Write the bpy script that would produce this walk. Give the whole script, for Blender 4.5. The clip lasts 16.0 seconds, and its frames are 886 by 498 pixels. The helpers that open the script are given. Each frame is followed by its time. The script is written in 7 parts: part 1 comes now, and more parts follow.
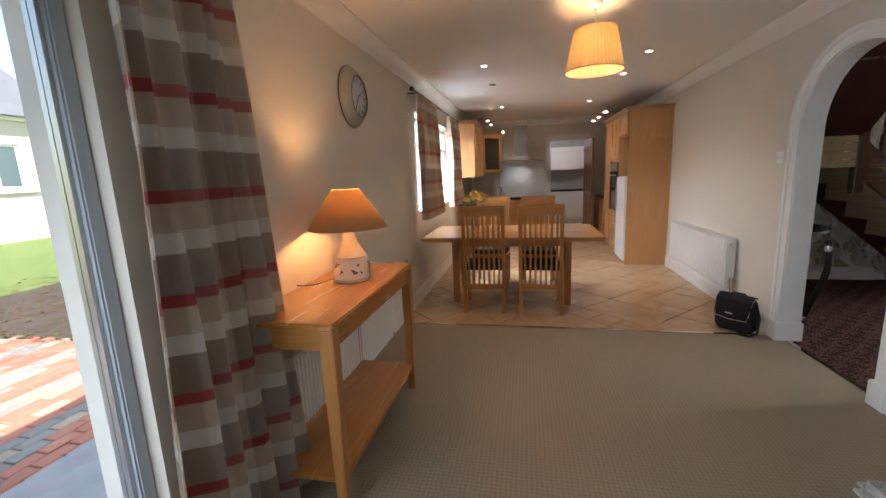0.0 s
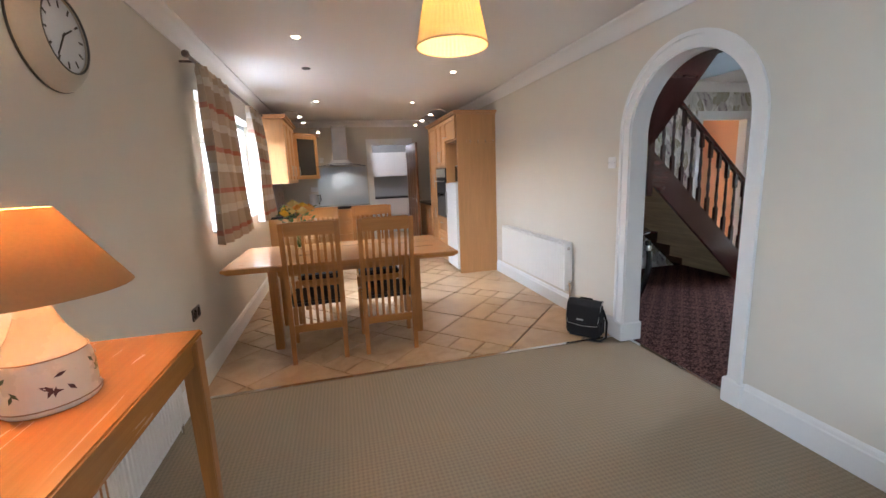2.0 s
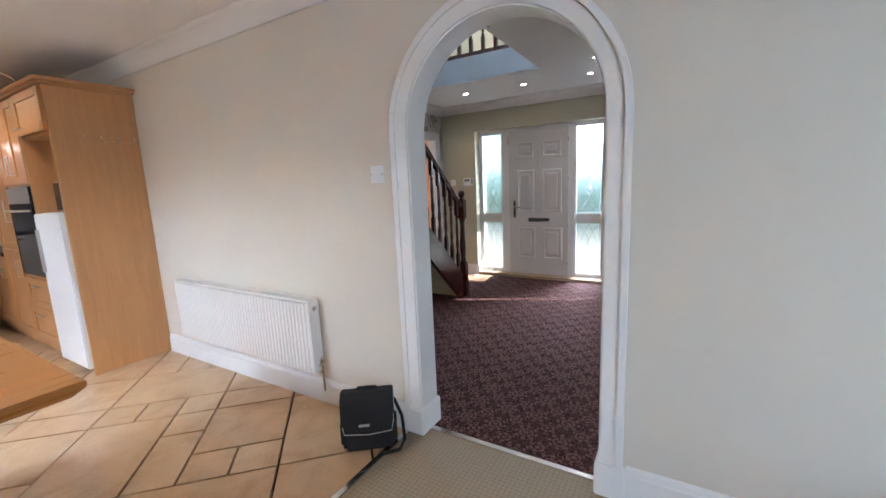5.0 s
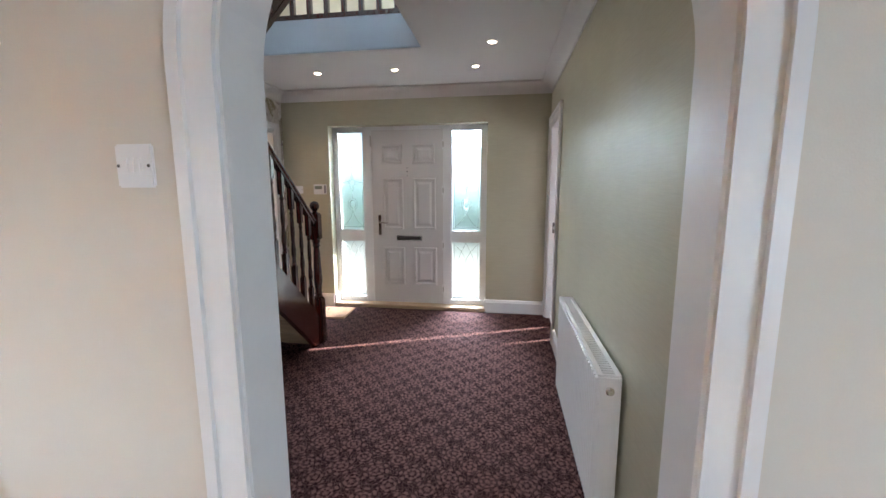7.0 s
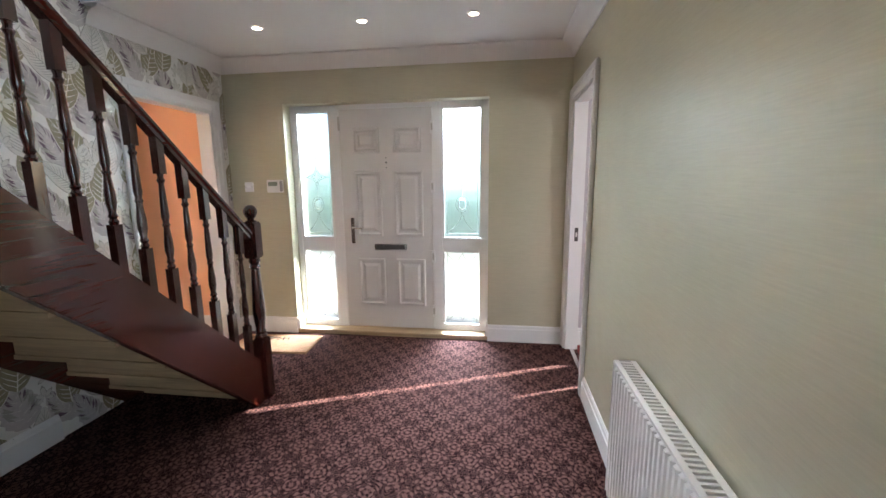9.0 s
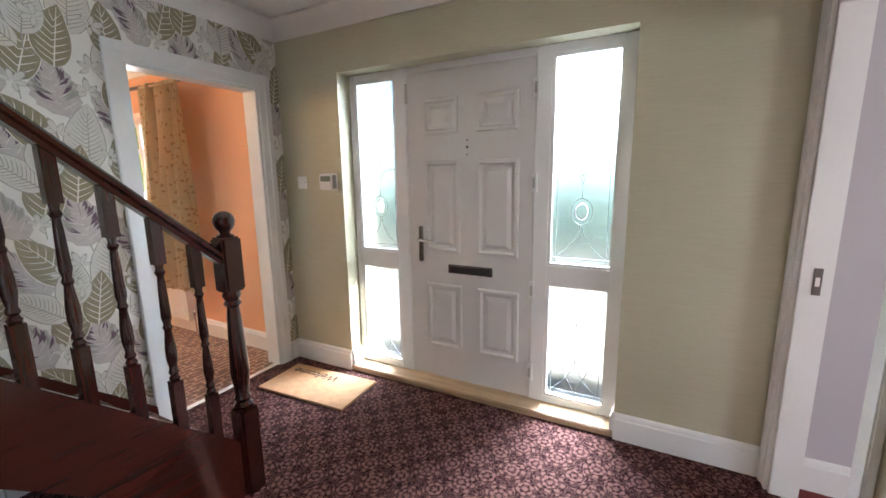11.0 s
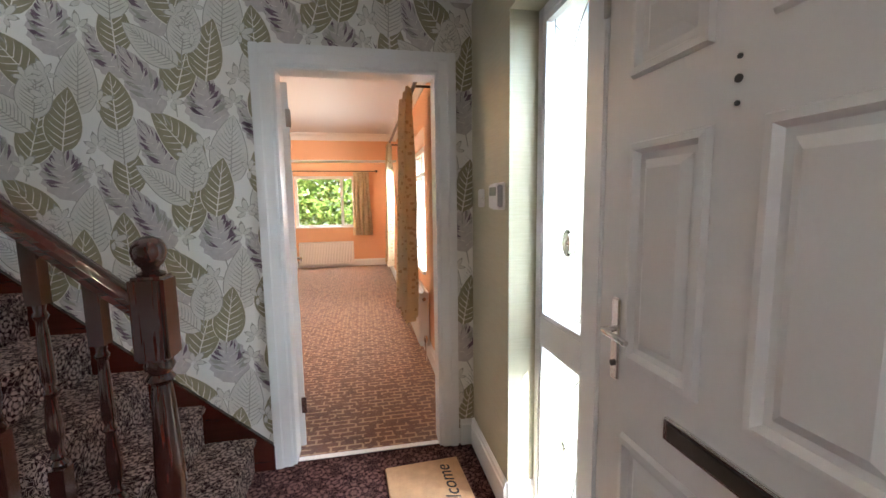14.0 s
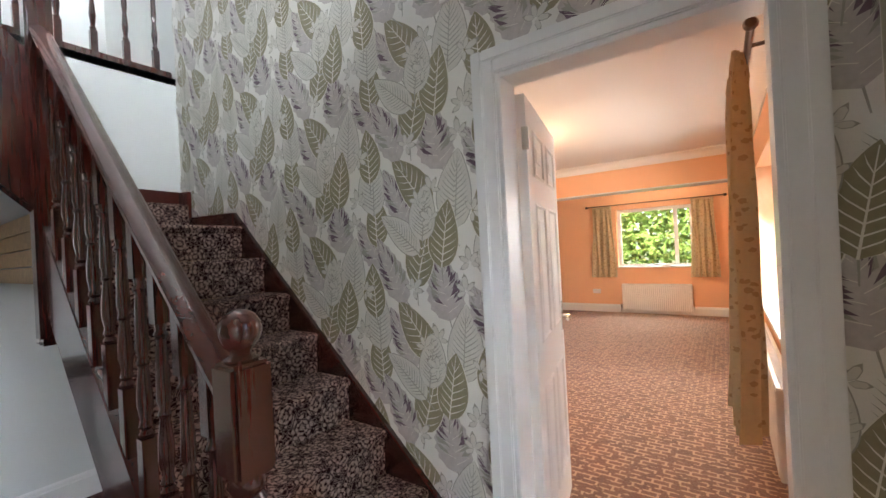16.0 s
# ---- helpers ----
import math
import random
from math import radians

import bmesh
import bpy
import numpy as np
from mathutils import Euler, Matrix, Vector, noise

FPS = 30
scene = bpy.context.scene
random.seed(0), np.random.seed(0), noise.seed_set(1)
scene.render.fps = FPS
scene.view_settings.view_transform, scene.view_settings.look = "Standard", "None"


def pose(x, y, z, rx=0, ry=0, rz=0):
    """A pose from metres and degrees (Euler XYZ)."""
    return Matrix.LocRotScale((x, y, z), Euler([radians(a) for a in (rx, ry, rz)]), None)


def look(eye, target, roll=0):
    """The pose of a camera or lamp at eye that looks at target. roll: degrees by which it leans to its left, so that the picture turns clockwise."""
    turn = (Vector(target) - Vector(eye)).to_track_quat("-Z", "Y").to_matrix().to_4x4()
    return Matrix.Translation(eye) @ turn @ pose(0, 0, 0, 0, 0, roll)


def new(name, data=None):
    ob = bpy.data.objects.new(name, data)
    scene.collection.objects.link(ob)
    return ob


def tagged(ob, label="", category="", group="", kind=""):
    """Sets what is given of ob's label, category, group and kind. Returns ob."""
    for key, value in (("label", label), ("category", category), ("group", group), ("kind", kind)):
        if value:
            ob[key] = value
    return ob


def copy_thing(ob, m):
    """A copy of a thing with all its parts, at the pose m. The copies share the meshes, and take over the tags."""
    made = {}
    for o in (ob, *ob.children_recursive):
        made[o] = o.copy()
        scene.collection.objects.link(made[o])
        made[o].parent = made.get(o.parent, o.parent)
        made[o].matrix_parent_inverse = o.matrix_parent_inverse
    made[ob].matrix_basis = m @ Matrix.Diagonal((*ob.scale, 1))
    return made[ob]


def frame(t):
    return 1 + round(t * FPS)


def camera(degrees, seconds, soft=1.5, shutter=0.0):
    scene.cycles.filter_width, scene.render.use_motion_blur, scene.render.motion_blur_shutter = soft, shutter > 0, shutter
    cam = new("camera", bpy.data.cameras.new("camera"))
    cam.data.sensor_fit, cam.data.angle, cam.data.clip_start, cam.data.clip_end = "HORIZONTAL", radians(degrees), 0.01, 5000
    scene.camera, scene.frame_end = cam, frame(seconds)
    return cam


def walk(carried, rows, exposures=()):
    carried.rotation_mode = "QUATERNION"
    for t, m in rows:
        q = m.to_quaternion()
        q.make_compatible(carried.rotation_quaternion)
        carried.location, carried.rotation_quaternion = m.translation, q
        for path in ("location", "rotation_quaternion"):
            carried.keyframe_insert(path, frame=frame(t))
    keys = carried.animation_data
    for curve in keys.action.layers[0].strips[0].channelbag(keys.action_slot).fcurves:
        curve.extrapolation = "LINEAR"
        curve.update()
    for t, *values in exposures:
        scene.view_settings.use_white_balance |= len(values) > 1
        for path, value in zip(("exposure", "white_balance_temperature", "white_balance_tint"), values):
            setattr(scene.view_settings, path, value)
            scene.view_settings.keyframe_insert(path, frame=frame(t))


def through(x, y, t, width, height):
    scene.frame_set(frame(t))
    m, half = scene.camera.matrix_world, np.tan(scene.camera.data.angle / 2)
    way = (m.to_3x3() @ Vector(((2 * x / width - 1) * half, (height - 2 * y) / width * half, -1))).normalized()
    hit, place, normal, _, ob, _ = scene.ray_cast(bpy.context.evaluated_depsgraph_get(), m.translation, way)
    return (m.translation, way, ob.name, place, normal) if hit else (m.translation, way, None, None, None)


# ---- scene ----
cam = camera(95.3, 16.0)
PATH = [
    (0, (0.634, 0.394, 1.41), (0.226, 2.318, 1.052), -2.4),
    (0.5, (0.592, 0.578, 1.402), (0.434, 2.537, 1.032), -2.3),
    (1, (0.546, 0.768, 1.395), (0.621, 2.732, 1.021), -2.2),
    (1.5, (0.484, 1.004, 1.396), (0.765, 2.949, 1.025), -2.3),
    (2, (0.445, 1.237, 1.396), (0.919, 3.146, 1.036), -2.3),
    (2.5, (0.446, 1.506, 1.403), (1.114, 3.357, 1.046), -2.4),
    (3, (0.485, 1.748, 1.38), (1.352, 3.518, 1.044), -2.4),
    (3.5, (0.526, 2.015, 1.392), (1.604, 3.666, 1.057), -2.8),
    (4, (0.586, 2.249, 1.384), (1.885, 3.735, 1.059), -2.9),
    (4.5, (0.735, 2.506, 1.379), (2.247, 3.774, 1.057), -2.8),
    (5, (0.896, 2.718, 1.379), (2.588, 3.735, 1.058), -2.5),
    (5.2, (0.972, 2.813, 1.379), (2.721, 3.73, 1.06), -2.4),
    (7.3, (1.961, 3.429, 1.399), (3.92, 3.673, 1.079), -0.2),
    (7.5, (2.04, 3.466, 1.417), (4.0, 3.686, 1.084), -0.3),
    (7.7, (2.14, 3.468, 1.393), (4.101, 3.685, 1.071), -0.2),
    (8, (2.305, 3.467, 1.396), (4.266, 3.68, 1.068), -0.3),
    (8.2, (2.403, 3.474, 1.413), (4.364, 3.679, 1.077), -0.3),
    (10.3, (3.655, 3.44, 1.429), (5.524, 4.051, 1.065), -0.9),
    (10.5, (3.783, 3.453, 1.426), (5.626, 4.135, 1.054), -0.8),
    (11, (4.121, 3.441, 1.414), (5.864, 4.354, 1.058), -0.8),
    (11.5, (4.454, 3.432, 1.4), (6.063, 4.57, 1.059), -1.0),
    (12, (4.745, 3.461, 1.391), (6.182, 4.815, 1.076), -1.2),
    (12.5, (5.057, 3.508, 1.398), (6.262, 5.076, 1.101), -1.5),
    (13, (5.294, 3.569, 1.395), (6.257, 5.302, 1.126), -1.4),
    (13.5, (5.527, 3.652, 1.383), (6.215, 5.513, 1.137), -1.0),
    (14, (5.727, 3.808, 1.362), (6.106, 5.759, 1.133), -0.8),
    (14.5, (5.89, 3.998, 1.375), (5.924, 5.988, 1.172), -1.2),
    (15, (5.993, 4.188, 1.387), (5.642, 6.151, 1.225), -1.6),
    (15.5, (6.009, 4.362, 1.381), (5.249, 6.21, 1.295), -2.3),
    (16, (5.985, 4.565, 1.386), (4.841, 6.205, 1.387), -3.0),
]
walk(cam, [(t, look(eye, target, roll)) for t, eye, target, roll in PATH], [(0.0, 2.35, 6500, 15), (0.5, 2.7, 6800, 15), (1.0, 2.8, 6500, 14), (2.0, 2.88, 5900, 12), (3.0, 2.92, 5650, 12), (5.0, 2.95, 5700, 12), (7.3, 3.1, 5900, 12), (8.2, 3.22, 6050, 12), (10.3, 3.35, 6050, 12), (11.5, 3.15, 6080, 12), (12.5, 2.9, 6050, 12), (13.0, 2.75, 6050, 12), (14.0, 2.9, 6080, 12), (15.0, 2.9, 5950, 12), (16.0, 2.95, 6250, 12)])

# ---- light ----
world = bpy.data.worlds.new("sky")
scene.world = world
world.use_nodes = True
wn = world.node_tree
sky = wn.nodes.new("ShaderNodeTexSky")
sky.sky_type = 'NISHITA'
sky.sun_disc = False
XLW = -0.575
SUN_AZ, SUN_EL = (0.395, -0.919), 31.0
sky.sun_elevation = radians(SUN_EL)
sky.sun_rotation = math.atan2(SUN_AZ[0], SUN_AZ[1])
wn.links.new(sky.outputs[0], wn.nodes["Background"].inputs[0])
wn.nodes["Background"].inputs[1].default_value = 0.08
sun = new("sun", bpy.data.lights.new("sun", 'SUN'))
sun.data.energy, sun.data.angle, sun.data.color = 3.6, radians(0.5), (1.0, 0.93, 0.82)
sun.matrix_world = look((0, 0, 0), (-SUN_AZ[0] * math.cos(radians(SUN_EL)), -SUN_AZ[1] * math.cos(radians(SUN_EL)), -math.sin(radians(SUN_EL))))


def area(name, eye, target, w, h, watts, color=(1, 1, 1)):
    d = bpy.data.lights.new(name, 'AREA')
    d.shape, d.size, d.size_y, d.energy, d.color = 'RECTANGLE', w, h, watts, color
    ob = new(name, d)
    ob.matrix_world = look(eye, target)
    return ob


def bulb(name, at, watts, color=(1.0, 0.62, 0.30), radius=0.03):
    d = bpy.data.lights.new(name, 'POINT')
    d.energy, d.color, d.shadow_soft_size = watts, color, radius
    ob = new(name, d)
    ob.location = at
    return ob


def spot(name, at, watts, color=(1.0, 0.80, 0.58), angle=110):
    d = bpy.data.lights.new(name, 'SPOT')
    d.energy, d.color, d.spot_size, d.spot_blend, d.shadow_soft_size = watts, color, radians(angle), 0.8, 0.03
    ob = new(name, d)
    ob.location = at
    return ob


area("daylight_front_door", (8.7, 3.9, 3.1), (6.3, 4.6, 1.0), 2.1, 2.2, 165, (0.88, 0.94, 1.0))
area("daylight_upstairs", (6.95, 4.6, 4.15), (3.9, 3.3, 0.9), 1.2, 1.25, 17, (0.90, 0.95, 1.0))
area("daylight_dining_window", (XLW - 1.15, 6.0, 2.75), (1.2, 6.0, 0.0), 2.6, 1.3, 110, (0.82, 0.91, 1.0))
area("daylight_patio", (XLW - 0.03, -0.35, 1.05), (1.4, 0.35, -0.2), 2.3, 1.85, 10.5, (0.74, 0.87, 1.0))
area("daylight_apricot_window", (6.415, 8.45, 1.37), (4.6, 8.45, 0.1), 2.05, 1.1, 9, (1.0, 0.96, 0.90))
area("daylight_far_window", (4.92, 13.9, 3.0), (4.92, 11.6, 0.3), 1.4, 1.0, 30, (0.95, 1.0, 0.92))
area("daylight_grey_room", (4.1, -0.1, 1.6), (5.2, 3.0, 1.0), 1.2, 1.2, 6, (0.92, 0.96, 1.0))


# ---- materials ----
def nodes_of(name):
    m = bpy.data.materials.new(name)
    m.use_nodes = True
    nt = m.node_tree
    return m, nt, nt.nodes["Principled BSDF"]


def node(nt, kind, **sets):
    n = nt.nodes.new("ShaderNode" + kind)
    for k, v in sets.items():
        if k in n.inputs:
            n.inputs[k].default_value = v
    return n


def math_node(nt, op, a, b=None, c=None):
    n = nt.nodes.new("ShaderNodeMath")
    n.operation = op
    for i, v in enumerate((a, b, c)):
        if v is None:
            continue
        if isinstance(v, (int, float)):
            n.inputs[i].default_value = v
        else:
            nt.links.new(v, n.inputs[i])
    return n.outputs[0]


def mix_col(nt, fac, a, b):
    n = nt.nodes.new("ShaderNodeMix")
    n.data_type = 'RGBA'
    for i, v in ((0, fac), (6, a), (7, b)):
        if isinstance(v, (int, float)):
            n.inputs[i].default_value = v
        elif isinstance(v, tuple):
            n.inputs[i].default_value = (*v[:3], 1)
        else:
            nt.links.new(v, n.inputs[i])
    return n.outputs[2]


def coords(nt, scale=(1, 1, 1), which="Object", rot=(0, 0, 0)):
    tc = nt.nodes.new("ShaderNodeTexCoord")
    mp = nt.nodes.new("ShaderNodeMapping")
    mp.inputs["Scale"].default_value = scale
    mp.inputs["Rotation"].default_value = rot
    nt.links.new(tc.outputs[which], mp.inputs[0])
    return mp.outputs[0]


def noise_tex(nt, vec, scale, detail=4.0, rough=0.55, distort=0.0):
    n = nt.nodes.new("ShaderNodeTexNoise")
    n.inputs["Scale"].default_value, n.inputs["Detail"].default_value = scale, detail
    n.inputs["Roughness"].default_value, n.inputs["Distortion"].default_value = rough, distort
    nt.links.new(vec, n.inputs["Vector"])
    return n.outputs[0]


def ramp(nt, fac, stops):
    n = nt.nodes.new("ShaderNodeValToRGB")
    el = n.color_ramp.elements
    while len(el) < len(stops):
        el.new(0.5)
    for e, (p, c) in zip(el, stops):
        e.position = p
        e.color = (*c, 1) if isinstance(c, tuple) else (c, c, c, 1)
    nt.links.new(fac, n.inputs[0])
    return n.outputs[0]


def add_bump(nt, bsdf, height, strength, dist=0.01):
    b = nt.nodes.new("ShaderNodeBump")
    b.inputs["Strength"].default_value, b.inputs["Distance"].default_value = strength, dist
    nt.links.new(height, b.inputs["Height"])
    nt.links.new(b.outputs[0], bsdf.inputs["Normal"])


def plain(name, col, rough=0.5, var=0.08, scale=3.0, bump=0.05, fine=90.0, metal=0.0, each=0.0):
    """A surface of one colour with broad stains, fine grain and a little relief."""
    m, nt, b = nodes_of(name)
    v = coords(nt)
    broad = noise_tex(nt, v, scale, 5)
    grain = noise_tex(nt, v, fine, 3)
    f = math_node(nt, 'ADD', math_node(nt, 'MULTIPLY', broad, 0.7), math_node(nt, 'MULTIPLY', grain, 0.3))
    dark = tuple(c * (1 - var) for c in col)
    light = tuple(min(1, c * (1 + var)) for c in col)
    c = ramp(nt, f, ((0.3, dark), (0.7, light)))
    if each:
        oi = nt.nodes.new("ShaderNodeObjectInfo")
        c = mix_col(nt, math_node(nt, 'MULTIPLY', oi.outputs["Random"], each), c, tuple(x * 0.5 for x in col))
    nt.links.new(c, b.inputs["Base Color"])
    nt.links.new(math_node(nt, 'ADD', math_node(nt, 'MULTIPLY', broad, 0.16), rough - 0.08), b.inputs["Roughness"])
    b.inputs["Metallic"].default_value = metal
    if bump:
        add_bump(nt, b, grain, bump, 0.004)
    return m


def wood(name, col, rough=0.35, axis=1, coat=0.0, ring=6.0, contrast=0.35):
    """Timber with long grain along an axis (0 x, 1 y, 2 z)."""
    m, nt, b = nodes_of(name)
    s = [14.0, 14.0, 14.0]
    s[axis] = 0.9
    v = coords(nt, tuple(s))
    g = noise_tex(nt, v, 2.2, 6, 0.6, 0.6)
    s2 = [90.0, 90.0, 90.0]
    s2[axis] = 3.0
    fibre = noise_tex(nt, coords(nt, tuple(s2)), 2.0, 2)
    f = math_node(nt, 'ADD', math_node(nt, 'MULTIPLY', g, 0.7), math_node(nt, 'MULTIPLY', fibre, 0.3))
    dark = tuple(c * (1 - contrast) for c in col)
    light = tuple(min(1, c * (1 + contrast * 0.7)) for c in col)
    c = ramp(nt, f, ((0.32, dark), (0.55, col), (0.72, light)))
    oi = nt.nodes.new("ShaderNodeObjectInfo")
    c = mix_col(nt, math_node(nt, 'MULTIPLY', oi.outputs["Random"], 0.18), c, dark)
    nt.links.new(c, b.inputs["Base Color"])
    nt.links.new(math_node(nt, 'ADD', math_node(nt, 'MULTIPLY', g, 0.2), rough - 0.1), b.inputs["Roughness"])
    b.inputs["Coat Weight"].default_value = coat
    b.inputs["Coat Roughness"].default_value = 0.10
    add_bump(nt, b, fibre, 0.05 if coat < 0.45 else 0.012, 0.002)
    return m


def glow(name, col, strength):
    m, nt, b = nodes_of(name)
    b.inputs["Base Color"].default_value = (*col, 1)
    b.inputs["Emission Color"].default_value = (*col, 1)
    b.inputs["Emission Strength"].default_value = strength
    return m


def glass(name, rough=0.0, col=(0.97, 0.99, 0.99)):
    m, nt, b = nodes_of(name)
    b.inputs["Base Color"].default_value = (*col, 1)
    b.inputs["Roughness"].default_value = rough
    b.inputs["Transmission Weight"].default_value = 1.0
    b.inputs["IOR"].default_value = 1.45
    return m


M_CREAM = plain("cream_wall_paint", (0.68, 0.632, 0.55), 0.72, 0.04, 0.8, 0.10, 220)
M_CEIL = plain("white_ceiling_paint", (0.80, 0.785, 0.76), 0.8, 0.02, 0.6, 0.08, 160)
M_TRIM = plain("white_gloss_paint", (0.80, 0.80, 0.79), 0.32, 0.03, 2.0, 0.03, 60)
M_PVC = plain("white_pvc", (0.80, 0.80, 0.80), 0.34, 0.02, 2.0, 0.0)
M_ORANGE = plain("apricot_wall_paint", (0.85, 0.50, 0.295), 0.75, 0.04, 0.9, 0.08, 200)
M_PALE = plain("pale_stair_wall_paint", (0.74, 0.76, 0.74), 0.75, 0.03, 0.9, 0.08, 200)
M_GREY = plain("grey_room_paint", (0.50, 0.47, 0.50), 0.75, 0.03, 0.9, 0.08, 200)
M_MAHOG = wood("mahogany", (0.055, 0.011, 0.007), 0.2, 2, 0.6, contrast=0.25)
M_MAHOG_X = wood("mahogany_rail", (0.064, 0.012, 0.007), 0.2, 0, 0.6, contrast=0.2)
M_OAK = wood("light_oak", (0.45, 0.195, 0.046), 0.30, 0, 0.3, contrast=0.22)
M_OAK_Y = wood("light_oak_long", (0.46, 0.195, 0.045), 0.25, 1, 0.4, contrast=0.16)
M_OAK_Z = wood("light_oak_upright", (0.45, 0.195, 0.052), 0.33, 2, 0.2, contrast=0.25)
M_BEECH = wood("beech_door", (0.57, 0.30, 0.12), 0.4, 2, 0.1, contrast=0.14)
M_PINE = wood("bare_pine", (0.42, 0.29, 0.16), 0.7, 1, 0.0)
M_BLACK = plain("black_cloth", (0.012, 0.012, 0.014), 0.85, 0.2, 12, 0.3, 260)
M_LEATHER = plain("brown_leather", (0.018, 0.012, 0.010), 0.62, 0.2, 14, 0.15, 180)
M_CHROME = plain("chrome", (0.75, 0.74, 0.72), 0.16, 0.03, 5, 0.0, metal=1.0)
M_STEEL = plain("brushed_steel", (0.55, 0.53, 0.50), 0.34, 0.06, 5, 0.02, 200, metal=1.0)
M_DARKMETAL = plain("dark_pewter_metal", (0.10, 0.095, 0.09), 0.35, 0.1, 20, 0.05, metal=0.9)
M_BLACKGLASS = plain("black_oven_glass", (0.012, 0.012, 0.014), 0.08, 0.1, 4, 0.0)
M_RAD = plain("white_radiator_enamel", (0.80, 0.79, 0.765), 0.36, 0.02, 2, 0.0)
M_WHITEGOODS = plain("white_appliance_enamel", (0.80, 0.82, 0.84), 0.3, 0.02, 2, 0.0)
M_GLASS = glass("clear_glass")
M_LAMPGLOW = glow("lit_lamp", (1.0, 0.80, 0.55), 8.0)
M_STONE = plain("grey_stone", (0.35, 0.34, 0.33), 0.7, 0.25, 10, 0.3, 60)


def hall_wall_material(name, metal, gloss, relief, rough=0.55):
    m, nt, b = nodes_of(name)
    v = coords(nt)
    broad = noise_tex(nt, v, 1.0, 3)
    fine = noise_tex(nt, coords(nt, (3, 3, 60)), 3.0, 4, 0.6, 0.4)
    crease = noise_tex(nt, coords(nt, (1.2, 1.2, 34)), 2.4, 5, 0.65, 1.4)
    nt.links.new(ramp(nt, math_node(nt, 'ADD', math_node(nt, 'MULTIPLY', broad, 0.6), math_node(nt, 'MULTIPLY', fine, 0.4)),
                      ((0.3, (0.47, 0.445, 0.315)), (0.7, (0.60, 0.57, 0.43)))), b.inputs["Base Color"])
    b.inputs["Metallic"].default_value = metal
    nt.links.new(math_node(nt, 'SUBTRACT', rough, math_node(nt, 'MULTIPLY', crease, gloss)), b.inputs["Roughness"])
    h = math_node(nt, 'ADD', math_node(nt, 'MULTIPLY', fine, 0.35), math_node(nt, 'POWER', crease, 3.0))
    add_bump(nt, b, h, relief, 0.007)
    return m


def floral_carpet(name, ground, figure, cell=0.17):
    """Patterned wool: flower medallions on a staggered grid with scrolls between."""
    m, nt, b = nodes_of(name)
    v = coords(nt)
    warp = noise_tex(nt, v, 30, 2)
    sep = nt.nodes.new("ShaderNodeSeparateXYZ")
    nt.links.new(v, sep.inputs[0])
    px = math_node(nt, 'ADD', math_node(nt, 'SUBTRACT', sep.outputs[0], sep.outputs[2]), math_node(nt, 'MULTIPLY', warp, 0.02))
    py = math_node(nt, 'ADD', sep.outputs[1], math_node(nt, 'MULTIPLY', warp, 0.02))

    def flower(ox, oy, petals, size):
        u = math_node(nt, 'SUBTRACT', math_node(nt, 'FRACT', math_node(nt, 'ADD', math_node(nt, 'DIVIDE', px, cell), ox)), 0.5)
        w = math_node(nt, 'SUBTRACT', math_node(nt, 'FRACT', math_node(nt, 'ADD', math_node(nt, 'DIVIDE', py, cell), oy)), 0.5)
        r = math_node(nt, 'SQRT', math_node(nt, 'ADD', math_node(nt, 'MULTIPLY', u, u), math_node(nt, 'MULTIPLY', w, w)))
        th = math_node(nt, 'ARCTAN2', w, u)
        wave = math_node(nt, 'COSINE', math_node(nt, 'MULTIPLY', th, petals))
        edge = math_node(nt, 'ADD', size, math_node(nt, 'MULTIPLY', wave, size * 0.28))
        rings = math_node(nt, 'SINE', math_node(nt, 'MULTIPLY', r, 46.0))
        inside = math_node(nt, 'LESS_THAN', r, edge)
        return math_node(nt, 'MULTIPLY', inside, math_node(nt, 'GREATER_THAN', math_node(nt, 'ADD', rings, math_node(nt, 'MULTIPLY', wave, 0.8)), 0.12))
    a = flower(0.0, 0.0, 8.0, 0.33)
    c = flower(0.5, 0.5, 6.0, 0.25)
    vor = nt.nodes.new("ShaderNodeTexVoronoi")
    vor.feature = 'DISTANCE_TO_EDGE'
    vor.inputs["Scale"].default_value = 42
    nt.links.new(v, vor.inputs["Vector"])
    scroll = math_node(nt, 'LESS_THAN', math_node(nt, 'ABSOLUTE', math_node(nt, 'SUBTRACT', vor.outputs[0], 0.10)), 0.034)
    pile = noise_tex(nt, v, 330, 2)
    pat = math_node(nt, 'MAXIMUM', math_node(nt, 'MAXIMUM', a, c), math_node(nt, 'MULTIPLY', scroll, 0.85))
    pat = math_node(nt, 'MULTIPLY', pat, math_node(nt, 'ADD', 0.30, math_node(nt, 'MULTIPLY', pile, 0.9)))
    broad = noise_tex(nt, v, 1.6, 3)
    col = mix_col(nt, pat, mix_col(nt, pile, tuple(x * 0.6 for x in ground), tuple(x * 1.4 for x in ground)), figure)
    col = mix_col(nt, math_node(nt, 'MULTIPLY', broad, 0.25), col, tuple(x * 0.7 for x in ground))
    nt.links.new(col, b.inputs["Base Color"])
    b.inputs["Roughness"].default_value = 0.95
    b.inputs["Specular IOR Level"].default_value = 0.15
    add_bump(nt, b, math_node(nt, 'ADD', pile, math_node(nt, 'MULTIPLY', pat, 0.5)), 0.5, 0.004)
    return m


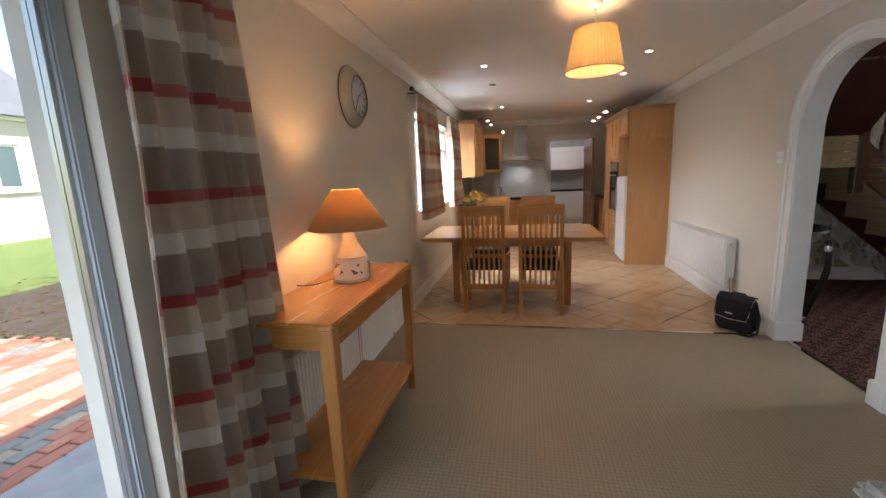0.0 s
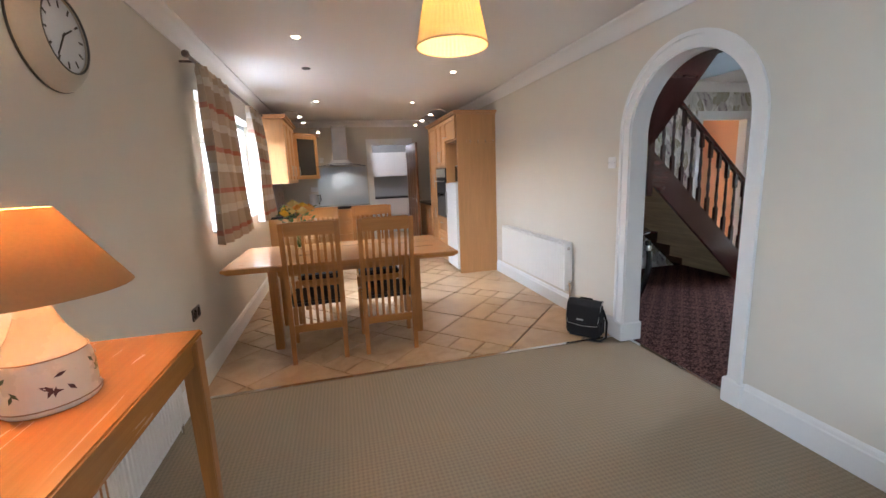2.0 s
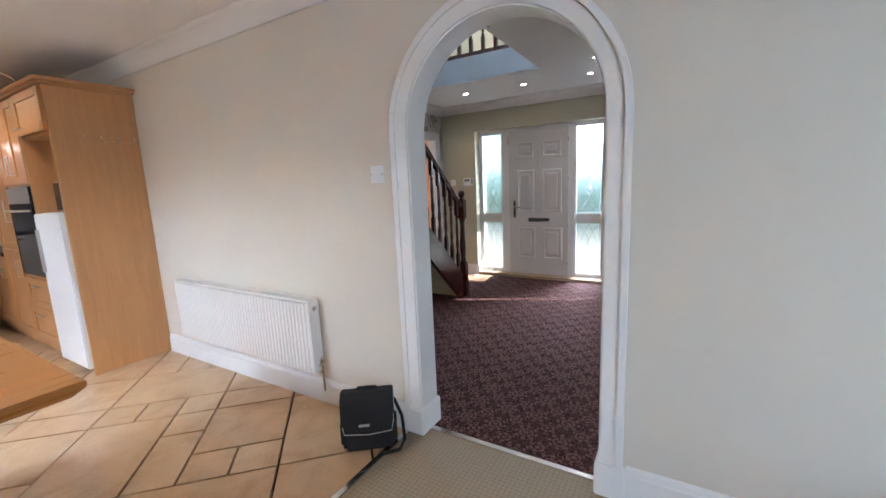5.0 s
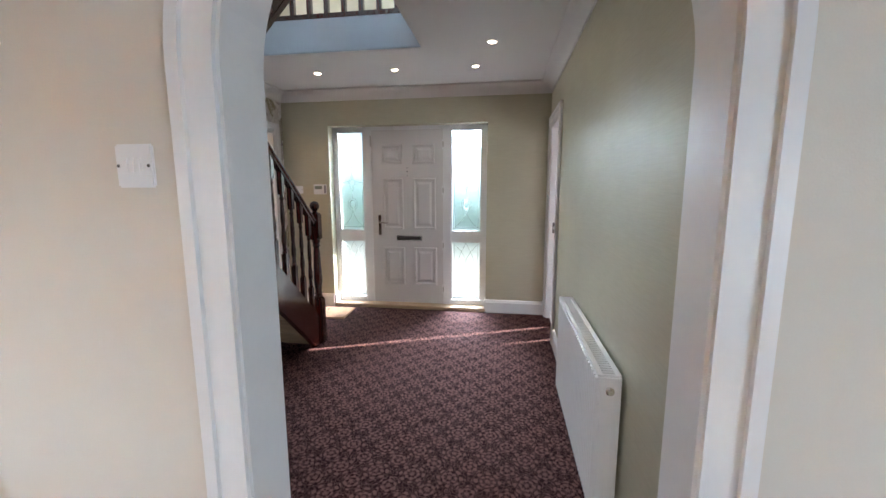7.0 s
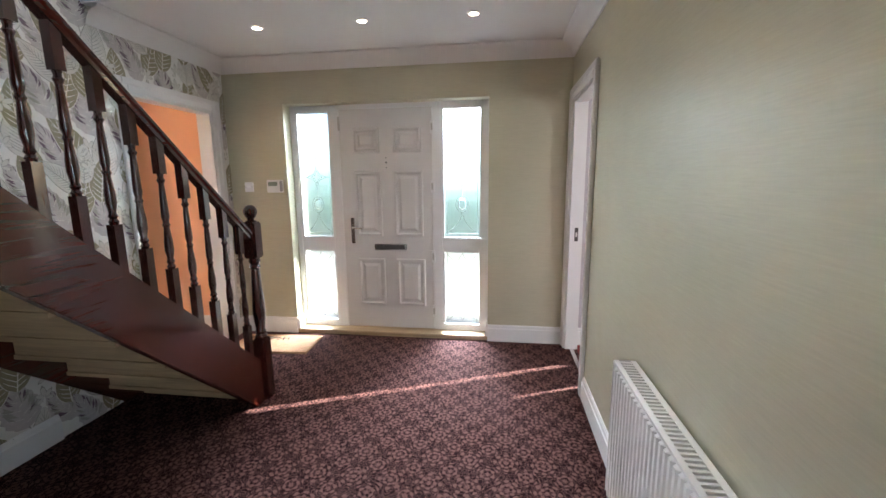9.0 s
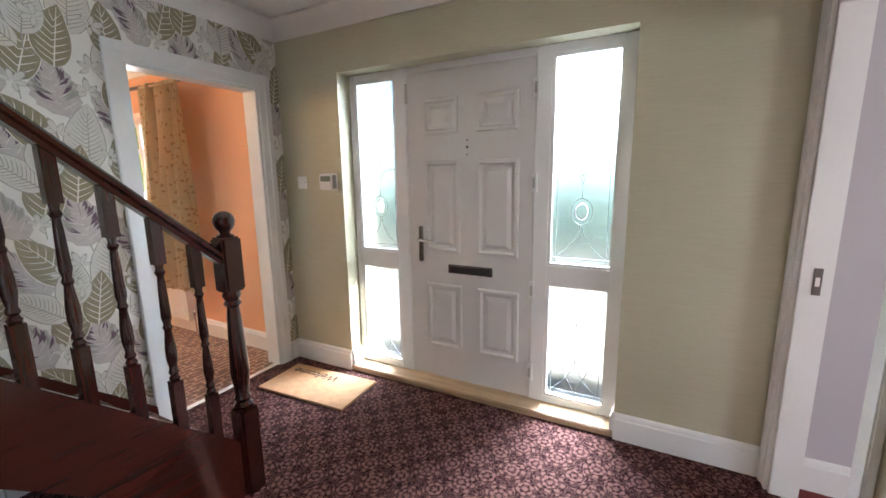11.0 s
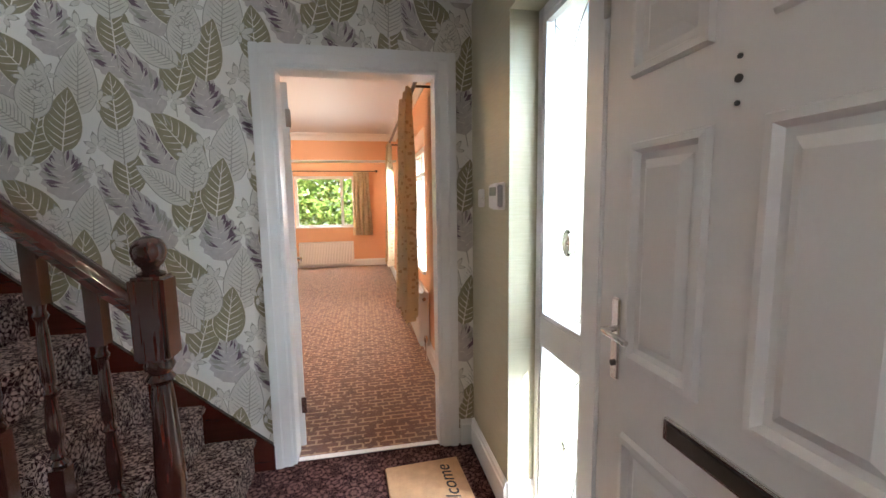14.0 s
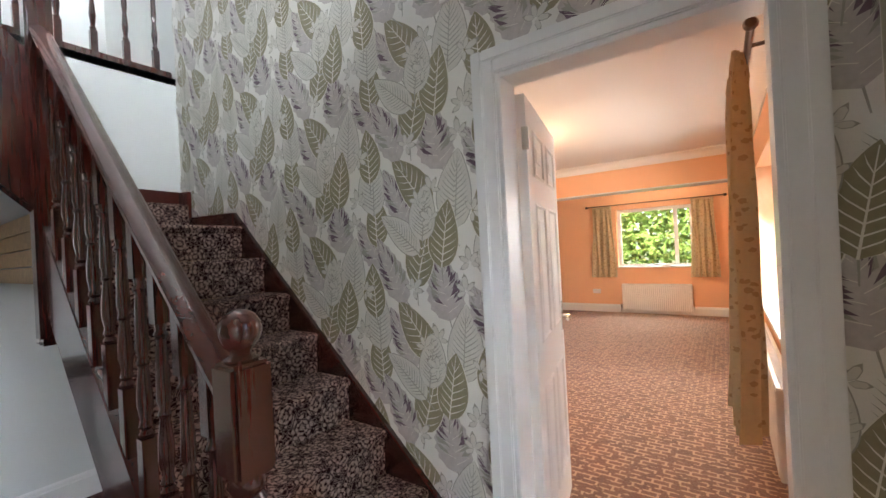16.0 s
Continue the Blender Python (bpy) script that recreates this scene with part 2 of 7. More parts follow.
def loop_carpet():
    m, nt, b = nodes_of("beige_loop_carpet")
    v = coords(nt, (1, 1, 1), rot=(0, 0, radians(45)))
    ch = nt.nodes.new("ShaderNodeTexChecker")
    ch.inputs["Scale"].default_value = 62
    nt.links.new(v, ch.inputs["Vector"])
    pile = noise_tex(nt, v, 300, 2)
    broad = noise_tex(nt, v, 1.3, 4)
    f = math_node(nt, 'ADD', math_node(nt, 'MULTIPLY', ch.outputs[1], 0.24), math_node(nt, 'MULTIPLY', pile, 0.76))
    col = ramp(nt, f, ((0.15, (0.20, 0.155, 0.10)), (0.85, (0.42, 0.345, 0.235))))
    col = mix_col(nt, math_node(nt, 'MULTIPLY', broad, 0.5), col, (0.21, 0.155, 0.095))
    nt.links.new(col, b.inputs["Base Color"])
    b.inputs["Roughness"].default_value = 0.96
    b.inputs["Sheen Weight"].default_value = 0.2
    add_bump(nt, b, f, 0.7, 0.005)
    return m


def weave_carpet():
    m, nt, b = nodes_of("brown_basket_carpet")
    v = coords(nt, rot=(0, 0, 0))
    br = nt.nodes.new("ShaderNodeTexBrick")
    for k, val in (("Scale", 1.0), ("Mortar Size", 0.0075), ("Brick Width", 0.088), ("Row Height", 0.046), ("Mortar Smooth", 0.3)):
        br.inputs[k].default_value = val
    nt.links.new(v, br.inputs["Vector"])
    breakup = math_node(nt, 'GREATER_THAN', noise_tex(nt, v, 16, 2), 0.46)
    pile = noise_tex(nt, v, 260, 2)
    edge = math_node(nt, 'MULTIPLY', math_node(nt, 'MULTIPLY', br.outputs["Fac"], breakup), 0.85)
    broad = noise_tex(nt, v, 8.0, 3)
    base = ramp(nt, math_node(nt, 'ADD', math_node(nt, 'MULTIPLY', pile, 0.5), math_node(nt, 'MULTIPLY', broad, 0.5)), ((0.3, (0.085, 0.034, 0.018)), (0.7, (0.20, 0.085, 0.045))))
    nt.links.new(mix_col(nt, edge, base, (0.46, 0.30, 0.19)), b.inputs["Base Color"])
    b.inputs["Roughness"].default_value = 0.95
    b.inputs["Sheen Weight"].default_value = 0.3
    add_bump(nt, b, pile, 0.5, 0.004)
    return m


def tile_material():
    m, nt, b = nodes_of("stone_floor_tile")
    v = coords(nt, which="Object")
    oi = nt.nodes.new("ShaderNodeObjectInfo")
    add = nt.nodes.new("ShaderNodeVectorMath")
    add.operation = 'ADD'
    nt.links.new(v, add.inputs[0])
    comb = nt.nodes.new("ShaderNodeCombineXYZ")
    nt.links.new(math_node(nt, 'MULTIPLY', oi.outputs["Random"], 40.0), comb.inputs[0])
    nt.links.new(comb.outputs[0], add.inputs[1])
    cloud = noise_tex(nt, add.outputs[0], 4.0, 5, 0.58, 0.6)
    fine = noise_tex(nt, add.outputs[0], 70.0, 3)
    f = math_node(nt, 'ADD', math_node(nt, 'MULTIPLY', cloud, 0.8), math_node(nt, 'MULTIPLY', fine, 0.2))
    col = ramp(nt, f, ((0.34, (0.40, 0.255, 0.135)), (0.5, (0.53, 0.375, 0.225)), (0.66, (0.62, 0.465, 0.305))))
    col = mix_col(nt, math_node(nt, 'MULTIPLY', oi.outputs["Random"], 0.35), col, (0.43, 0.26, 0.14))
    nt.links.new(col, b.inputs["Base Color"])
    nt.links.new(math_node(nt, 'ADD', 0.27, math_node(nt, 'MULTIPLY', cloud, 0.10)), b.inputs["Roughness"])
    add_bump(nt, b, fine, 0.08, 0.003)
    return m


M_HALLWALL = hall_wall_material("olive_wallpaper", 0.12, 0.2, 0.12)
M_HALLFOIL = hall_wall_material("olive_foil_wallpaper", 0.30, 0.26, 0.16, 0.60)
M_CARPET_HALL = floral_carpet("plum_floral_carpet", (0.018, 0.003, 0.0045), (0.215, 0.108, 0.092), 0.185)
M_CARPET_STAIR = floral_carpet("plum_floral_stair_carpet", (0.016, 0.003, 0.0035), (0.40, 0.285, 0.235), 0.15)
M_CARPET_LOOP = loop_carpet()
M_CARPET_WEAVE = weave_carpet()
M_TILE = tile_material()
M_GROUT = plain("brown_grout", (0.045, 0.026, 0.016), 0.9, 0.2, 8, 0.3)
M_PAPER = plain("pale_wallpaper_ground", (0.81, 0.795, 0.75), 0.5, 0.06, 5, 0.05, 220)


# ---- building helpers ----
def box(bm, lo, hi):
    """An axis box between two corners."""
    v = [bm.verts.new((x, y, z)) for x in (lo[0], hi[0]) for y in (lo[1], hi[1]) for z in (lo[2], hi[2])]
    for f in ((0, 1, 3, 2), (4, 6, 7, 5), (0, 4, 5, 1), (2, 3, 7, 6), (0, 2, 6, 4), (1, 5, 7, 3)):
        bm.faces.new([v[i] for i in f])
    return v


def prism(bm, outline, axis, a, b):
    """A polygon (pairs in the two other axes) pushed from a to b along an axis."""
    def at(p, w):
        q = list(p)
        q.insert(axis, w)
        return bm.verts.new(q)
    lo, hi = [at(p, a) for p in outline], [at(p, b) for p in outline]
    n = len(outline)
    bm.faces.new(lo[::-1])
    bm.faces.new(hi)
    for i in range(n):
        bm.faces.new((lo[i], lo[(i + 1) % n], hi[(i + 1) % n], hi[i]))


def lathe(bm, profile, at=(0, 0, 0), seg=16, caps=True):
    """Turned shape round z from (radius, height) pairs."""
    rings = []
    for r, z in profile:
        rings.append([bm.verts.new((at[0] + r * math.cos(2 * math.pi * i / seg), at[1] + r * math.sin(2 * math.pi * i / seg), at[2] + z)) for i in range(seg)])
    for a, b in zip(rings, rings[1:]):
        for i in range(seg):
            bm.faces.new((a[i], a[(i + 1) % seg], b[(i + 1) % seg], b[i]))
    if caps:
        bm.faces.new(rings[0][::-1])
        bm.faces.new(rings[-1])


def tube(bm, pts, r, seg=8):
    """A round bar along points."""
    pts = [Vector(p) for p in pts]
    rings = []
    for i, p in enumerate(pts):
        d = (pts[min(i + 1, len(pts) - 1)] - pts[max(i - 1, 0)]).normalized()
        up = Vector((0, 0, 1)) if abs(d.z) < 0.9 else Vector((1, 0, 0))
        s = d.cross(up).normalized()
        t = d.cross(s)
        rings.append([bm.verts.new(p + r * (math.cos(2 * math.pi * k / seg) * s + math.sin(2 * math.pi * k / seg) * t)) for k in range(seg)])
    for a, b in zip(rings, rings[1:]):
        for i in range(seg):
            bm.faces.new((a[i], a[(i + 1) % seg], b[(i + 1) % seg], b[i]))
    bm.faces.new(rings[0][::-1])
    bm.faces.new(rings[-1])


def finish(name, bm, material, smooth=False, bevel=0.0):
    bmesh.ops.recalc_face_normals(bm, faces=bm.faces)
    if bevel:
        bmesh.ops.bevel(bm, geom=[e for e in bm.edges if e.is_manifold and e.calc_face_angle(0) > 0.7], offset=bevel, segments=2, affect='EDGES', clamp_overlap=True)
    me = bpy.data.meshes.new(name)
    bm.to_mesh(me)
    bm.free()
    for i, mt in enumerate(material if isinstance(material, (list, tuple)) else [material]):
        me.materials.append(mt)
    if smooth:
        for p in me.polygons:
            p.use_smooth = True
        me.set_sharp_from_angle(angle=radians(42))
    return new(name, me)


def part(name, bm, material, parent, label="", smooth=False, bevel=0.0):
    ob = finish(name, bm, material, smooth, bevel)
    ob.parent = parent
    if label:
        ob["label"] = label
    return ob


def thing(name, label, category, group="", at=None, kind=""):
    ob = new(name)
    if at is not None:
        ob.matrix_world = at
    ob.empty_display_size = 0.1
    return tagged(ob, label, category, group, kind)


def slab(name, lo, hi, material, label, category="wall"):
    bm = bmesh.new()
    box(bm, lo, hi)
    return tagged(finish(name, bm, material), label, category, kind="structure")


def boxes(name, spans, material, label, category="wall"):
    bm = bmesh.new()
    for lo, hi in spans:
        box(bm, lo, hi)
    return tagged(finish(name, bm, material), label, category, kind="structure")


def bpart(name, lo, hi, material, parent, label="", bevel=0.003):
    bm = bmesh.new()
    box(bm, lo, hi)
    return part(name, bm, material, parent, label, bevel=bevel)


# ---- plan ----
XL, XR, XH = -0.575, 2.60, 2.74       # dining room's long walls, hall side of the arch wall
YK, YB = 9.40, -2.60                  # kitchen end, end behind the camera
ZC, ZF2 = 2.47, 2.73                  # ceilings, upper floor
XF, YW, YR = 6.30, 5.91, 2.90         # hall: front wall, papered wall, wall with the radiator
BORDER = 4.01                         # carpet meets tiles
AY0, AY1, ASPR = 2.98, 3.925, 1.635    # arch opening
ARAD, AMID = (AY1 - AY0) / 2, (AY0 + AY1) / 2
WY0, WY1, WZ0, WZ1 = 4.87, 7.22, 1.00, 2.12   # dining window
PY0, PY1, PZ1 = -1.75, 1.39, 2.12             # patio door
FY0, FY1, FZ1 = 3.555, 5.355, 2.09            # front door recess
DX0, DX1, DZ1 = 5.31, 6.13, 2.03             # doorway to the apricot room
RX0, RX1 = 5.48, 6.21                         # doorway in the radiator wall
YO = 12.85                                    # far wall of the apricot room

# ---- large structure ----
slab("floor_slab", (-0.8, YB - 0.2, -0.25), (7.0, YO + 0.3, -0.03), M_GROUT, "concrete floor under the rooms", "floor")
slab("floor_dining", (XL, YB, -0.03), (XR + 0.06, BORDER, 0.0), M_CARPET_LOOP, "beige loop pile carpet in the dining end", "carpet")
slab("floor_hall", (XR + 0.06, YR - 0.10, -0.03), (6.45, YW + 0.05, 0.0), M_CARPET_HALL, "plum floral patterned hall carpet", "carpet")
slab("floor_apricot_room", (2.8, YW + 0.05, -0.03), (6.45, YO, 0.0), M_CARPET_WEAVE, "brown basket weave patterned carpet", "carpet")
slab("floor_grey_room", (3.2, 0.6, -0.03), (6.45, YR - 0.10, 0.0), plain("red_carpet", (0.16, 0.02, 0.018), 0.95, 0.2, 30, 0.4, 300), "red carpet seen through the doorway", "carpet")
slab("floor_utility", (-0.5, YK + 0.1, -0.03), (3.2, 12.2, 0.0), M_TILE, "pale utility room floor", "floor")

# long left wall with patio door and window
boxes("wall_west", [((XL - 0.28, YB - 0.2, 0), (XL, PY0, ZC)), ((XL - 0.28, PY0, PZ1), (XL, PY1, ZC)), ((XL - 0.28, PY1, 0), (XL, WY0, ZC)),
                    ((XL - 0.28, WY0, 0), (XL, WY1, WZ0)), ((XL - 0.28, WY0, WZ1), (XL, WY1, ZC)), ((XL - 0.28, WY1, 0), (XL, YK + 0.1, ZC))],
      M_CREAM, "cream painted dining room wall")
slab("wall_south", (XL, YB - 0.2, 0), (XR, YB, ZC), M_CREAM, "cream painted end wall")
KX0, KX1, KZ1 = 1.10, 1.84, 2.05
boxes("wall_kitchen_end", [((XL, YK, 0), (KX0, YK + 0.12, ZC)), ((KX1, YK, 0), (XR, YK + 0.12, ZC)), ((KX0, YK, KZ1), (KX1, YK + 0.12, ZC))], M_CREAM, "cream painted kitchen end wall")


def arch_outline(r, n=24):
    return [(AMID - r * math.cos(math.pi * i / n), ASPR + r * math.sin(math.pi * i / n)) for i in range(n + 1)]


def arch_wall(name, x0, x1, y0, y1, top, material, label):
    bm = bmesh.new()
    box(bm, (x0, y0, 0), (x1, AY0, top))
    box(bm, (x0, AY1, 0), (x1, y1, top))
    arc = arch_outline(ARAD)
    for (ya, za), (yb, zb) in zip(arc, arc[1:]):
        prism(bm, [(ya, za), (yb, zb), (yb, top), (ya, top)], 0, x0, x1)
    bmesh.ops.remove_doubles(bm, verts=bm.verts, dist=0.0005)
    return tagged(finish(name, bm, material), label, "wall", kind="structure")


arch_wall("wall_arch", XR, XR + 0.095, YB - 0.2, YK + 0.1, ZC, M_CREAM, "cream painted wall with an arched opening")
arch_wall("wall_arch_hall_side", XR + 0.095, XH, YR - 0.12, YW + 0.12, ZF2, M_PALE, "pale hall side of the arched wall")


def arch_trim(name, x0, x1, r0, r1):
    """Moulded white surround: flat band with a raised bead at its outer edge."""
    ob = thing(name, "white painted moulded surround of the arch", "architrave", kind="structure")
    for nm, ra, rb, xa, xb in (("band", r0, r1, x0, x1), ("bead", r1 - 0.022, r1 + 0.006, x0 - 0.012, x0 + 0.001)):
        bm = bmesh.new()
        a, b = arch_outline(ra, 40), arch_outline(rb, 40)
        for i in range(40):
            prism(bm, [a[i], a[i + 1], b[i + 1], b[i]], 0, xa, xb)
        box(bm, (xa, AMID - rb, 0.15), (xb, AMID - ra, ASPR))
        box(bm, (xa, AMID + ra, 0.15), (xb, AMID + rb, ASPR))
        bmesh.ops.remove_doubles(bm, verts=bm.verts, dist=0.0005)
        part(nm, bm, M_TRIM, ob)
    bm = bmesh.new()
    a, b = arch_outline(ARAD - 0.012, 40), arch_outline(ARAD + 0.002, 40)
    for i in range(40):
        prism(bm, [a[i], a[i + 1], b[i + 1], b[i]], 0, XR - 0.004, XH + 0.004)
    box(bm, (XR - 0.004, AY0 - 0.002, 0.0), (XH + 0.004, AY0 + 0.012, ASPR))
    box(bm, (XR - 0.004, AY1 - 0.012, 0.0), (XH + 0.004, AY1 + 0.002, ASPR))
    part("lining", bm, M_TRIM, ob)
    for lo, hi in ((AY0 - 0.10, AY0 + 0.026), (AY1 - 0.026, AY1 + 0.10)):
        bm = bmesh.new()
        box(bm, (x0 - 0.018, lo, 0), (XH + 0.02, hi, 0.15))
        part("plinth", bm, M_TRIM, ob, bevel=0.006)
    return ob


arch_trim("trim_arch", XR - 0.016, XR - 0.001, ARAD - 0.004, ARAD + 0.082)

slab("ceiling_dining", (XL - 0.25, YB - 0.2, ZC), (XR + 0.09, YK + 0.12, ZC + 0.2), M_CEIL, "white painted dining room ceiling", "ceiling")

# hall
boxes("wall_front", [((XF, YR - 0.05, 0), (XF + 0.32, FY0, 5.1)), ((XF, 2.3, ZC + 0.2), (XF + 0.32, YR - 0.05, 5.1)),
                     ((XF, FY0, FZ1), (XF + 0.32, FY1, 3.45)), ((XF, FY0, 3.45), (XF + 0.32, 4.0, 4.7)), ((XF, 5.2, 3.45), (XF + 0.32, FY1, 4.7)), ((XF, FY0, 4.7), (XF + 0.32, FY1, 5.1)),
                     ((XF, FY1, 0), (XF + 0.32, YW, 5.1))], M_HALLWALL, "olive wallpapered front wall of the hall")
boxes("wall_radiator", [((XH, YR - 0.10, 0), (RX0, YR, ZF2)), ((RX1, YR - 0.10, 0), (XF, YR, ZF2)), ((RX0, YR - 0.10, DZ1), (RX1, YR, ZF2))], M_HALLFOIL, "olive foil wallpapered hall wall")
boxes("wall_papered", [((XH, YW, 0), (DX0, YW + 0.11, 5.1)), ((DX1, YW, 0), (XF + 0.3, YW + 0.11, 5.1)), ((DX0, YW, DZ1), (DX1, YW + 0.11, 5.1))], M_PAPER, "leaf patterned wallpaper on the stair wall")
WELL_X, WELL_Y = 5.10, 4.02
boxes("ceiling_hall", [((WELL_X, YR, ZC), (XF, YW, ZF2)), ((XH, YR, ZC), (WELL_X, WELL_Y, ZF2))], M_CEIL, "white hall ceiling round the stair well", "ceiling")
# thin facing tinted blue grey to stand in for skylit shade on the edge
slab("trim_well_fascia", (WELL_X - 0.010, WELL_Y + 0.004, ZC + 0.006), (WELL_X - 0.002, YW - 0.004, ZF2 - 0.002), plain("shaded_fascia_tint", (0.40, 0.47, 0.55), 0.6, 0.05), "edge of the stair well, tinted blue grey for its shade", "fascia")
# upper storey round the stair well
boxes("wall_upper_storey", [((1.2, 2.4, ZF2), (1.35, YW, 5.1)), ((1.35, YW, ZF2), (XH, YW + 0.11, 5.1)), ((1.2, 2.3, ZF2), (XF + 0.3, 2.4, 5.1))], M_PALE, "pale upstairs landing wall")
slab("floor_upper_landing", (1.35, 2.4, ZC + 0.21), (XH, YW, ZF2), M_CARPET_STAIR, "carpeted upstairs landing", "floor")
slab("ceiling_upper", (1.2, 2.3, 5.1), (XF + 0.35, YW + 0.15, 5.25), M_CEIL, "white upstairs ceiling", "ceiling")

# grey room beyond the radiator wall
boxes("wall_grey_room", [((3.0, 0.4, 0), (3.1, YR - 0.1, ZC)), ((3.1, 0.3, 0), (3.5, 0.4, ZC)), ((4.7, 0.3, 0), (XF, 0.4, ZC)), ((3.5, 0.3, 0), (4.7, 0.4, 0.9)), ((3.5, 0.3, 2.1), (4.7, 0.4, ZC))], M_GREY, "grey painted wall of the next room")
SLITS = ((1.84, 2.00, 0.66, 2.05), (1.06, 1.17, 1.12, 1.5))   # unseen slots added in this wall to throw sun stripes on the hall carpet
GX = 6.32
boxes("wall_grey_front", [((XF, 0.3, 0), (GX, 1.06, ZC)), ((XF, 1.17, 0), (GX, 1.84, ZC)), ((XF, 2.00, 0), (GX, YR - 0.05, ZC)), ((XF, 1.06, 0), (GX, 1.17, 1.12)), ((XF, 1.06, 1.5), (GX, 1.17, ZC)), ((XF, 1.84, 0), (GX, 2.00, 0.66)), ((XF, 1.84, 2.05), (GX, 2.00, ZC))], M_GREY, "grey painted front wall of the next room with sun slots")
slab("ceiling_grey_room", (3.0, 0.3, ZC), (XF, YR - 0.1, ZC + 0.15), M_CEIL, "white ceiling of the next room", "ceiling")

# apricot room
OWY0, OWY1, OWZ0, OWZ1 = 7.35, 9.55, 0.72, 2.02
FWX0, FWX1, FWZ0, FWZ1 = 4.29, 5.55, 0.85, 1.96
boxes("wall_apricot_front", [((XF - 0.04, YW + 0.11, 0), (XF + 0.3, OWY0, 2.5)), ((XF - 0.04, OWY1, 0), (XF + 0.3, YO + 0.2, 2.5)), ((XF - 0.04, OWY0, 0), (XF + 0.3, OWY1, OWZ0)), ((XF - 0.04, OWY0, OWZ1), (XF + 0.3, OWY1, 2.5))], M_ORANGE, "apricot painted window wall")
boxes("wall_apricot_far", [((2.79, YO, 0), (FWX0, YO + 0.25, 2.5)), ((FWX1, YO, 0), (XF - 0.04, YO + 0.25, 2.5)), ((FWX0, YO, 0), (FWX1, YO + 0.25, FWZ0)), ((FWX0, YO, FWZ1), (FWX1, YO + 0.25, 2.5))], M_ORANGE, "apricot painted far wall with a window")
slab("wall_apricot_side", (2.79, YW + 0.112, 0), (2.85, YO, 2.5), M_ORANGE, "apricot painted side wall")
boxes("wall_apricot_near", [((2.85, YW + 0.11, 0), (DX0, YW + 0.125, 2.5)), ((DX1, YW + 0.11, 0), (XF - 0.04, YW + 0.125, 2.5)), ((DX0, YW + 0.11, DZ1), (DX1, YW + 0.125, 2.5))], M_ORANGE, "apricot painted wall round the doorway")
slab("beam_apricot", (2.85, 10.3, 2.03), (XF - 0.04, 10.55, 2.5), M_ORANGE, "apricot painted beam across the room", "beam")
slab("beam_underside_trim", (2.85, 10.288, 2.015), (XF - 0.04, 10.562, 2.03), M_TRIM, "white strip under the beam", "trim")
slab("ceiling_apricot", (2.79, YW + 0.11, 2.42), (XF, YO, 2.6), M_CEIL, "white ceiling of the apricot room", "ceiling")

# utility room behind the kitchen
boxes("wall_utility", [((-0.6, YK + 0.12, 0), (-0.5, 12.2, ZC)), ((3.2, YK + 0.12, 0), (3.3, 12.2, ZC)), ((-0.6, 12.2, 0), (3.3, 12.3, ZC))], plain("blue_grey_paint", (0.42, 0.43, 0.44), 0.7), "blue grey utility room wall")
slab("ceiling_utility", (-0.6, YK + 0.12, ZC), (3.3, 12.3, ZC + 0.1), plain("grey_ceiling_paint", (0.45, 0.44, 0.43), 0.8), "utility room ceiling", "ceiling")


def cove(name, runs, z, size, label):
    """Plaster cornice: two steps and a hollow, along straight runs given by ends and the way into the room."""
    prof = [(0, -size), (0.012, -size), (0.016, -size * 0.86), (size * 0.25, -size * 0.62), (size * 0.42, -size * 0.36), (size * 0.72, -size * 0.20), (size * 0.94, -0.018), (size, -0.012), (size, 0.0), (0, 0)]
    bm = bmesh.new()
    for a, b, n in runs:
        va = [bm.verts.new((a[0] + n[0] * p, a[1] + n[1] * p, z + q)) for p, q in prof]
        vb = [bm.verts.new((b[0] + n[0] * p, b[1] + n[1] * p, z + q)) for p, q in prof]
        k = len(prof)
        for i in range(k):
            bm.faces.new((va[i], va[(i + 1) % k], vb[(i + 1) % k], vb[i]))
    return tagged(finish(name, bm, M_CEIL, smooth=True), label, "cornice", kind="structure")


cove("trim_cornice_dining", [((XL, YB), (XL, YK), (1, 0)), ((XR, YB), (XR, YK), (-1, 0)), ((XL, YK), (XR, YK), (0, -1))], ZC - 0.002, 0.11, "white plaster cornice round the dining room")
cove("trim_cornice_hall", [((XF, YR), (XF, YW), (-1, 0)), ((XH, YR), (XF, YR), (0, 1)), ((WELL_X, YW), (XF, YW), (0, -1))], ZC - 0.002, 0.11, "white plaster cornice in the hall")
cove("trim_cornice_apricot", [((2.85, 10.3), (XF - 0.04, 10.3), (0, -1)), ((XF - 0.04, YW + 0.13), (XF - 0.04, 10.3), (-1, 0))], 2.418, 0.10, "white cornice in the apricot room")


def skirting(name, runs, h=0.15, t=0.02, material=None, label="white painted skirting board"):
    prof = [(0, 0), (t, 0), (t, h * 0.78), (t * 0.75, h * 0.82), (t * 0.6, h * 0.93), (t * 0.25, h), (0, h)]
    bm = bmesh.new()
    for a, b, n in runs:
        va = [bm.verts.new((a[0] + n[0] * p, a[1] + n[1] * p, q)) for p, q in prof]
        vb = [bm.verts.new((b[0] + n[0] * p, b[1] + n[1] * p, q)) for p, q in prof]
        k = len(prof)
        for i in range(k):
            bm.faces.new((va[i], va[(i + 1) % k], vb[(i + 1) % k], vb[i]))
        bm.faces.new(va[::-1])
        bm.faces.new(vb)
    return tagged(finish(name, bm, material or M_TRIM), label, "skirting", kind="structure")


